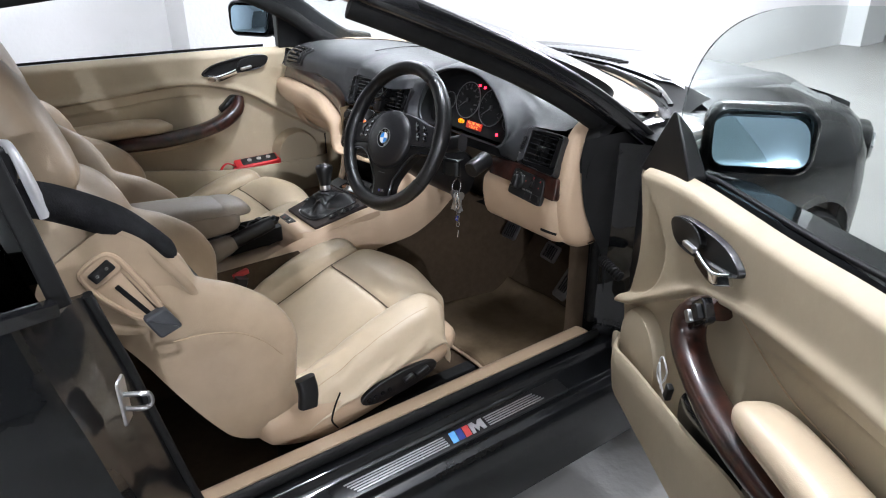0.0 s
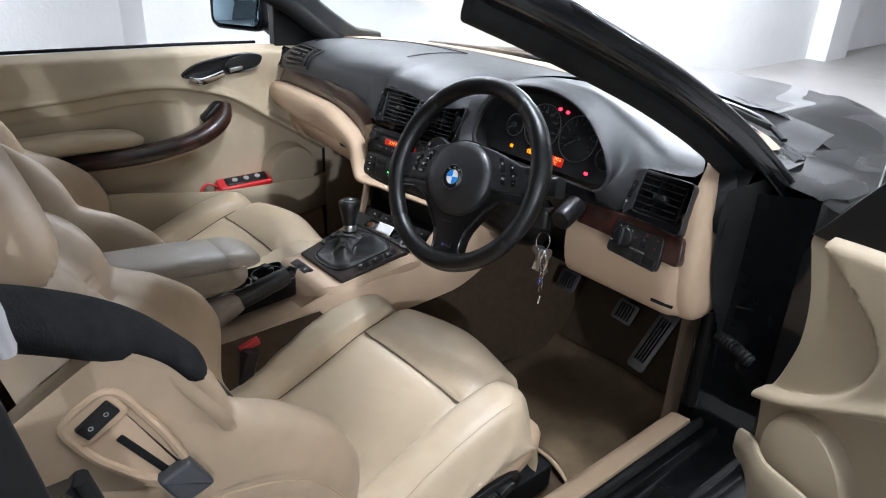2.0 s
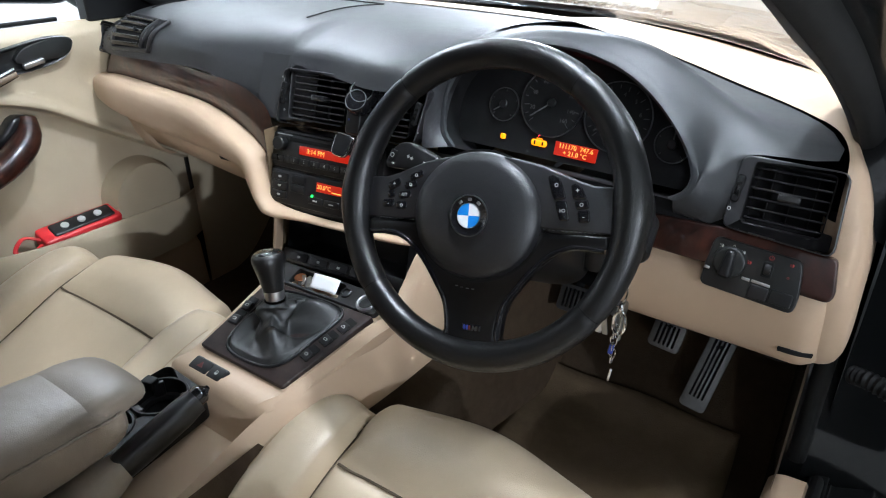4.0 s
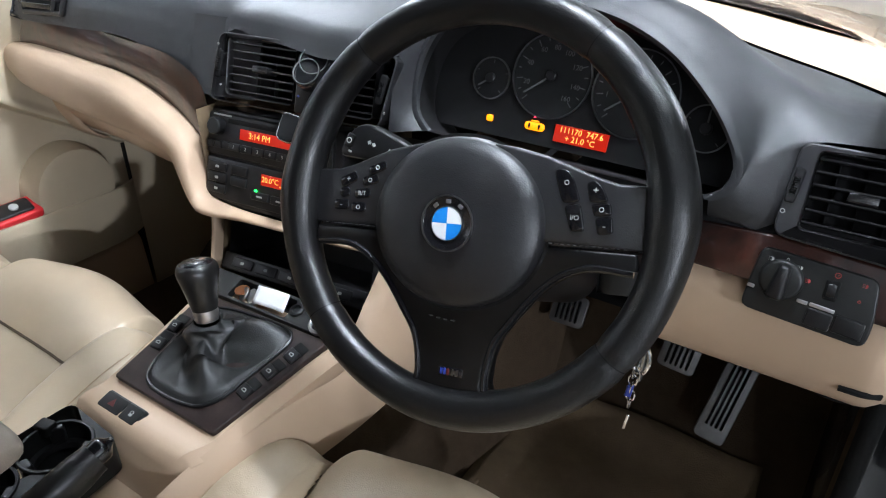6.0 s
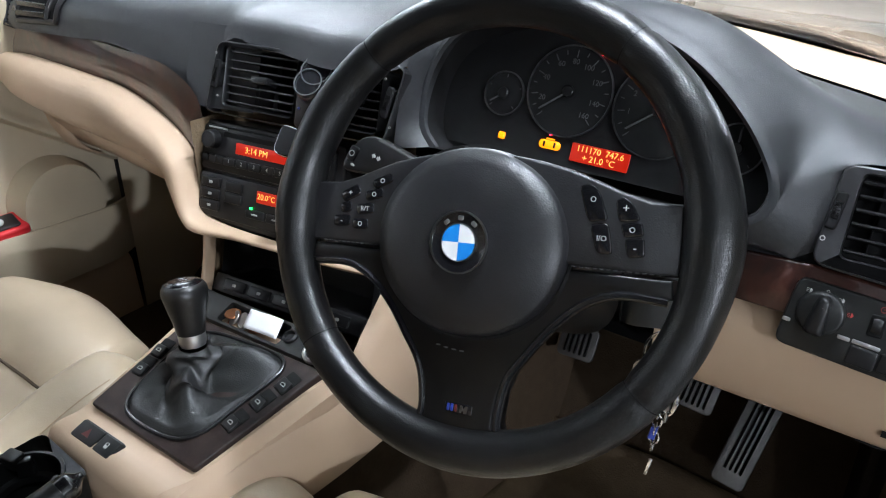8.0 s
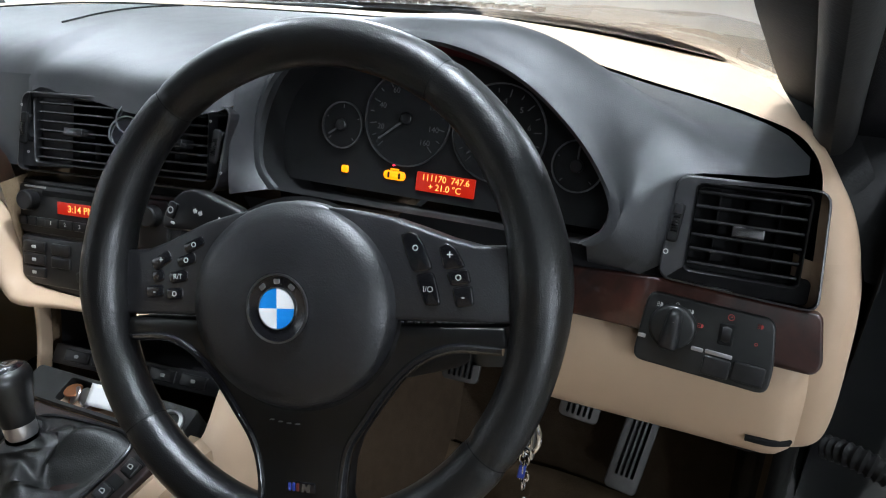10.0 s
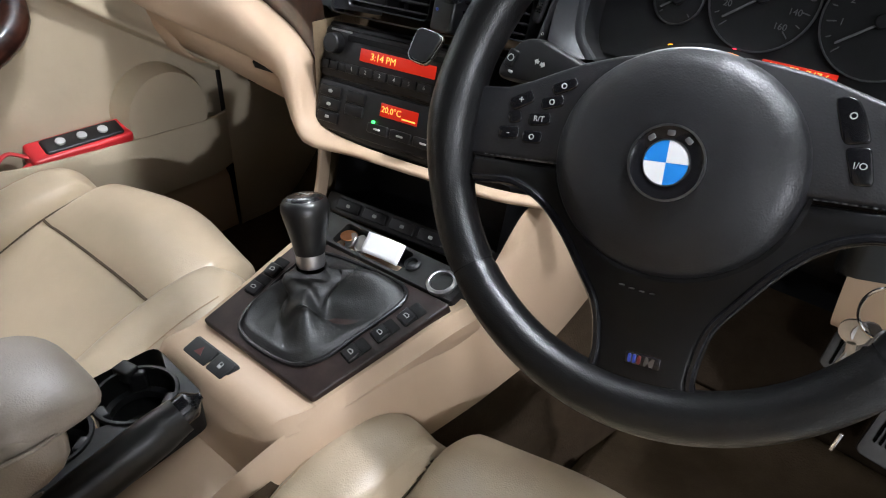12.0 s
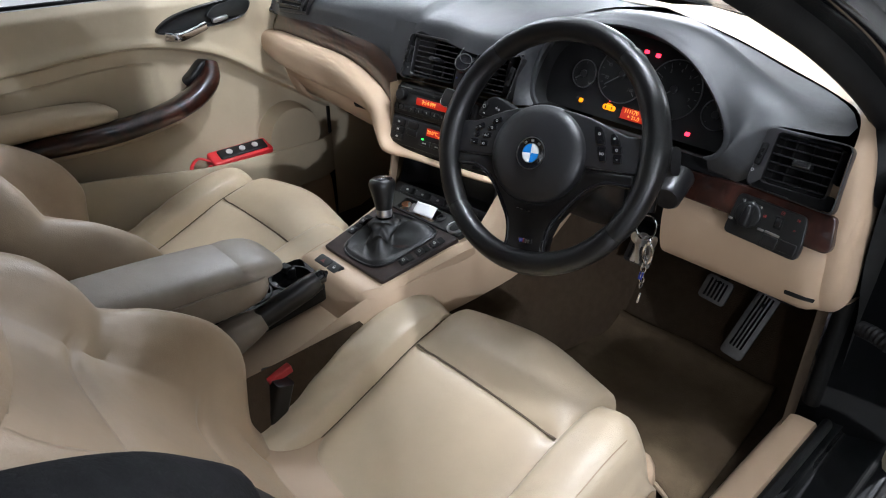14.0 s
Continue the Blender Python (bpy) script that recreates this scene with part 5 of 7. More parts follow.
wheel = thing("steering_wheel", "black leather three-spoke steering wheel with buttons", "steering wheel", WH)
RR, RT = 0.1625, 0.0155


def wpart(name, bm, mat, label="", parent=None, **k):
    return part(name, bm, mat, parent or wheel, label, m=WH, **k)


def rim_rings():
    rings = []
    for i in range(360):
        a = 2 * math.pi * i / 360
        deg = math.degrees(a)
        thick = 1.0
        for c, wdt, k in ((2, 13, 0.20), (178, 13, 0.20), (26, 10, 0.10), (154, 10, 0.10), (270, 20, 0.08)):
            d = min(abs(deg - c), 360 - abs(deg - c))
            thick += k * math.exp(-(d / wdt) ** 2)
        for c in (52, 128, 218, 322):
            d = min(abs(deg - c), 360 - abs(deg - c))
            thick -= 0.07 * math.exp(-(d / 1.6) ** 2)
        ring = []
        for j in range(18):
            b = 2 * math.pi * j / 18
            r = RR + RT * thick * math.cos(b) * (1.0 if math.cos(b) > 0 else 1.05)
            ring.append(Vector((r * math.cos(a), r * math.sin(a), RT * 1.06 * thick * math.sin(b))))
        rings.append(ring)
    return rings + [rings[0]]


rimo = wpart("rim", loft(rim_rings(), True, False), RIM, "black leather rim")
for c in (52, 128, 218, 322):
    a = radians(c)
    tk = 0.956
    wpart("seam", loft([[Vector(((RR + RT * tk * math.cos(b) * (1.0 if math.cos(b) > 0 else 1.05)) * math.cos(a + da), (RR + RT * tk * math.cos(b) * (1.0 if math.cos(b) > 0 else 1.05)) * math.sin(a + da), RT * 1.06 * tk * math.sin(b))) for b in [2 * math.pi * j / 36 for j in range(36)]] for da in (-0.0022, 0.0022)], True, False), DARK, parent=rimo)
# airbag pad: round, domed, drawn down to the lower spoke
PAD = []
for i in range(64):
    a = 2 * math.pi * i / 64
    r = 0.0715 + 0.003 * math.cos(2 * a)
    PAD.append((-0.002 + r * math.cos(a), -0.011 + r * math.sin(a)))


def dome(outline, z0, h, edge):
    rings = [[Vector((x, y, z0)) for x, y in outline]]
    cx = sum(p[0] for p in outline) / len(outline)
    cy = sum(p[1] for p in outline) / len(outline)
    for f, z in ((1.0, 0.0), (0.985, edge), (0.95, edge + 0.35 * (h - edge)), (0.8, edge + 0.68 * (h - edge)), (0.55, edge + 0.9 * (h - edge)), (0.3, edge + 0.98 * (h - edge)), (0.02, h)):
        rings.append([Vector((cx + (x - cx) * f, cy + (y - cy) * f, z0 + 0.012 + z)) for x, y in outline])
    return loft(rings)


HUBSKIN = material("black_pad_skin", (0.012, 0.012, 0.013), 0.40, grain=0.24, grain_size=0.0019, vary=0.1, vary_size=0.05, kind="leather")
pad = wpart("airbag_pad", dome(PAD, -0.012, 0.025, 0.010), HUBSKIN, "grained black airbag cover")
wpart("pad_groove", loft([[Vector(((x + 0.002) * k - 0.002, (y + 0.011) * k - 0.011, 0.004)) for x, y in PAD] for k in (1.0, 1.035)], True, False), DARK, parent=pad)
# emblem: black ring with blue and white quarters
EM = pose(-0.0012, -0.0122, 0.0262) @ Matrix.Scale(0.97, 4)
em = wpart("emblem", lathe([(0.0225, -0.006), (0.0225, 0.0), (0.0215, 0.001), (0.0205, 0.0004), (0.0, 0.0004)], 48, EM), GLOSS, "round emblem with blue and white quarters", pad)
wpart("emblem_ring", ring_bm(0.0228, 0.0012, 0.0018, EM), STEEL, parent=em)
wpart("inner_ring", ring_bm(0.0140, 0.0008, 0.0012, EM), STEEL, parent=em)
for k in range(4):
    pts = [(0, 0)] + [(0.0132 * math.cos(radians(90 * k + 10 * j)), 0.0132 * math.sin(radians(90 * k + 10 * j))) for j in range(10)]
    wpart("quarter", plate(pts, 0, 0.0010, 0, EM), WHITE if k % 2 == 0 else BLUE, parent=em, smooth=False)
for k in (-38, 0, 38):
    wpart("emblem_mark", rbox(0.0046, 0.0034, 0.0004, 0.0006, EM @ pose(0, 0, 0, 0, 0, -k) @ pose(0, 0.0176, 0.0008), 2), SILVER, parent=em)
# recessed disc round the emblem


# spokes
for s in (1, -1):
    wing_out = [(0.026, 0.052), (0.045, 0.0495), (0.068, 0.0445), (0.088, 0.0375), (0.104, 0.0315), (0.122, 0.0265), (0.146, 0.026), (0.150, -0.021), (0.105, -0.0205), (0.06, -0.0195), (0.03, -0.015)]
    if s > 0:
        wing_out = wing_out[::-1]
    spk = wpart("side_spoke", plate([(s * x, y) for x, y in wing_out], -0.02, 0.0075, 0.003, pose(s * 0.07, 0, 0, 0, s * 5, 0) @ pose(-s * 0.07, 0, 0)), HUBSKIN, "black spoke with buttons")
    for k in range(13):
        wpart("stitch", rbox(0.0028, 0.0007, 0.0007, 0.0003, pose(s * (0.076 + 0.0046 * k), -0.0205, 0.0062 - 0.0004 * k), 2), GREYTHREAD, parent=spk)
TEE = [(0.140, -0.023), (0.142, -0.036), (0.108, -0.035), (0.086, -0.043), (0.066, -0.061), (0.047, -0.085), (0.036, -0.101), (0.030, -0.118), (0.028, -0.140), (0.035, -0.158)]
tee = [(x, y) for x, y in TEE] + [(-x, y) for x, y in TEE[::-1]]
low = wpart("lower_spoke", plate(tee[::-1], -0.022, 0.0035, 0.003), SPOKEBLACK, "black lower spoke")
for s in (1, -1):
    wpart("spoke_edge", sweep([(s * 0.138, -0.037, -0.001), (s * 0.106, -0.0365, 0.001), (s * 0.084, -0.0455, 0.001), (s * 0.064, -0.064, 0.001), (s * 0.046, -0.088, 0.001), (s * 0.036, -0.103, 0.001), (s * 0.0315, -0.119, 0.0), (s * 0.030, -0.140, 0.000), (s * 0.037, -0.156, -0.002)], oval(0.0035, 0.005, 10), 50, up=(0, 0, 1)), GLOSS, parent=low)
for k in range(4):
    wpart("stitch", rbox(0.0034, 0.0009, 0.0009, 0.0003, pose(-0.020 + 0.0065 * k, -0.0885 - 0.0005 * (9 - (k - 3) ** 2) * 0.4, 0.0042), 2), GREYTHREAD, parent=low)
bd = wpart("wheel_badge", rbox(0.022, 0.0075, 0.0010, 0.001, pose(0.001, -0.132, 0.0036)), GLOSS, "small badge with blue and red bars", low)
for k, mm in enumerate((NAVY, NAVY, DIMRED)):
    wpart("colour_bar", rbox(0.0022, 0.0055, 0.0006, 0.0004, pose(-0.0070 + 0.0030 * k, -0.132, 0.0043), 2), mm, parent=bd)


wpart("badge_mark", plate([(0.002, -0.1348), (0.0035, -0.1348), (0.0045, -0.1325), (0.0058, -0.1348), (0.0078, -0.1348), (0.0085, -0.1295), (0.0068, -0.1295), (0.0052, -0.1318), (0.0040, -0.1295), (0.0028, -0.1295)], 0.0040, 0.0046), DIALRING, parent=bd, smooth=False)


# buttons
def wbutton(pts, sym=None, size=0.006):
    cx = sum(p[0] for p in pts) / len(pts)
    cy = sum(p[1] for p in pts) / len(pts)
    z = 0.0072 - 0.0875 * (abs(cx) - 0.07) - 0.0025
    b = wpart("button", plate(pts, z, z + 0.0042, 0.0012), GLOSS, "black button")
    if sym and sym.strip():
        o = lettering(sym, size, PRINT, WH @ pose(cx, cy, z + 0.0045), b, "legend", 0.0001)
    elif sym:
        wpart("symbol", ring_bm(0.0019, 0.0006, 0.0003, pose(cx, cy, z + 0.0042), 14), PRINT, parent=b)
    return b


def shifted(o, x, y, turn=0.0):
    c, s = math.cos(radians(turn)), math.sin(radians(turn))
    return [(x + a * c - b * s, y + a * s + b * c) for a, b in o]


for x, y, w, h, sym, t in ((-0.0790, 0.0288, 0.0180, 0.0075, " ", 22), (-0.1090, 0.0180, 0.0180, 0.0090, "+", 26), (-0.0860, 0.0181, 0.0165, 0.0080, " ", 14), (-0.1125, 0.0068, 0.0105, 0.0085, "", 14), (-0.0935, 0.0065, 0.0165, 0.0085, "R/T", 8), (-0.1155, -0.0040, 0.0160, 0.0090, "-", 4), (-0.0970, -0.0055, 0.0150, 0.0085, " ", 2)):
    wbutton(shifted(rrect(w, h, 0.0028, 4), x, y, t), sym or None, 0.0052 if len(sym) > 1 else 0.007)
for pts, sym in (([(0.0828, 0.0096), (0.0962, 0.0120), (0.0905, 0.0270), (0.0862, 0.0337), (0.0806, 0.0357), (0.0745, 0.0335)], " "),
                 ([(0.0905, -0.0107), (0.1012, -0.0100), (0.0965, 0.0106), (0.0837, 0.0085)], "I/O"),
                 ([(0.1026, 0.0113), (0.1168, 0.0133), (0.1110, 0.0240), (0.1047, 0.0284), (0.0992, 0.0255)], "+"),
                 ([(0.1067, 0.0014), (0.1200, 0.0036), (0.1178, 0.0125), (0.1036, 0.0104)], " "),
                 ([(0.1103, -0.0118), (0.1217, -0.0100), (0.1202, 0.0026), (0.1070, 0.0006)], "-")):
    pts = [(x + 0.0, y) for x, y in pts]
    soft_edge = []
    for k in range(len(pts)):
        a, b, c = Vector(pts[k - 1]), Vector(pts[k]), Vector(pts[(k + 1) % len(pts)])
        for f in lin(0, 1, 4):
            q1, q2 = b.lerp(a, 0.22), b.lerp(c, 0.22)
            q = q1.lerp(b, f).lerp(b.lerp(q2, f), f)
            soft_edge.append((q.x, q.y))
    wbutton(soft_edge, sym, 0.0052 if len(sym) > 1 else 0.008)
# column shroud and stalks
column = thing("steering_column", "black steering column shroud with two stalks and ignition lock", "steering column", pose(0.35, 0.15, 0.85))
SH = []
for zz, hw, top, bot in ((-0.035, 0.052, 0.045, -0.055), (-0.07, 0.056, 0.05, -0.07), (-0.14, 0.058, 0.045, -0.085), (-0.24, 0.055, 0.01, -0.095)):
    SH.append([WH @ Vector((hw * math.copysign(abs(math.cos(a)) ** 0.7, math.cos(a)), (top + bot) / 2 + (top - bot) / 2 * math.copysign(abs(math.sin(a)) ** 0.7, math.sin(a)), zz)) for a in [2 * math.pi * i / 28 for i in range(28)]])
part("shroud", loft(SH), PLASTIC, column)
PADDLE = rounded([(-0.172, 0.0430), (-0.130, 0.0390), (-0.085, 0.0250), (-0.050, 0.0150), (-0.050, 0.0340), (-0.088, 0.0480), (-0.104, 0.0600), (-0.140, 0.0760), (-0.156, 0.0740), (-0.170, 0.0560)], 0.008)
stl = part("indicator_stalk", loft([[WH @ Vector((x, y, -0.066 + z - 0.12 * (x + 0.17))) for x, y in (PADDLE if k == 0 else inset(PADDLE, k))] for k, z in ((0.003, -0.018), (0, -0.014), (0, -0.004), (0.0015, -0.001), (0.004, 0.0))]), PLASTIC, column, "black indicator stalk with a broad paddle")
for x, y, kd in ((-0.1605, 0.0585, 0), (-0.1370, 0.0560, 1), (-0.1170, 0.0500, 2), (-0.1600, 0.0480, 2)):
    sm_ = WH @ pose(x, y, -0.0657 - 0.12 * (x + 0.17), 0, 0, -24)
    if kd == 0:
        bt = part("stalk_button", rbox(0.009, 0.014, 0.003, 0.002, sm_), PLASTIC, stl)
        part("symbol", ring_bm(0.0030, 0.0008, 0.0003, sm_ @ pose(0, 0, 0.0016), 10), PRINT, bt)
    elif kd == 1:
        for sx in (-1, 1):
            part("symbol", plate([(sx * 0.0008, -0.0012), (sx * 0.0026, -0.0012), (sx * 0.0026, -0.0026), (sx * 0.0052, 0.0), (sx * 0.0026, 0.0026), (sx * 0.0026, 0.0012), (sx * 0.0008, 0.0012)], 0, 0.0003, 0, sm_), PRINT, stl, smooth=False)
    else:
        part("symbol", rbox(0.0044, 0.0022, 0.0004, 0.0006, sm_, 2), PRINT, stl)
SR = [WH @ Vector(p) for p in ((0.05, 0.0, -0.085), (0.09, 0.0, -0.08), (0.135, 0.004, -0.07), (0.165, 0.008, -0.064))]
part("wiper_stalk", sweep(SR, rrect(0.036, 0.022, 0.008), 16, up=tuple(WN), scale=lambda f: 0.6 + 0.45 * smooth(0, 0.75, f)), PLASTIC, column, "black wiper stalk")
IGN = pose(0.472, 0.165, 0.822, 90 + 14, 0, 12)
part("ignition_lock", lathe([(0.021, -0.05), (0.020, 0.004), (0.017, 0.008), (0.010, 0.008), (0.0, 0.007)], 28, IGN), PLASTIC, column, "round ignition lock")
# ---------------------------------------------------------------- centre console
console = thing("centre_console", "beige centre console with a dark wood switch plate", "console", pose(0.015, -0.1, 0.3))


def console_ring(y):
    top, l, r = interp(y, [(-0.62, 0.545, -0.075, 0.085), (-0.30, 0.535, -0.082, 0.092), (-0.15, 0.538, -0.084, 0.098), (-0.138, 0.545, -0.084, 0.099), (-0.126, 0.594, -0.084, 0.100), (-0.085, 0.602, -0.082, 0.114), (-0.02, 0.622, -0.080, 0.132), (0.05, 0.644, -0.080, 0.152), (0.085, 0.650, -0.084, 0.160)])
    e = 0.012
    return [Vector((x, y, z)) for x, z in ((l - 0.02, 0.36), (l - 0.014, top - 0.10), (l - 0.006, top - 0.03), (l + 0.002, top - 0.004), (l + e, top), (0, top), (r - 0.022, top), (r - 0.006, top + 0.001), (r + 0.006, top - 0.010), (r + 0.006, top - 0.035), (r - 0.012, top - 0.07), (r - 0.03, 0.36))]


part("console_body", loft([console_ring(y) for y in lin(-0.62, 0.085, 90)], False, False), TRIM, console, "beige console body")
# carpeted tunnel flank, and the beige flank that runs up into the centre stack
part("tunnel_carpet", grid(lambda y, t: Vector((0.118 + 0.075 * t ** 0.7 + 0.05 * smooth(0.1, 0.5, y), y, 0.565 + 0.15 * smooth(0.14, 0.30, y) * (1 - t) - 0.27 * t)), lin(-0.4, 0.78, 40), lin(0, 1, 12)), CARPET, console)


def flank(y, f):
    zt = interp(y, [(-0.40, 0.525), (-0.25, 0.552), (-0.126, 0.590), (0.0, 0.622), (0.085, 0.646), (0.12, 0.690), (0.16, 0.732), (0.25, 0.722), (0.42, 0.70)])
    zb = interp(y, [(-0.40, 0.42), (-0.126, 0.500), (0.10, 0.538), (0.18, 0.552), (0.25, 0.590), (0.31, 0.645), (0.37, 0.690)])
    x0 = interp(y, [(-0.40, 0.088), (-0.25, 0.100), (-0.126, 0.111), (0.0, 0.140), (0.085, 0.158), (0.16, 0.168), (0.25, 0.180), (0.42, 0.21)])
    return Vector((x0 + 0.012 * math.sin(f * 2.6) + 0.012 * f - 0.006 * (1 - smooth(0, 0.12, f)), y, zt + (zb - zt) * f))


part("console_flank", grid(flank, lin(-0.40, 0.37, 76), lin(0, 1, 16)), TRIM, console, "beige flank beside the stack")
part("carpet_edging", sweep([(0.215, 0.02, 0.318), (0.225, 0.12, 0.318), (0.238, 0.25, 0.32)], rrect(0.014, 0.006, 0.002), 14), MAT, console)
CP = frame_of((0.017, -0.081, 0.6075), (1, 0, 0), (0, 1, 0.33))
plate_out = rounded([(-0.082, 0.0), (0.088, 0.0), (0.129, 0.152), (-0.0745, 0.144)], 0.004)
wplate = part("switch_plate", plate(plate_out, -0.01, 0.003, 0.002, CP), SATINWOOD, console, "dark satin wood switch plate")


def cbutton(x, y, turn=0.0):
    m = CP @ pose(x, y, 0.003, 0, 0, turn)
    part("switch_well", loft([[m @ Vector((a, b, z)) for a, b in rrect(0.0175, 0.0265, 0.002)] for z in (0.0006, 0.0006, -0.003)], True, True), DARK, wplate)
    b = part("window_switch", plate(rrect(0.0158, 0.0145, 0.002), -0.002, 0.0040, 0.0012, m @ pose(0, -0.0048, 0, 7, 0, 0)), PLASTIC, wplate, "black window switch")
    part("symbol", plate([(-0.0030, -0.0020), (0.0034, -0.0020), (0.0034, 0.0010), (0.0012, 0.0024), (-0.0030, 0.0010)], 0, 0.0003, 0, m @ pose(0, -0.0048, 0.0041, 7, 0, 0)), PRINT, b, smooth=False)
    part("symbol", plate([(-0.0020, -0.0013), (0.0026, -0.0013), (0.0026, 0.0004), (0.0010, 0.0014), (-0.0020, 0.0004)], 0, 0.0004, 0, m @ pose(0, -0.0048, 0.0041, 7, 0, 0)), DARK, b, smooth=False)


for x, y in ((0.0862, 0.0612), (0.0948, 0.0930), (0.1042, 0.1218), (-0.0655, 0.0630), (-0.0665, 0.0910)):
    cbutton(x, y, -14 if x > 0 else 3)
# gear lever: boot frame, folded boot, collar, knob
gear = thing("gear_lever", "black gear lever with leather boot and shiny knob", "gear lever", pose(0, 0, 0.63))
BO = [(-0.0500, 0.060), (-0.0480, 0.032), (-0.0370, 0.0150), (-0.005, 0.0090), (0.045, 0.0155), (0.065, 0.034), (0.077, 0.080), (0.0870, 0.126), (0.0825, 0.1395), (0.066, 0.1455), (-0.020, 0.1375), (-0.0445, 0.124), (-0.0495, 0.095)]
BOP = curve_points([(x, y, 0) for x, y in BO + BO[:1]], 97)[:-1]
part("boot_frame", sweep([CP @ Vector((p.x, p.y, 0.004)) for p in curve_points([(x, y, 0) for x, y in BO + BO[:1]], 60)], oval(0.0022, 0.0026, 8), 80, up=(0, -0.31, 0.95)), PLASTIC, gear)
KT = Vector((0.004, 0.011, 0.744))  # knob top
KB = Vector((0.014, 0.002, 0.674))
rings = []
for f in lin(0, 1, 44):
    ring = []
    for i, p in enumerate(BOP):
        base = CP @ Vector((p.x * 0.98 + 0.0002, p.y * 0.97 + 0.0025, 0.003))
        a = math.atan2(base.y - KB.y, base.x - KB.x)
        c = KB + Vector((0.0155 * math.cos(a), 0.0155 * math.sin(a), -0.002))
        # flat skirt that sweeps up into a narrow neck
        g = 1 - (1 - f) ** 1.7
        q = base.lerp(c, g)
        q.z = base.z + (c.z - base.z) * (0.10 * smooth(0, 0.06, f) + 0.90 * f ** 1.9)
        d = Vector((math.cos(a), math.sin(a), 0))
        skirt = math.sin(min(1, f / 0.8) * math.pi) ** 0.9 if f < 0.8 else 0.0
        pull = 0.5 + 0.5 * math.cos(4 * (a - 0.75) + 0.8 * f)
        q.z += skirt * (0.016 * pull ** 3 - 0.007 * (0.5 + 0.5 * math.sin(6 * a + 7 * f + 0.7)) ** 2)
        q += d * skirt * (0.005 * math.sin(5 * a + 6 * f) + 0.004 * math.sin(3 * a - 5 * f + 1))
        neck = smooth(0.35, 0.62, f) * (1 - smooth(0.93, 1.0, f))
        fold = 0.0042 * math.sin(3 * a + 8 * f + 0.5) + 0.0030 * math.sin(2 * a - 15 * f) + 0.0016 * math.sin(5 * a + 21 * f)
        q += d * neck * (fold + 0.0055 * (0.5 + 0.5 * math.cos(a + 1.2)))
        q.z -= neck * 0.004 * math.sin(2 * a + 1.0)
        ring.append(q)
    rings.append(ring)
part("boot", loft(rings, True, False), BOOT, gear, "creased black leather boot")
KM = frame_of(KB, (1, 0, 0.2), (KT - KB).cross(Vector((1, 0, 0.2))))
part("collar", lathe([(0.013, -0.002), (0.0145, 0.002), (0.0145, 0.013), (0.0125, 0.015)], 28, KM), SILVER, gear, "silver collar")
kb = part("knob", lathe([(0.0130, 0.010), (0.0150, 0.013), (0.0172, 0.026), (0.0208, 0.042), (0.0236, 0.054), (0.0242, 0.0590), (0.0232, 0.0640), (0.0208, 0.0676), (0.0190, 0.0684), (0.0, 0.0684)], 36, KM), KNOB, gear, "black leather gear knob")
part("shift_pattern", lathe([(0.0196, 0.0), (0.0180, 0.0022), (0.0140, 0.0038), (0.008, 0.0048), (0, 0.0051)], 28, KM @ pose(0, 0, 0.0678)), GLOSS, kb, "glossy shift pattern cap")
for x in (-0.0075, -0.0025, 0.0025, 0.0075):
    part("pattern_line", rbox(0.0011, 0.011, 0.0004, 0.0003, KM @ pose(x, 0, 0.0727 - abs(x) * 0.06), 2), PRINT, kb)
part("pattern_line", rbox(0.016, 0.0011, 0.0004, 0.0003, KM @ pose(0, 0, 0.0729), 2), PRINT, kb)
# coin tray and lighter in front of the lever
TR = CP @ pose(0.012, 0.171, -0.002, 0, 0, 2)
tr = part("coin_tray", loft([[TR @ Vector((x, y, z)) for x, y in o] for o, z in ((rrect(0.225, 0.038, 0.005), -0.03), (rrect(0.225, 0.038, 0.005), 0.0), (rrect(0.223, 0.036, 0.005), 0.0012), (shift_outline(rrect(0.098, 0.029, 0.004), -0.010, 0), 0.0012), (shift_outline(rrect(0.096, 0.027, 0.004), -0.010, 0), -0.03))], True, False), PANELBLACK, console, "black coin tray")
part("tray_floor", plate(shift_outline(rrect(0.097, 0.028, 0.004), -0.010, 0), -0.032, -0.018, 0, TR), DARK, tr)
random.seed(4)
for k in range(14):
    cm = TR @ pose(random.uniform(-0.050, 0.000), random.uniform(-0.006, 0.006), -0.015 + 0.0011 * k, random.uniform(-30, 30), random.uniform(-30, 30), 0)
    c = part("coin", lathe([(0.0095, -0.0009), (0.010, 0), (0.0095, 0.0009), (0, 0.0009)], 20, cm), STEEL if k % 3 else material("copper_coin", (0.45, 0.2, 0.1), 0.35, metal=1.0))
    tagged(c, "small round coin in the console tray", "coin", "coins in the tray")
pap = part("paper_slip", grid(lambda x, y: TR @ Vector((x, y, 0.001 + 0.0022 * math.sin(x * 60) + 0.55 * (y + 0.010))), lin(-0.020, 0.034, 10), lin(-0.010, 0.0105, 6)), WHITE)
tagged(pap, "crumpled white paper slip among the coins", "paper")
sm = pap.modifiers.new("thick", "SOLIDIFY")
sm.thickness = 0.0006
LT = TR @ pose(0.090, -0.004, 0.0012)
part("tray_switch", lathe([(0.009, 0), (0.009, 0.003), (0.006, 0.004), (0.0055, -0.006), (0, -0.006)], 24, TR @ pose(0.0475, 0.001, 0.0012)), PLASTIC, console)
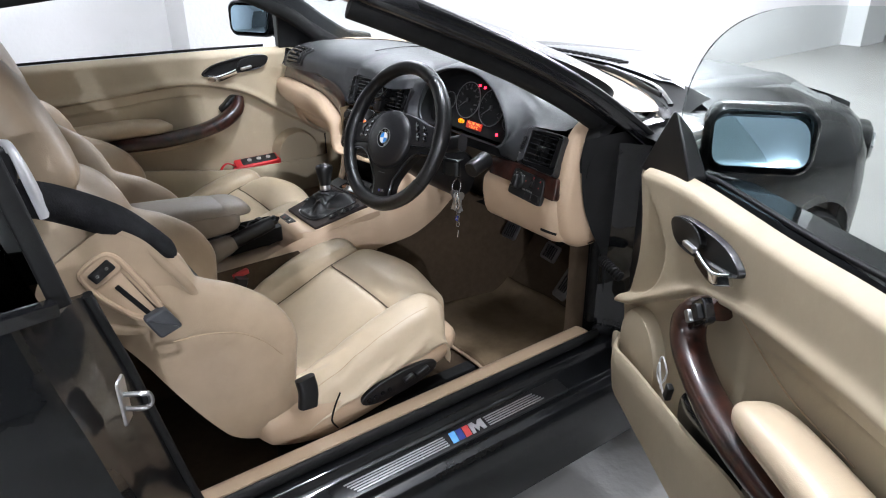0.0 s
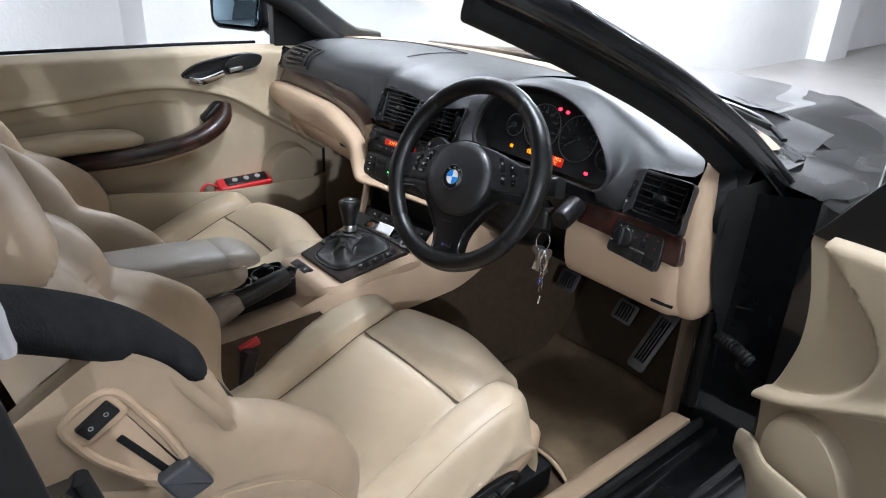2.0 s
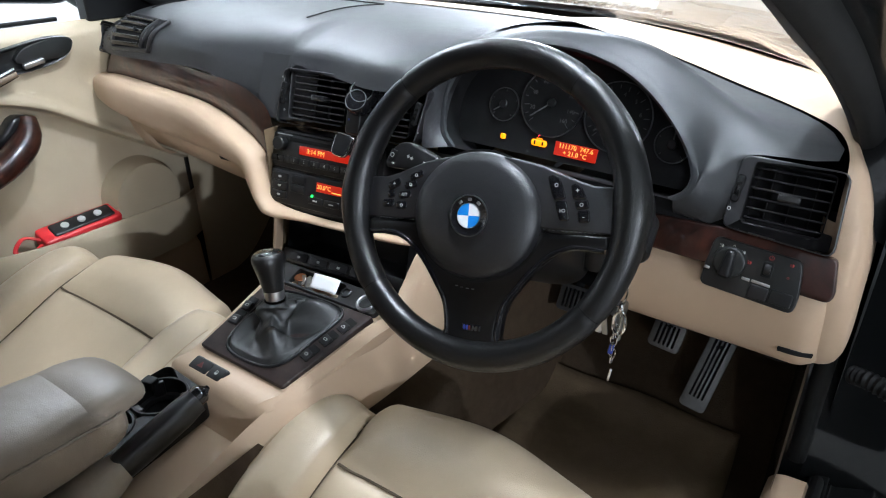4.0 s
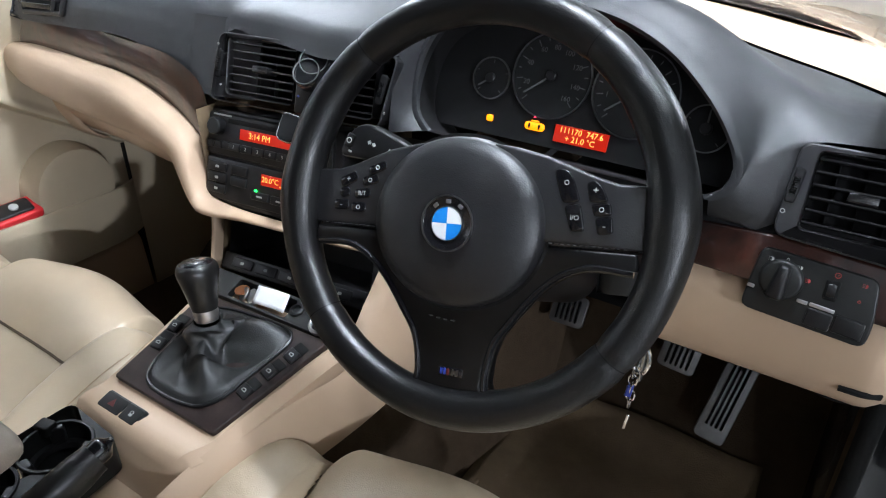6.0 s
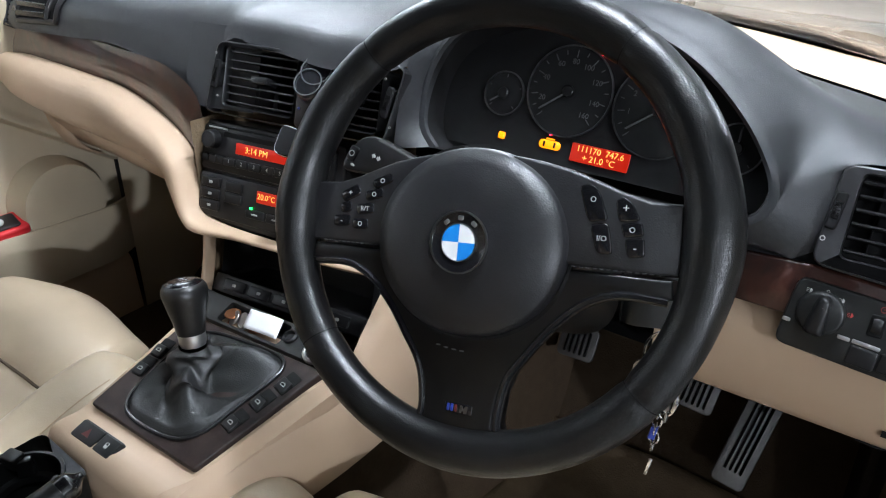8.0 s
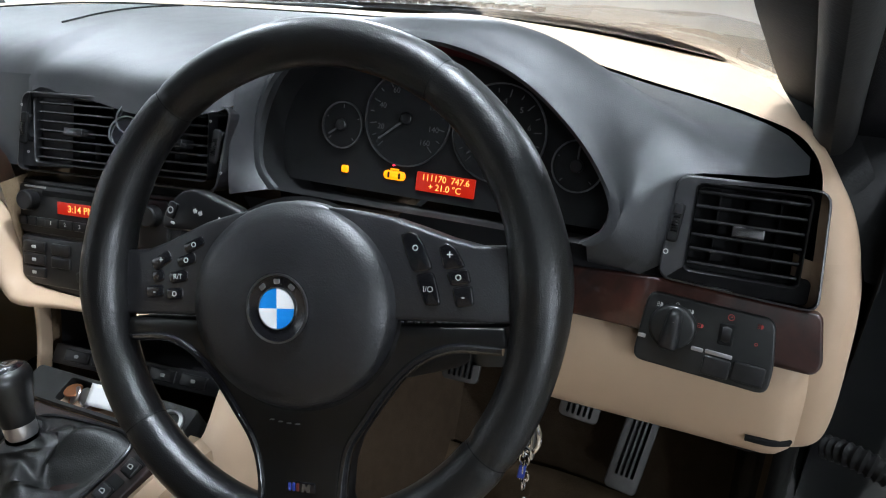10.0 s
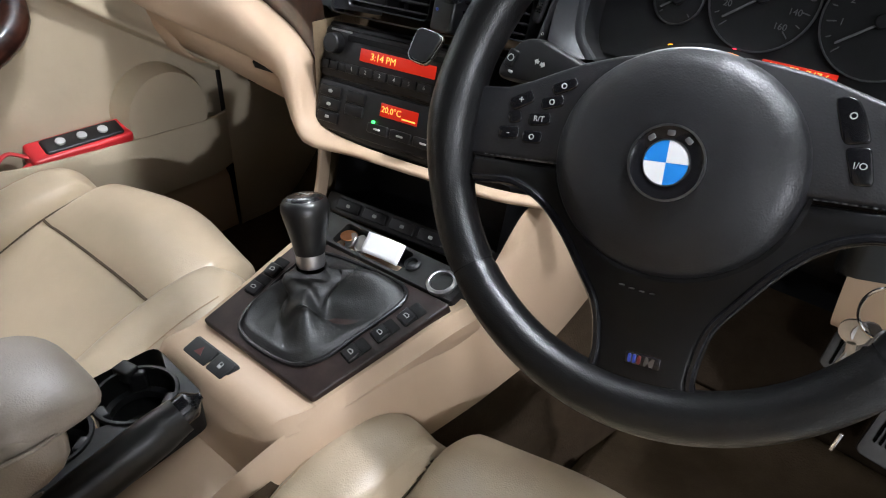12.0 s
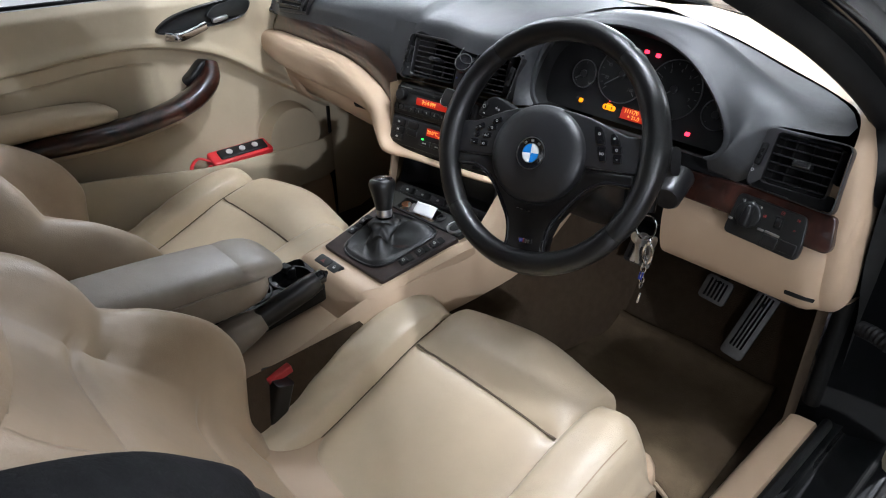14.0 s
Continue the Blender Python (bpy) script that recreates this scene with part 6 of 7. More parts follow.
lt = part("lighter_socket", lathe([(0.016, -0.001), (0.016, 0.003), (0.0135, 0.0045), (0.012, 0.004), (0.0115, -0.02), (0, -0.02)], 28, LT), SILVER, console, "silver-ringed power socket")
part("socket_pin", lathe([(0.004, -0.02), (0.004, -0.004), (0, -0.004)], 12, LT), STEEL, lt)
# hazard and lock switches
HZ = CP @ pose(-0.0345, -0.0262, 0.0022, -4, 0, 0)
part("switch_bezel", plate(rrect(0.068, 0.0235, 0.003), -0.006, 0.0012, 0.001, HZ), PLASTIC, console)
hz = part("hazard_switch", plate(rrect(0.037, 0.0200, 0.0025), 0, 0.0030, 0.0010, HZ @ pose(-0.0140, 0, 0, 3, 0, 0)), PANELBLACK, console, "black hazard switch")
part("triangle", plate([(-0.0055, -0.0045), (0.0055, -0.0045), (0, 0.0050)], 0, 0.0004, 0, HZ @ pose(-0.014, 0, 0.0031, 3, 0, 0)), DIMRED, hz, smooth=False)
lk = part("lock_switch", plate(rrect(0.0255, 0.0200, 0.0025), 0, 0.0030, 0.0010, HZ @ pose(0.0190, 0, 0, 3, 0, 0)), PANELBLACK, console, "black door lock switch")
part("symbol", ring_bm(0.0026, 0.0007, 0.0004, HZ @ pose(0.019, 0.001, 0.0031, 3, 0, 0), 12), PRINT, lk)
part("symbol", rbox(0.0048, 0.0034, 0.0004, 0.0006, HZ @ pose(0.019, -0.0016, 0.0032, 3, 0, 0), 2), PRINT, lk)
# cup holder
cup = part("cup_holder", holed(rounded([(-0.078, -0.36), (0.020, -0.36), (0.034, -0.30), (0.020, -0.138), (-0.074, -0.132)], 0.012), [(-0.026, -0.180, 0.036), (-0.032, -0.258, 0.035)], 0.560, 0.6005), CUPBLACK, console, "black double cup holder")
for cx, cy, rr in ((-0.026, -0.180, 0.036), (-0.032, -0.258, 0.035)):
    part("cup_ring", lathe([(rr + 0.003, 0.6000), (rr + 0.002, 0.6025), (rr - 0.001, 0.6025), (rr - 0.0015, 0.599)], 40, pose(cx, cy, 0)), CUPBLACK, cup)
    part("cup_well", lathe([(rr + 0.0005, 0.6005), (rr - 0.003, 0.575), (rr - 0.006, 0.548), (0, 0.547)], 40, pose(cx, cy, 0)), CUPBLACK, cup)
    part("cup_step", lathe([(rr - 0.003, 0.580), (rr - 0.009, 0.579), (rr - 0.010, 0.572), (rr - 0.0045, 0.570)], 40, pose(cx, cy, 0)), PLASTIC, cup)
    for ang in (35, 150, 265):
        part("cup_catch", rbox(0.011, 0.016, 0.020, 0.003, pose(cx, cy, 0.591, 0, 0, ang) @ pose(rr - 0.004, 0, 0)), PLASTIC, cup, "spring catch")
part("rim_tab", rbox(0.020, 0.016, 0.012, 0.003, pose(-0.062, -0.170, 0.600, 0, 0, 12)), CUPBLACK, cup)
for k in range(5):
    part("mat_rib", ring_bm(0.006 + 0.0048 * k, 0.002, 0.002, pose(-0.032, -0.258, 0.5475)), RUBBER, cup)
# handbrake with its gaiter
brake = thing("handbrake", "black handbrake lever with beige leather gaiter", "handbrake", pose(0.055, -0.3, 0.57))
HB = [(0.043, -0.345, 0.592), (0.052, -0.29, 0.606), (0.058, -0.245, 0.620), (0.062, -0.205, 0.632), (0.064, -0.182, 0.639)]
hbg = part("grip", sweep(HB, oval(0.0150, 0.0180, 20, 2.3), 30, scale=lambda f: (0.85 + 0.22 * smooth(0.0, 0.5, f)) * (1 - 0.12 * smooth(0.85, 1, f))), GRIPBLACK, brake, "black leather grip")
part("release_button", sweep([(0.063, -0.188, 0.640), (0.065, -0.174, 0.645), (0.066, -0.163, 0.648)], oval(0.0125, 0.0125, 16), 14, scale=lambda f: 1 - 0.75 * smooth(0.55, 1, f)), GLOSS, hbg)
part("gaiter", sweep([(0.030, -0.42, 0.560), (0.040, -0.37, 0.580), (0.048, -0.32, 0.596), (0.052, -0.285, 0.606)], oval(0.034, 0.032, 24, 2.2), 40, scale=lambda f: 1.2 - 0.55 * f + 0.05 * math.sin(f * 11) + 0.02 * math.sin(f * 23)), WORNSHADED, brake, "beige leather gaiter")
# folding armrest
AR = []
for y, zt, hgt, w in ((-0.62, 0.74, 0.09, 0.066), (-0.50, 0.735, 0.10, 0.070), (-0.38, 0.722, 0.098, 0.070), (-0.30, 0.712, 0.088, 0.068), (-0.268, 0.700, 0.07, 0.063), (-0.255, 0.680, 0.03, 0.05)):
    AR.append([Vector((-0.005 + a, y, zt - hgt / 2 + b)) for a, b in oval(w, hgt / 2, 24, 3.6)])
arm = thing("armrest", "greyed beige leather folding centre armrest", "armrest", pose(0, -0.45, 0.62))
part("cushion", loft(AR), WORNSHADED, arm, sub=1)
LIP = [[Vector((-0.005 + a, y, zt - hgt / 2 + b)) for a, b in oval(w, hgt / 2, 24, 3.0)] for y, zt, hgt, w in ((-0.33, 0.713, 0.05, 0.066), (-0.275, 0.709, 0.044, 0.064), (-0.244, 0.701, 0.036, 0.058), (-0.228, 0.690, 0.026, 0.048), (-0.222, 0.679, 0.010, 0.03))]
part("front_lip", loft(LIP), WORNSHADED, arm, sub=1)
part("piping", sweep([(0.064, -0.60, 0.700), (0.066, -0.45, 0.697), (0.064, -0.33, 0.688), (0.054, -0.268, 0.680), (0.0, -0.253, 0.678), (-0.055, -0.268, 0.680)], oval(0.0018, 0.0018, 6), 50), WORNSHADED, arm)
part("hinge_bracket", rbox(0.05, 0.09, 0.14, 0.012, pose(-0.005, -0.60, 0.615)), TRIM, arm)


# ---------------------------------------------------------------- seats
def front_v(u):
    """How far forward the cushion reaches at u across."""
    return 0.070 - 0.018 * smooth(0.0, 0.15, abs(u)) - 0.045 * smooth(0.145, 0.175, abs(u)) - 0.03 * smooth(0.2, 0.262, abs(u))


def cushion_z(u, v):
    """Height of the seat cushion at u across and v along, about the seat's middle."""
    z = interp(v, [(-0.40, 0.440), (-0.30, 0.458), (-0.19, 0.500), (-0.10, 0.537), (-0.05, 0.548), (0.0, 0.552), (0.07, 0.552)])
    seam = 0.152 + 0.020 * smooth(-0.06, 0.04, v)
    a = abs(u)
    if a >= seam:
        p = min(1, (a - seam) / (0.264 - seam))
        h = (1 - abs(2 * p - 0.86) ** 2.4) if p < 0.93 else (1 - abs(2 * 0.93 - 0.86) ** 2.4) - (p - 0.93) * 2
        top = (0.050 - 0.014 * smooth(-0.20, -0.05, v)) * (1 - 0.25 * smooth(-0.22, -0.38, v))
        z += top * (0.45 * min(1, p / 0.10) ** 0.5 + 0.55 * h) - 0.001 - 0.03 * smooth(0.8, 1.0, p)
        w = smooth(-0.08, -0.30, v)
        z += w * (0.0016 * math.sin(v * 95 + 9 * u + 3 * math.sin(u * 50)) + 0.0012 * math.sin(u * 140 + 30 * v))
        R, D = 0.055, 0.060
    else:
        e = (seam - a) / 0.014
        z += 0.004 * math.cos(u / 0.155 * math.pi / 2) + 0.011 * (1 - math.exp(-e))
        d = abs(v + 0.095) / 0.009
        z -= 0.010 * math.exp(-d * 1.1) * smooth(0.0, 0.02, seam - a)
        z += 0.014 * smooth(-0.095, -0.045, v) * math.cos(min(1, a / seam) * math.pi / 2) ** 0.5
        R, D = 0.075, 0.055
    f = min(1, max(0, (v - front_v(u) + R) / R))
    z -= D * (1 - math.sqrt(1 - (f * 0.995) ** 2))
    return z


# the backrest by height: half width, bolster depth, thickness
HALF = [(0, 0.235), (0.06, 0.256), (0.16, 0.264), (0.30, 0.252), (0.42, 0.244), (0.50, 0.236), (0.54, 0.20), (0.58, 0.170), (0.62, 0.155)]
BOLSTER = [(0, 0.02), (0.054, 0.032), (0.10, 0.068), (0.14, 0.098), (0.19, 0.108), (0.24, 0.104), (0.304, 0.080), (0.345, 0.056), (0.368, 0.046), (0.385, 0.050), (0.42, 0.060), (0.47, 0.064), (0.52, 0.048), (0.56, 0.024), (0.62, 0.01)]
DEPTH = [(0, 0.09), (0.1, 0.125), (0.40, 0.112), (0.56, 0.07), (0.62, 0.05)]


def seat(ox, oy, side, label):
    """A sports seat; side is +1 where its outer flank looks to +x."""
    t = thing("seat", label, m=pose(ox, oy - 0.15, 0.3), parent=car)
    W = 0.262

    def cush(s, v):
        if abs(s) <= 0.84:
            u = s / 0.84 * W
            return Vector((ox + u, oy + v, cushion_z(u, v)))
        f = (abs(s) - 0.84) / 0.16
        zt = cushion_z(math.copysign(W, s), v)
        zb = interp(v, [(-0.40, 0.40), (-0.33, 0.43), (-0.05, 0.485), (0.05, 0.49)])
        u = math.copysign(W + 0.009 * math.sin(f * math.pi) + 0.002 * math.sin(f * 2.2 * math.pi + v * 60), s)
        return Vector((ox + u, oy + v, zt + (min(zb, zt - 0.01) - zt) * f))

    cols = sorted(set(lin(-1, 1, 110) + [k * 0.84 * (0.152 + d) / W for k in (-1, 1) for d in (-0.006, -0.003, -0.001, 0.001, 0.003, 0.006, 0.010)]))
    fs = sorted(set(lin(0, 1, 80) + [1 - 0.02 * (k / 8) ** 2 for k in range(8)] + [(0.305 + d) / 0.46 for d in (-0.008, -0.004, 0, 0.004, 0.008)]))
    rows = []
    for f in fs:
        row = []
        for s in cols:
            u = math.copysign(min(abs(s) / 0.84, 1) * W, s)
            row.append(cush(s, -0.40 + f * (front_v(u) + 0.40)))
        rows.append(row)
    nose = [[p + Vector((0, 0.003 * math.sin(k * 0.5), -(p.z - 0.44) * k / 6)) for p in rows[-1]] for k in range(1, 7)]
    part("seat_cushion", loft(rows + nose, False, False), LEATHER, t, "beige leather seat cushion", angle=70)
    # stitched lines
    for s in (-1, 1):
        part("stitching", sweep([(ox + s * 0.232, oy + v, cushion_z(s * 0.232, v) + 0.0005) for v in lin(-0.34, -0.055, 10)], oval(0.0009, 0.0006, 6), 40), THREAD, t)
    for s in (-1, 1):
        part("seam", sweep([(ox + s * (0.152 + 0.020 * smooth(-0.06, 0.04, v)), oy + v, cushion_z(s * (0.1515 + 0.020 * smooth(-0.06, 0.04, v)), v) + 0.0022) for v in lin(-0.38, 0.000, 14)], oval(0.0018, 0.0012, 6), 60), SEAM, t)
    part("seam", sweep([(ox + u, oy - 0.095, cushion_z(u, -0.095) + 0.0030) for u in lin(-0.146, 0.146, 15)], oval(0.0022, 0.0014, 6), 50), SEAM, t)
    # base shell with side shield
    sh = []
    for y, zt, zb, w in ((-0.475, 0.485, 0.43, 0.25), (-0.46, 0.500, 0.405, 0.266), (-0.40, 0.500, 0.385, 0.270), (-0.345, 0.478, 0.375, 0.270), (-0.30, 0.470, 0.378, 0.268), (-0.18, 0.489, 0.395, 0.268), (-0.06, 0.512, 0.432, 0.266), (0.0, 0.523, 0.458, 0.258), (0.028, 0.512, 0.470, 0.245)):
        sh.append([Vector((ox + x, oy + y, z)) for x, z in ((-w, zb), (-w - 0.004, (zt + zb) / 2), (-w + 0.006, zt), (0, zt - 0.02), (w - 0.006, zt), (w + 0.004, (zt + zb) / 2), (w, zb), (w - 0.03, zb - 0.01), (-w + 0.03, zb - 0.01))])
    part("base_shield", loft(sh), TRIM, t, "beige plastic seat base", sub=1)
    part("shield_gap", sweep([(ox + side * x, oy + y, z) for x, y, z in ((0.268, -0.300, 0.476), (0.2735, -0.318, 0.450), (0.2735, -0.326, 0.420), (0.268, -0.312, 0.392))], oval(0.0022, 0.0018, 6), 24), DARK, t)
    for s in (-1, 1):
        part("seat_rail", rbox(0.035, 0.52, 0.05, 0.006, pose(ox + s * 0.20, oy - 0.16, 0.325)), DARK, t)
    # seat switches on the outer flank
    SW = frame_of((ox + side * 0.272, oy - 0.158, 0.444), (0, side, 0.12), (0, 0, 1))
    part("switch_panel", plate(oval(0.098, 0.026, 32, 2.2), -0.006, 0.004, 0.003, SW), PLASTIC, t, "black seat switch panel")
    for k, (x, w) in enumerate(((0.055, 0.034), (0.02, 0.026))):
        part("seat_switch", rbox(w, 0.014, 0.012, 0.004, SW @ pose(x, 0.004, 0.008, 0, 0, 12)), PLASTIC, t)
    for k in range(4):
        part("memory_key", lathe([(0.005, 0), (0.005, 0.003), (0, 0.003)], 14, SW @ pose(-0.03 - 0.017 * k, -0.001, 0.004)), GLOSS, t)
    # back: stands on the hip, leans to the rear
    B = pose(ox, oy - 0.375, 0.455, 31, 0, 0)

    def back_ring(w):
        half = interp(w, HALF)
        bol = interp(w, BOLSTER)
        sink = 0.020 * smooth(0.30, 0.52, w)
        th = interp(w, DEPTH)
        seam = 0.5 * half + 0.03
        ring = []
        for k in range(61):
            s = -1 + 2 * k / 60
            if abs(s) < 0.72:
                u = s / 0.72 * half * 0.96
                d = bol * math.exp(-((abs(u) - half * 0.85) / (half * 0.22)) ** 2)
                d -= 0.008 * math.exp(-((abs(u) - seam) / 0.006) ** 2)
                if abs(u) < seam:
                    for wl in (0.20, 0.40):
                        d -= 0.007 * math.exp(-((w - wl) / 0.008) ** 2)
                ring.append((u, d))
            else:
                f = (abs(s) - 0.72) / 0.28
                base_d = bol * math.exp(-((half * 0.96 - half * 0.85) / (half * 0.22)) ** 2)
                u = math.copysign(half * 0.96 + 0.022 * math.sin(min(1, f * 1.6) * math.pi / 2) - 0.02 * f * f, s)
                hip = smooth(0.02, 0.10, w) * (1 - smooth(0.28, 0.34, w)) * (1 - smooth(0.5, 0.8, f))
                u += math.copysign(hip * (0.0022 * math.sin(70 * w + 9 * f) + 0.0016 * math.sin(38 * w - 16 * f + 1)), s)
                ring.append((u, base_d + (-th - base_d) * f))
        return [B @ Vector((u, d - sink, w)) for u, d in ring]

    bk = part("backrest", loft([back_ring(w) for w in lin(0, 0.62, 110)]), SHADEDLEATHER, t, "beige leather backrest", angle=60)
    # upper back and head restraint
    hr = []
    for w, hw, d0, d1 in ((0.58, 0.19, 0.035, -0.07), (0.63, 0.165, 0.05, -0.065), (0.68, 0.145, 0.062, -0.05), (0.74, 0.138, 0.072, -0.035), (0.80, 0.128, 0.066, -0.025), (0.84, 0.105, 0.05, -0.01), (0.855, 0.07, 0.03, 0.0)):
        hr.append([B @ Vector((a, (d0 + d1) / 2 + b, w)) for a, b in oval(hw, (d0 - d1) / 2, 32, 3.0)])
    # The head restraint's shade comes from the darker leather colour too.
    part("head_restraint", loft(hr), SHADEDLEATHER, t, "beige leather head restraint", sub=1)
    # side shell with its switches and release lever
    FP = frame_of(B @ Vector((side * 0.2475, -0.049, 0.452)), B.to_3x3() @ Vector((0, 0.02, -1)), B.to_3x3() @ Vector((0, 1, 0.02)))
    mir = 1
    if (FP.to_3x3() @ Vector((0, 0, 1))).x * side < 0:
        FP, mir = FP @ pose(0, 0, 0, 180, 0, 0), -1

    def flank_outline(pts, r):
        pts = [(x, mir * y) for x, y in pts]
        return rounded(pts if mir > 0 else pts[::-1], r, 6)

    PADO = flank_outline([(-0.094, 0.046), (-0.050, 0.062), (0.060, 0.064), (0.098, 0.056), (0.104, 0.034), (0.082, -0.012), (0.030, -0.050), (-0.080, -0.084), (-0.100, -0.060)], 0.020)
    part("flank_pad", loft([[FP @ Vector((x, y, z - 0.022 * smooth(0.05, 0.13, x) + 0.004 * smooth(0.02, -0.09, x))) for x, y in (inset(PADO, d) if d else PADO)] for d, z in ((0, -0.04), (0, 0.000), (0.0012, 0.0036), (0.0042, 0.0064), (0.009, 0.0076), (0.016, 0.0078))]), SHADEDLEATHER, t, "beige leather pad on the backrest flank")
    SS = FP @ pose(0, 0, 0.006) @ Matrix.Scale(0.82, 4)
    DROP = flank_outline([(-0.106, -0.020), (-0.096, -0.040), (-0.030, -0.046), (0.045, -0.034), (0.104, -0.004), (0.112, 0.018), (0.020, 0.036), (-0.075, 0.044), (-0.102, 0.030)], 0.022)
    part("switch_pod", loft([[SS @ Vector((x, y, z)) for x, y in (inset(DROP, d) if d else DROP)] for d, z in ((0, -0.03), (0, 0.004), (0.0022, 0.0095), (0.006, 0.0110), (0.010, 0.0095), (0.0125, 0.004))]), TRIM, t, "beige plastic backrest switch pod")
    part("pod_head", plate(rounded([(-0.098, -0.034), (-0.052, -0.036), (-0.046, 0.030), (-0.094, 0.034)], 0.014, 6), -0.01, 0.0095, 0.003, SS), TRIM, t)
    rocker = part("fore_aft_switch", rbox(0.024, 0.047, 0.008, 0.003, SS @ pose(-0.072, 0.0, 0.010)), PLASTIC, t, "black backrest switch")
    for k in (-1, 1):
        part("symbol", ring_bm(0.0030, 0.0008, 0.0004, SS @ pose(-0.072, 0.011 * k, 0.0142), 12), PRINT, rocker)
    part("lever_slot", rbox(0.096, 0.010, 0.004, 0.003, SS @ pose(0.020, -0.004, 0.0045)), DARK, t)
    part("release_lever", plate(rounded([(-0.030, -0.022), (0.030, -0.028), (0.042, 0.020), (-0.018, 0.024)], 0.008), 0, 0.018, 0.006, SS @ pose(0.086, 0.002, 0.005)), material("grey_plastic", (0.055, 0.058, 0.064), 0.32, vary=0.05, vary_size=0.05), t, "dark grey release lever")
    part("flank_seam", sweep([B @ Vector((side * x, d, w)) for x, d, w in ((0.266, -0.060, 0.335), (0.271, -0.020, 0.310), (0.276, 0.025, 0.262), (0.277, 0.045, 0.21), (0.276, 0.05, 0.16))], oval(0.0016, 0.0012, 6), 24), THREAD, t)
    # belt outlet at the shoulder
    gx = ox + side * 0.272
    part("belt_guide", sweep([(gx - side * 0.03, oy - 0.775, 1.070), (gx, oy - 0.755, 1.072), (gx + side * 0.014, oy - 0.748, 1.045), (gx + side * 0.016, oy - 0.738, 0.985)], rrect(0.036, 0.012, 0.005), 20, up=(0.2, 1, 0)), GUIDE, t, "satin silver belt guide")
    part("guide_housing", rbox(0.05, 0.04, 0.15, 0.012, pose(gx - side * 0.022, oy - 0.78, 1.01, -8, 0, 0)), PLASTIC, t)
    # belt stalk on the inner side
    return t


seat(0.358, 0.0, 1, "beige leather sports seat for the driver, leaning back")
seat(-0.36, 0.03, -1, "beige leather sports seat for the passenger")

# seat belt in its padded sleeve
belt = thing("seat_belt", "black seat belt in a thick padded sleeve", "seat belt", pose(0.55, -0.65, 0.9))
part("sleeve", sweep([(0.628, -0.775, 1.016), (0.610, -0.718, 0.986), (0.583, -0.640, 0.928), (0.566, -0.592, 0.874), (0.552, -0.556, 0.827)], oval(0.033, 0.021, 20, 2.4), 36, up=(0.3, 0.6, 0.6), scale=lambda f: (0.92 + 0.12 * math.sin(f * 3)) * (1 - 0.65 * smooth(0.90, 1, f) ** 2)), material("black_fleece", (0.012, 0.012, 0.013), 0.95, spec=0.15, grain=0.8, grain_size=0.003, vary=0.3, vary_size=0.03), belt, "black fleece sleeve")
part("webbing", sweep([(0.553, -0.562, 0.845), (0.54, -0.52, 0.77), (0.535, -0.48, 0.69), (0.53, -0.45, 0.62)], rrect(0.046, 0.0022, 0.0008), 20, up=(0.2, 1, 0.4)), RUBBER, belt)
part("anchor_cover", sweep([(0.632, -0.376, 0.548), (0.638, -0.374, 0.52), (0.638, -0.378, 0.485)], rrect(0.022, 0.040, 0.009), 10, up=(0, 1, 0)), PLASTIC, belt, "black belt anchor cover")
# buckle beside the tunnel
buck = thing("belt_buckle", "black belt buckle with a red release button", "buckle", pose(0.095, -0.3, 0.45))
part("body", sweep([(0.122, -0.345, 0.44), (0.125, -0.325, 0.50), (0.127, -0.310, 0.548)], rrect(0.030, 0.058, 0.007), 10, up=(1, 0, 0)), PLASTIC, buck)
part("release_button", rbox(0.014, 0.042, 0.012, 0.003, pose(0.128, -0.307, 0.551, 12, 0, 0)), REDBTN, buck, "red release button")


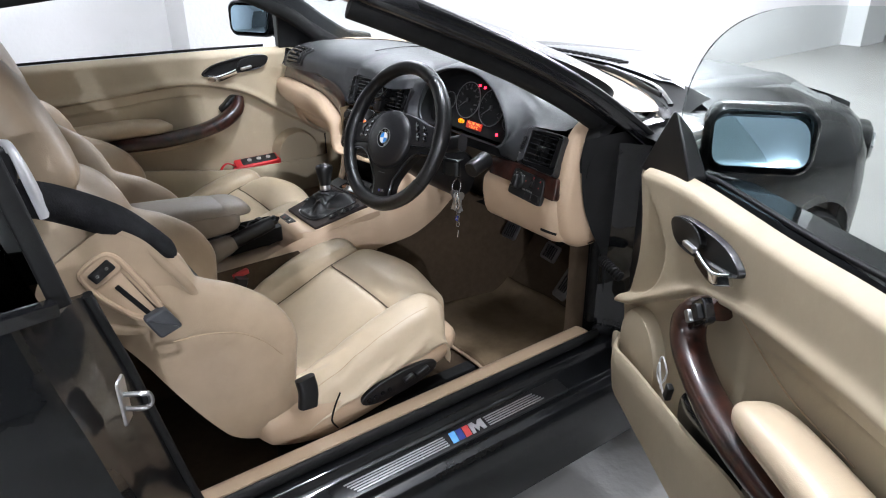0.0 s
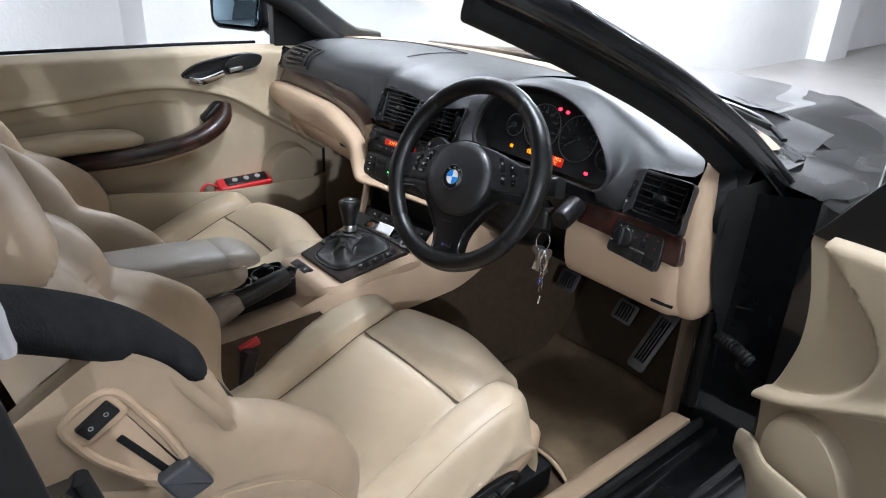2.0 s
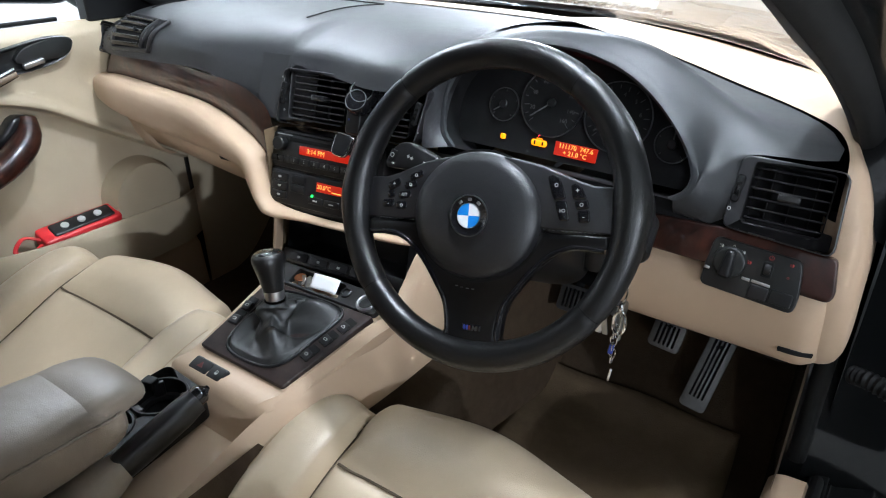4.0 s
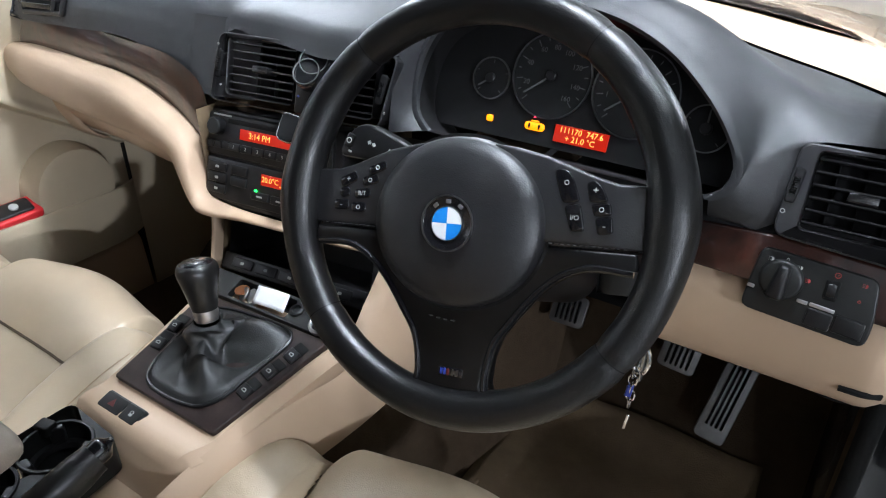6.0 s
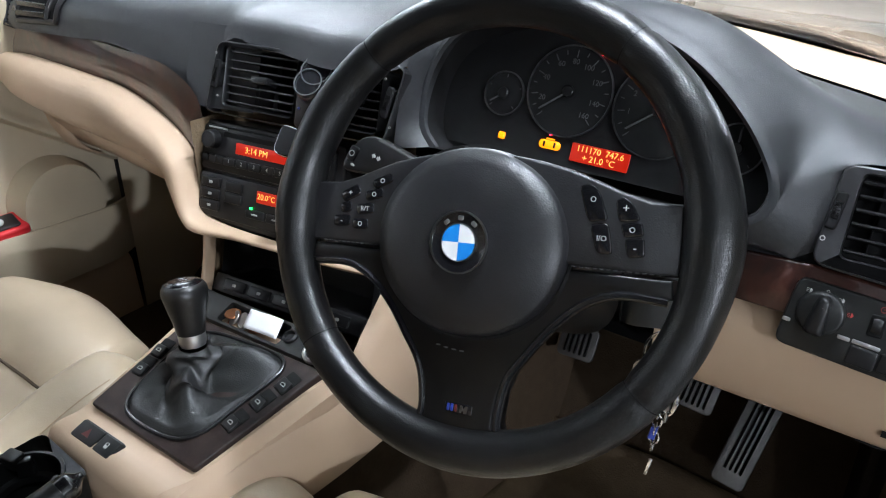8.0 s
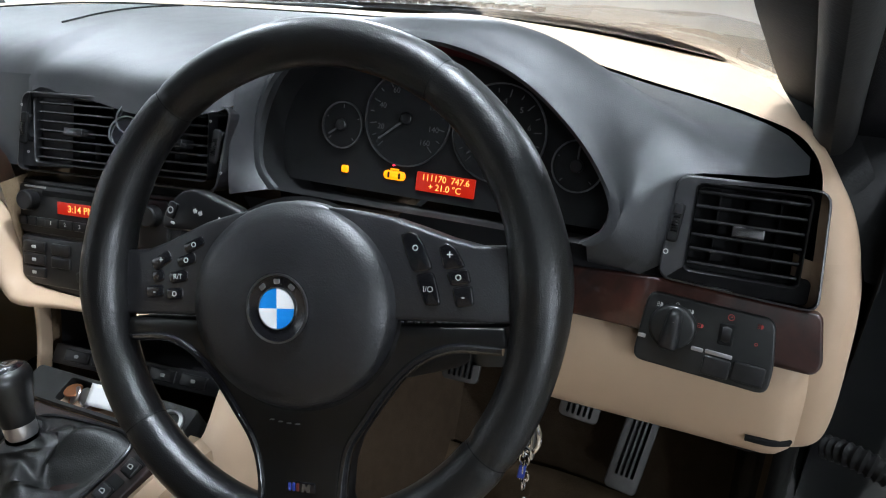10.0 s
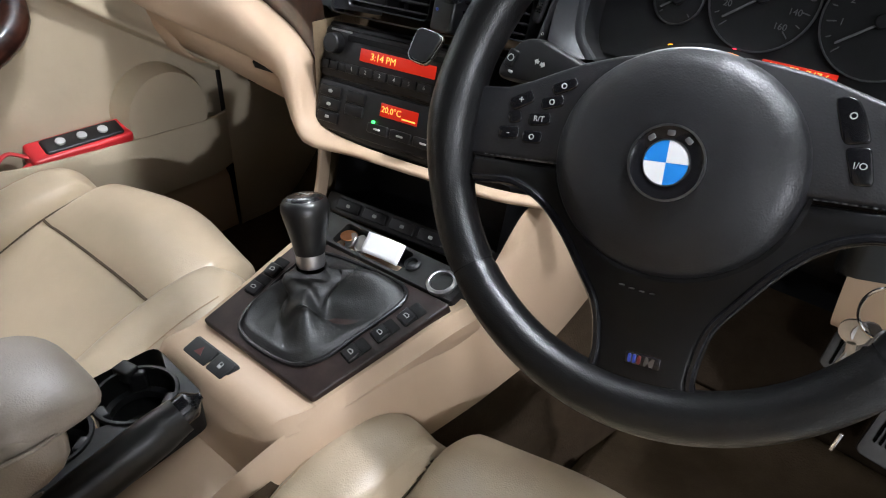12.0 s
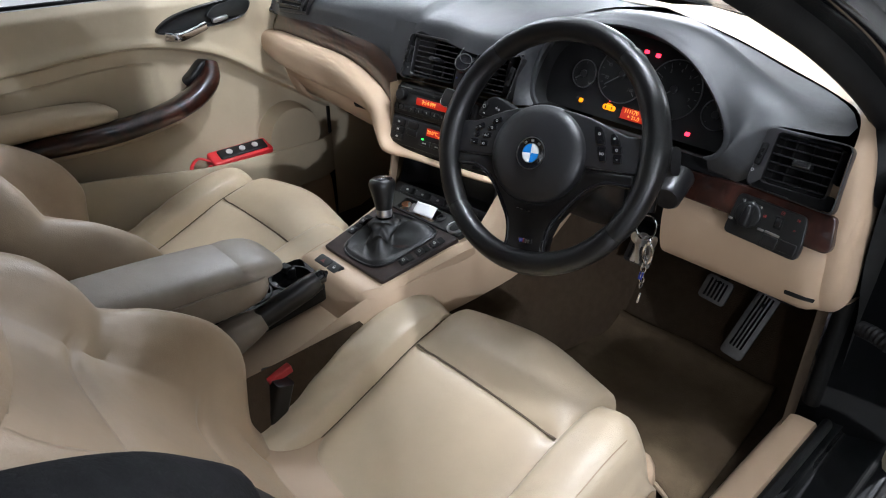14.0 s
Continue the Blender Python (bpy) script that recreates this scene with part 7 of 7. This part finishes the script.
# ---------------------------------------------------------------- doors
def door(m, side, feat, label):
    """A door in its own axes: x from its front edge to the rear, y into the car, z up; m puts it in place."""
    t = thing("door", label, m=m, parent=car)
    brk, belt_z, bez, wood, lip, spk = feat["brk"], feat["belt"], feat["bezel"], feat["wood"], feat["lip"], feat["spk"]
    L = 1.24

    def panel(u, f):
        top = interp(u, belt_z)
        b0 = interp(u, brk)
        if f < 0.45:
            z = b0 - (b0 - 0.42) * (1 - f / 0.45) ** 1.5
        else:
            z = b0 + (top - b0) * ((f - 0.45) / 0.55) ** 1.5
        edge = interp(z, feat["edge"])
        u = edge + (L - edge) * (u - feat["front"]) / (L - feat["front"])
        b = b0
        w = 0.020 * smooth(b - 0.005, b + 0.005, z)
        w += 0.006 * math.exp(-((z - b - 0.012) / 0.012) ** 2)
        if feat["front"] > -0.05:
            ub = interp(z, [(0.60, 0.05), (0.64, 0.14), (0.70, 0.225), (0.766, 0.268), (0.816, 0.264), (0.862, 0.20), (0.90, 0.12)])
            w -= 0.020 * smooth(ub + 0.004, ub - 0.014, u) * smooth(b - 0.002, b + 0.02, z)
        else:
            w -= 0.022 * math.exp(-((u - 0.135) / 0.055) ** 2 - ((z - b - 0.10) / 0.055) ** 2)
        w -= 0.030 * smooth(top - 0.03, top + 0.005, z) ** 2
        w -= 0.035 * smooth(edge + 0.022, edge, u)
        w += 0.015 * math.exp(-((z - b + 0.0) / 0.02) ** 2) * 0.3
        # sunk insert behind the grip
        ins = smooth(feat["ins"], feat["ins"] + 0.008, u) * smooth(b - 0.035, b - 0.043, z) * smooth(0.66, 0.67, z)
        w -= 0.007 * ins
        return m @ Vector((u, w, z))

    us = lin(feat["front"], L, 150)
    part("door_panel", grid(panel, us, lin(0, 1, 110)), DOORTRIM, t, "beige door lining")
    # painted outer shell and belt seal
    rings = []
    for u in (feat["front"] + 0.004, feat["front"] + 0.03, 0.3, 0.7, 1.1, 1.22, L):
        top = interp(u, belt_z)
        e = 0.02 if u < feat["front"] + 0.01 or u == L else 0
        rings.append([m @ Vector((u, w, z)) for w, z in ((-0.008, 0.40), (-0.008, top - 0.05), (-0.03, top - 0.004), (-0.115 + e, top - 0.012), (-0.150 + e, top - 0.12), (-0.165 + e, 0.62), (-0.155 + e, 0.40), (-0.12, 0.36), (-0.03, 0.365))])
    part("door_shell", loft(rings), PAINT, t, "black painted door skin", angle=30)
    part("belt_seal", sweep([m @ Vector((u, -0.034, interp(u, belt_z) + 0.002)) for u in lin(0.16, L, 10)], rrect(0.010, 0.008, 0.003), 30), RUBBER, t)
    # handle bezel with lever and lock slider
    cu, cz, ln, hh, tilt = bez
    BZ = m @ frame_of((cu, 0.031, cz), (math.cos(tilt), 0, math.sin(tilt)), (-math.sin(tilt), 0, math.cos(tilt)))
    if (BZ.to_3x3() @ Vector((0, 0, 1))).dot(m.to_3x3() @ Vector((0, 1, 0))) < 0:
        BZ = m @ frame_of((cu, 0.031, cz), (-math.cos(tilt), 0, -math.sin(tilt)), (-math.sin(tilt), 0, math.cos(tilt)))
        fx = -1
    else:
        fx = 1
    shape = rounded([(-0.98, 0.25), (-0.80, -0.78), (-0.45, -1.0), (0.30, -0.66), (0.96, -0.28), (1.0, 0.28), (0.57, 0.97), (-0.55, 0.88)], 0.5, 7)

    def bezel(d):
        o = [(fx * a * (ln / 2 - d), b * (hh / 2 - d)) for a, b in shape]
        return o if fx > 0 else o[::-1]

    part("handle_bezel", loft([[BZ @ Vector((x, y, z)) for x, y in bezel(d)] for d, z in ((0, -0.025), (0, -0.002), (0.0015, 0.0), (0.004, -0.001), (0.008, -0.008), (0.024, -0.010))]), PLASTIC, t, "black door handle recess")
    part("plain_cover", plate([(x * 0.5 - fx * 0.058, y) for x, y in bezel(0.0075)], -0.012, 0.0006, 0.002, BZ), PANELBLACK, t)
    part("lever", sweep([BZ @ Vector((fx * x, y, z)) for x, y, z in ((0.108, -0.012, 0.002), (0.085, -0.019, 0.014), (0.05, -0.018, 0.013), (0.012, -0.014, 0.008))], rrect(0.009, 0.020, 0.004), 20, up=tuple(BZ.to_3x3() @ Vector((0, 1, 0)))), CHROME, t, "chrome door lever")
    part("lock_slider", rbox(0.040, 0.010, 0.008, 0.003, BZ @ pose(-fx * 0.028, -0.012, 0.004)), SILVER, t, "silver lock slider")
    # wood pull, padded rest, map pocket, loudspeaker
    pth = [m @ Vector(p) for p in wood]
    part("pull_handle", sweep(pth, oval(0.016, 0.020, 16, 2.4), 50, up=tuple(m.to_3x3() @ Vector((0, 1, 0))), scale=lambda f: feat["thick"] * interp(f, [(0, 0.8), (0.08, 1.05), (0.3, 1.0), (0.5, 1.05), (0.7, 0.85), (1, 0.6)])), WOOD, t, "glossy dark wood pull handle")
    e0 = Vector(wood[0])
    if feat["front"] < -0.05:
        part("grip_root", sweep([m @ (e0 + Vector(d)) for d in ((0.0, -0.012, 0.0), (0.02, 0.0, 0.004), (0.045, -0.002, -0.018), (0.06, -0.012, -0.03))], rrect(0.02, 0.034, 0.008), 10, up=tuple(m.to_3x3() @ Vector((0, 1, 0)))), PLASTIC, t)
    if feat["front"] > -0.05:
        WS = m @ frame_of((0.482, 0.052, 0.797), (0.75, 0, 0.66), (-0.66, 0, 0.75))
        if (WS.to_3x3() @ Vector((0, 0, 1))).dot(m.to_3x3() @ Vector((0, 1, 0))) < 0:
            WS = m @ frame_of((0.482, 0.052, 0.797), (-0.75, 0, -0.66), (-0.66, 0, 0.75))
        sp_ = part("switch_panel", plate(rrect(0.074, 0.040, 0.010), -0.012, 0.003, 0.002, WS), GLOSS, t, "black mirror switch panel")
        part("rocker", rbox(0.020, 0.024, 0.010, 0.003, WS @ pose(-0.018, 0, 0.006)), PLASTIC, sp_)
        part("rocker", rbox(0.014, 0.020, 0.010, 0.003, WS @ pose(0.012, 0, 0.006)), SILVER, sp_)
        part("insert_seam", sweep([m @ Vector(q) for q in ((0.525, 0.003, 0.812), (0.575, -0.001, 0.79), (0.66, -0.003, 0.768), (0.80, -0.003, 0.77))], oval(0.0014, 0.0010, 6), 20), THREAD, t)
    ar = feat["rest"]
    part("arm_pad", sweep([m @ Vector(p) for p in ar], oval(0.040, 0.026, 20, 2.6), 30, up=(0, 0, 1), scale=lambda f: interp(f, [(0, 0.35), (0.06, 0.8), (0.2, 1), (0.8, 1.0), (1, 0.85)])), LEATHER, t, "padded beige arm rest")
    part("lower_trim", sweep([m @ Vector((p[0], p[1] - 0.016, p[2] - 0.026)) for p in wood[feat["trim"]:]], rrect(0.03, 0.022, 0.008), 24), DOORTRIM, t)
    lp = []
    for u in lin(feat["front"] - 0.01, 1.05, 40):
        zt = interp(u, lip)
        off = 0.012 + 0.05 * smooth(feat["front"], feat["front"] + 0.14, u) * (1 - smooth(0.95, 1.05, u))
        lp.append([m @ Vector((u, w, z)) for w, z in ((off - 0.03, 0.425), (off - 0.008, 0.435), (off, zt - 0.04), (off, zt - 0.006), (off - 0.004, zt), (off - 0.010, zt), (off - 0.013, zt - 0.006), (off - 0.015, 0.45))])
    part("map_pocket", loft(lp), DOORTRIM, t, "beige map pocket")
    SP = m @ frame_of((spk[0], -0.002, spk[1]), (1, 0, 0), (0, 0, 1))
    sgn = 1 if (SP.to_3x3() @ Vector((0, 0, 1))).dot(m.to_3x3() @ Vector((0, 1, 0))) > 0 else -1
    r = spk[2]
    part("loudspeaker_cover", lathe([(r * 1.06, -0.01 * sgn), (r * 0.99, (0.018 + spk[3]) * sgn), (r * 0.95, (0.026 + spk[3]) * sgn), (r * 0.80, (0.030 + spk[3]) * sgn), (0.0, (0.034 + spk[3] * 0.8) * sgn)], 40, SP), DOORTRIM, t, "beige loudspeaker cover")
    # mirror sail
    part("mirror_sail", loft([[m @ Vector((u, w, z - 1.1 * abs(w - 0.004) * smooth(0.95, 1.05, z))) for u, z in feat["sail"]] for w in (0.004, -0.030)]), PLASTIC, t, "black mirror sail", bevel=0.004)
    return t


def side_mirror(n, door_thing, c, s, tip=5):
    """Outside mirror in world axes: c its glass middle, s the side."""
    G = frame_of(c, (-n[1], n[0], 0), (0, 0, 1))
    ring = []
    for z, k in ((-0.030, 0.84), (0.002, 0.875), (0.006, 0.93), (0.0, 1.0), (-0.02, 1.03), (-0.05, 0.98), (-0.085, 0.82), (-0.11, 0.55), (-0.12, 0.2)):
        ring.append([G @ Vector((x * k, y * k, z)) for x, y in rrect(0.19, 0.125, 0.035, 7)])
    h = part("mirror_housing", loft(ring, True, True), PAINT, door_thing, "black outside mirror housing")
    part("mirror_glass", plate(rrect(0.164, 0.094, 0.024, 7), -0.004, 0.0055, 0.001, G @ pose(0, 0, -0.002, -tip, 0, 0)), MIRROR, door_thing, "blue-tinted mirror glass")
    part("mirror_foot", sweep([G @ Vector((-0.06 * s, -0.03, -0.05)), G @ Vector((-0.10 * s, -0.05, -0.04)), G @ Vector((-0.15 * s, -0.075, -0.02))], oval(0.03, 0.022, 14), 10, up=(0, 1, 0)), PLASTIC, door_thing)


# driver's door, swung wide open
DM = Matrix(((0.863, -0.505, 0, 0.79), (-0.505, -0.863, 0, 0.335), (0, 0, 1, 0), (0, 0, 0, 1)))
DRIVER = dict(
    brk=[(-0.01, 0.556), (0.107, 0.606), (0.212, 0.684), (0.324, 0.756), (0.423, 0.803), (0.572, 0.837), (0.703, 0.854), (0.824, 0.865), (1.24, 0.88)],
    belt=[(-0.01, 0.86), (0.03, 0.89), (0.10, 0.915), (0.30, 0.950), (0.60, 0.968), (0.80, 0.984), (1.24, 0.99)],
    bezel=(0.420, 0.884, 0.250, 0.064, 0.06), ins=0.54, front=0.05, edge=[(0.42, 0.055), (0.52, 0.048), (0.58, 0.044), (0.65, 0.070), (0.726, 0.088), (0.80, 0.082), (0.86, 0.060), (0.90, 0.044), (0.95, 0.04)],
    wood=[(0.500, 0.018, 0.812), (0.462, 0.032, 0.794), (0.446, 0.042, 0.765), (0.462, 0.048, 0.735), (0.51, 0.052, 0.712), (0.58, 0.056, 0.697), (0.68, 0.058, 0.692), (0.80, 0.058, 0.696), (0.98, 0.055, 0.702)], thick=1.35, trim=6,
    rest=[(0.64, 0.040, 0.735), (0.69, 0.046, 0.752), (0.78, 0.050, 0.764), (1.0, 0.05, 0.77), (1.08, 0.045, 0.772)],
    lip=[(0.0, 0.480), (0.12, 0.525), (0.27, 0.560), (0.52, 0.597), (0.69, 0.630), (1.05, 0.63)], spk=(0.21, 0.540, 0.098, 0.0),
    sail=[(0.070, 0.895), (0.105, 0.935), (0.150, 0.990), (0.195, 1.042), (0.205, 1.048), (0.215, 1.044), (0.255, 0.995), (0.292, 0.950), (0.285, 0.93)])
ddoor = door(DM, 1, DRIVER, "open driver's door with beige lining and dark wood pull")
arc = curve_points([(0.112, 0, 1.02), (0.128, 0, 1.075), (0.178, 0, 1.142), (0.245, 0, 1.189), (0.325, 0, 1.221), (0.41, 0, 1.240), (0.51, 0, 1.252), (0.67, 0, 1.264), (0.90, 0, 1.262), (1.19, 0, 1.240)], 48)
gpts = [(0.112, 0.93)] + [(p.x, p.z) for p in arc] + [(1.215, 1.215), (1.22, 0.97)]
dg = part("door_glass", loft([[DM @ Vector((u, w, z)) for u, z in gpts] for w in (-0.050, -0.0545)]), GLASS, ddoor, "raised tinted door window", smooth=False)
dg.visible_shadow = True
side_mirror((0.67, -0.74), ddoor, (1.062, 0.353, 0.990), 1, 22)

# things in the driver's door pocket
cable = thing("charging_cable", "white charging cable coiled in the door pocket", "cable", DM @ pose(0.36, 0.03, 0.58))
part("cord", sweep([DM @ Vector(q) for q in ((0.35, 0.028, 0.56), (0.335, 0.03, 0.605), (0.355, 0.034, 0.632), (0.378, 0.034, 0.612), (0.362, 0.036, 0.580), (0.345, 0.036, 0.590), (0.352, 0.038, 0.618), (0.372, 0.040, 0.590), (0.392, 0.038, 0.565))], oval(0.0018, 0.0018, 8), 70), WHITE, cable)
part("plug", rbox(0.016, 0.012, 0.03, 0.003, DM @ pose(0.398, 0.036, 0.588, 0, 15, 0)), PLASTIC, cable)
pouch = part("pouch", loft([[DM @ Vector((0.545 + a * k, 0.028 + d, 0.602 + 0.1 * a * k + b * k)) for a, b in oval(0.105, 0.060, 32, 2.6)] for k, d in ((0.6, -0.012), (0.95, -0.008), (1.0, 0.0), (0.95, 0.010), (0.6, 0.014))]), GLOSS)
tagged(pouch, "glossy black pouch tucked in the door pocket", "pouch")
disc = part("disc", lathe([(0.052, 0), (0.052, 0.0014), (0.009, 0.0014), (0.009, 0)], 36, DM @ pose(0.478, 0.016, 0.592, 84, 8, 0)), CHROME)
tagged(disc, "shiny loose disc standing in the door pocket", "disc")

# passenger's door, shut
PM = Matrix(((0, 1, 0, -0.70), (-1, 0, 0, 0.33), (0, 0, 1, 0), (0, 0, 0, 1)))
PASSENGER = dict(
    brk=[(-0.10, 0.58), (-0.01, 0.635), (0.047, 0.674), (0.151, 0.741), (0.258, 0.811), (0.347, 0.844), (0.444, 0.865), (0.559, 0.868), (0.667, 0.860), (1.24, 0.84)],
    belt=[(-0.10, 0.93), (0.05, 0.952), (0.30, 0.965), (0.60, 0.972), (0.90, 0.978), (1.24, 0.98)],
    bezel=(0.285, 0.912, 0.250, 0.058, -0.14), ins=0.41, front=-0.10, edge=[(0.42, -0.10), (0.98, -0.10)],
    wood=[(0.292, 0.012, 0.800), (0.305, 0.030, 0.775), (0.345, 0.045, 0.748), (0.40, 0.052, 0.728), (0.48, 0.055, 0.715), (0.56, 0.056, 0.710), (0.72, 0.056, 0.712), (0.95, 0.055, 0.712)], thick=1.45, trim=3,
    rest=[(0.535, 0.030, 0.742), (0.58, 0.032, 0.752), (0.70, 0.034, 0.760), (0.9, 0.034, 0.76), (1.0, 0.03, 0.76)],
    lip=[(-0.10, 0.545), (0.042, 0.550), (0.20, 0.556), (0.36, 0.565), (0.636, 0.615), (1.05, 0.66)], spk=(0.100, 0.578, 0.080, 0.028),
    sail=[(0.115, 0.952), (-0.12, 0.942), (-0.12, 0.965), (-0.03, 1.030), (0.05, 1.090), (0.10, 1.135), (0.115, 1.125)])
pdoor = door(PM, -1, PASSENGER, "shut passenger's door with beige lining and dark wood pull")
side_mirror((0.5, -0.86), pdoor, (-0.903, 0.200, 1.033), -1)

# ---------------------------------------------------------------- pedals, mat, loose things
def mat_point(u, v):
    rear = 0.125 + 0.035 * math.sin(u * math.pi * 0.9) - 0.02 * smooth(0.8, 1.0, u)
    y = rear + (0.50 - rear) * v
    x = 0.215 + (0.41 - 0.03 * v) * u
    return Vector((x, y, floor_z(0.3, y) + 0.012 + 0.004 * math.sin(x * 23 + y * 9)))


mt = part("floor_mat", grid(mat_point, lin(0, 1, 24), lin(0, 1, 24)), MAT)
tagged(mt, "beige carpet floor mat with a stud hole", "mat")
sm = mt.modifiers.new("thick", "SOLIDIFY")
sm.thickness = 0.008
part("edging", sweep([mat_point(u, 0.0) + Vector((0, -0.002, 0.001)) for u in lin(0, 1, 9)], oval(0.005, 0.005, 8), 40), THREAD, mt)
part("eyelet", lathe([(0.011, 0), (0.011, 0.003), (0.005, 0.003), (0.005, 0)], 20, pose(0.535, 0.165, floor_z(0.3, 0.165) + 0.016)), DARK, mt)


def pedal(m, w, h, ribs, label):
    p = thing("pedal", label, "pedal", m, "pedals")
    part("plate", plate(rrect(w, h, 0.008), -0.004, 0.002, 0.001, m), PEDALSTEEL, p)
    for k in range(ribs):
        x = (w - 0.016) * ((k + 0.5) / ribs - 0.5)
        part("rubber_rib", rbox((w - 0.02) / ribs * 0.55, h * 0.72, 0.004, 0.002, m @ pose(x, 0, 0.003)), RUBBER, p)
    part("arm", sweep([m @ Vector((0, h * 0.2, -0.004)), m @ Vector((0, h * 0.4 + 0.06, -0.05)), m @ Vector((0, h * 0.4 + 0.16, -0.09))], rrect(0.02, 0.012, 0.004), 8, up=(1, 0, 0)), DARK, p)


pedal(frame_of((0.450, 0.462, 0.512), (1, 0.05, -0.12), (0.20, 0.55, 0.8)), 0.054, 0.050, 5, "ribbed steel brake pedal")
pedal(frame_of((0.268, 0.475, 0.512), (1, 0.05, 0), (0.06, 0.55, 0.8)), 0.056, 0.050, 5, "ribbed steel clutch pedal")
pedal(frame_of((0.527, 0.473, 0.470), (1, 0.05, -0.20), (0.28, 0.57, 0.80)), 0.044, 0.155, 4, "long ribbed steel accelerator pedal")
ks = thing("key_bunch", "bunch of keys hanging from the ignition", "keys", pose(0.476, 0.12, 0.80))
kh = Vector((0.474, 0.115, 0.812))
part("key_head", rbox(0.046, 0.014, 0.038, 0.012, pose(0.459, 0.112, 0.834, 0, 0, 24)), PANELBLACK, ks, "black key head in the lock")
part("split_ring", sweep([kh + Vector((0.015 * math.cos(a), 0.005 * math.sin(a), -0.022 + 0.017 * math.sin(a))) for a in lin(0, 2 * math.pi, 25)], oval(0.0012, 0.0012, 6), 48, up=(0, 1, 0)), CHROME, ks)
clip = part("snap_hook", sweep([kh + Vector((0.012 + 0.007 * math.cos(a), -0.006, -0.058 + 0.016 * math.sin(a))) for a in lin(-1.2, 4.6, 22)], oval(0.0021, 0.0021, 8), 44, up=(0, 1, 0)), CHROME, ks, "chrome snap hook")
part("swivel", lathe([(0.003, 0), (0.0042, 0.003), (0.0042, 0.007), (0.002, 0.010)], 14, pose(kh.x + 0.012, kh.y - 0.006, kh.z - 0.042)), CHROME, clip)
part("tag", rbox(0.006, 0.003, 0.012, 0.001, pose(kh.x + 0.005, kh.y - 0.003, kh.z - 0.100, 0, 8, 20)), NAVY, ks, "dark blue tag")
random.seed(8)
for k in range(4):
    km = pose(kh.x + 0.012 * (k - 1.5) * 0.7, kh.y + 0.004 * (k % 2), kh.z - 0.040, 0, random.uniform(-16, 16), 30 * k)
    part("key", joined(lathe([(0.010, -0.001), (0.010, 0.001), (0, 0.001)], 16, km @ pose(0, 0, -0.004, 90, 0, 0)), rbox(0.007, 0.034, 0.002, 0.001, km @ pose(0, 0, -0.028, 90, 0, 0))), STEEL, ks)
for k in range(7):
    part("chain_link", sweep([Vector((kh.x + 0.006, kh.y, kh.z - 0.062 - 0.009 * k)) + Vector((0.004 * math.cos(a) * (k % 2), 0.004 * math.cos(a) * ((k + 1) % 2), 0.0065 * math.sin(a))) for a in lin(0, 2 * math.pi, 13)], oval(0.001, 0.001, 6), 20, up=(1, 1, 0)), CHROME, ks)
part("fob", rbox(0.0032, 0.002, 0.018, 0.0008, pose(kh.x + 0.006, kh.y, kh.z - 0.14, 0, 8, 20)), CHROME, ks)
# red remote in the passenger's pocket
RM = frame_of((-0.672, 0.075, 0.562), (0.06, 1, 0.02), (-1, 0, 0.4))
rem = thing("pocket_torch", "red and black hand-held device in the door pocket", "device", RM)
part("body", rbox(0.165, 0.05, 0.03, 0.008, RM), RED, rem)
part("face", rbox(0.13, 0.036, 0.004, 0.006, RM @ pose(0.006, 0.002, 0.016)), PLASTIC, rem)
for k in range(3):
    part("key", lathe([(0.008, 0), (0.008, 0.003), (0, 0.003)], 16, RM @ pose(-0.03 + 0.035 * k, 0.002, 0.018)), PRINT, rem)
part("strap", sweep([RM @ Vector(p) for p in ((-0.08, 0, 0.006), (-0.11, 0.01, 0.016), (-0.135, -0.01, 0.008), (-0.115, -0.025, 0.002), (-0.085, -0.012, 0.004))], oval(0.005, 0.003, 8), 24), RED, rem)
# phone holder clipped into the centre vent
ph = thing("phone_holder", "black vent phone holder with a bright-edged plate", "phone holder", VC @ pose(0.016, 0, 0.03))
for dx, dy, dz, rr in ((0.030, 0.020, 0.012, 0.020), (0.0265, 0.006, 0.020, 0.018)):
    knob = part("joint_disc", lathe([(rr * 0.8, -0.012), (rr, -0.008), (rr, 0.006), (rr * 0.93, 0.009), (rr * 0.84, 0.0085), (rr * 0.80, 0.007), (0, 0.0075)], 36, VC @ pose(dx, dy, dz, -24, 8, 0)), GLOSS, ph, "glossy black joint disc")
    part("disc_ring", ring_bm(rr * 0.90, 0.0012, 0.0015, VC @ pose(dx, dy, dz, -24, 8, 0) @ pose(0, 0, 0.0080), 32), STEEL, knob)
part("indicator", rbox(0.003, 0.003, 0.001, 0.001, VC @ pose(0.012, -0.020, 0.0175), 3), NAVY, ph)
part("clip", rbox(0.026, 0.07, 0.02, 0.005, VC @ pose(0.018, -0.006, 0.006)), PLASTIC, ph)
pm = VC @ pose(0.0165, -0.0565, 0.032, -20, 0, -8)
part("magnet_plate", plate(rounded([(-0.013, -0.018), (0.013, -0.018), (0.017, 0.016), (-0.017, 0.016)], 0.009), -0.002, 0.003, 0.001, pm), CHROME, ph)
part("pad", plate(rounded([(-0.011, -0.016), (0.011, -0.016), (0.015, 0.014), (-0.015, 0.014)], 0.008), 0.003, 0.0045, 0.0006, pm), PLASTIC, ph)
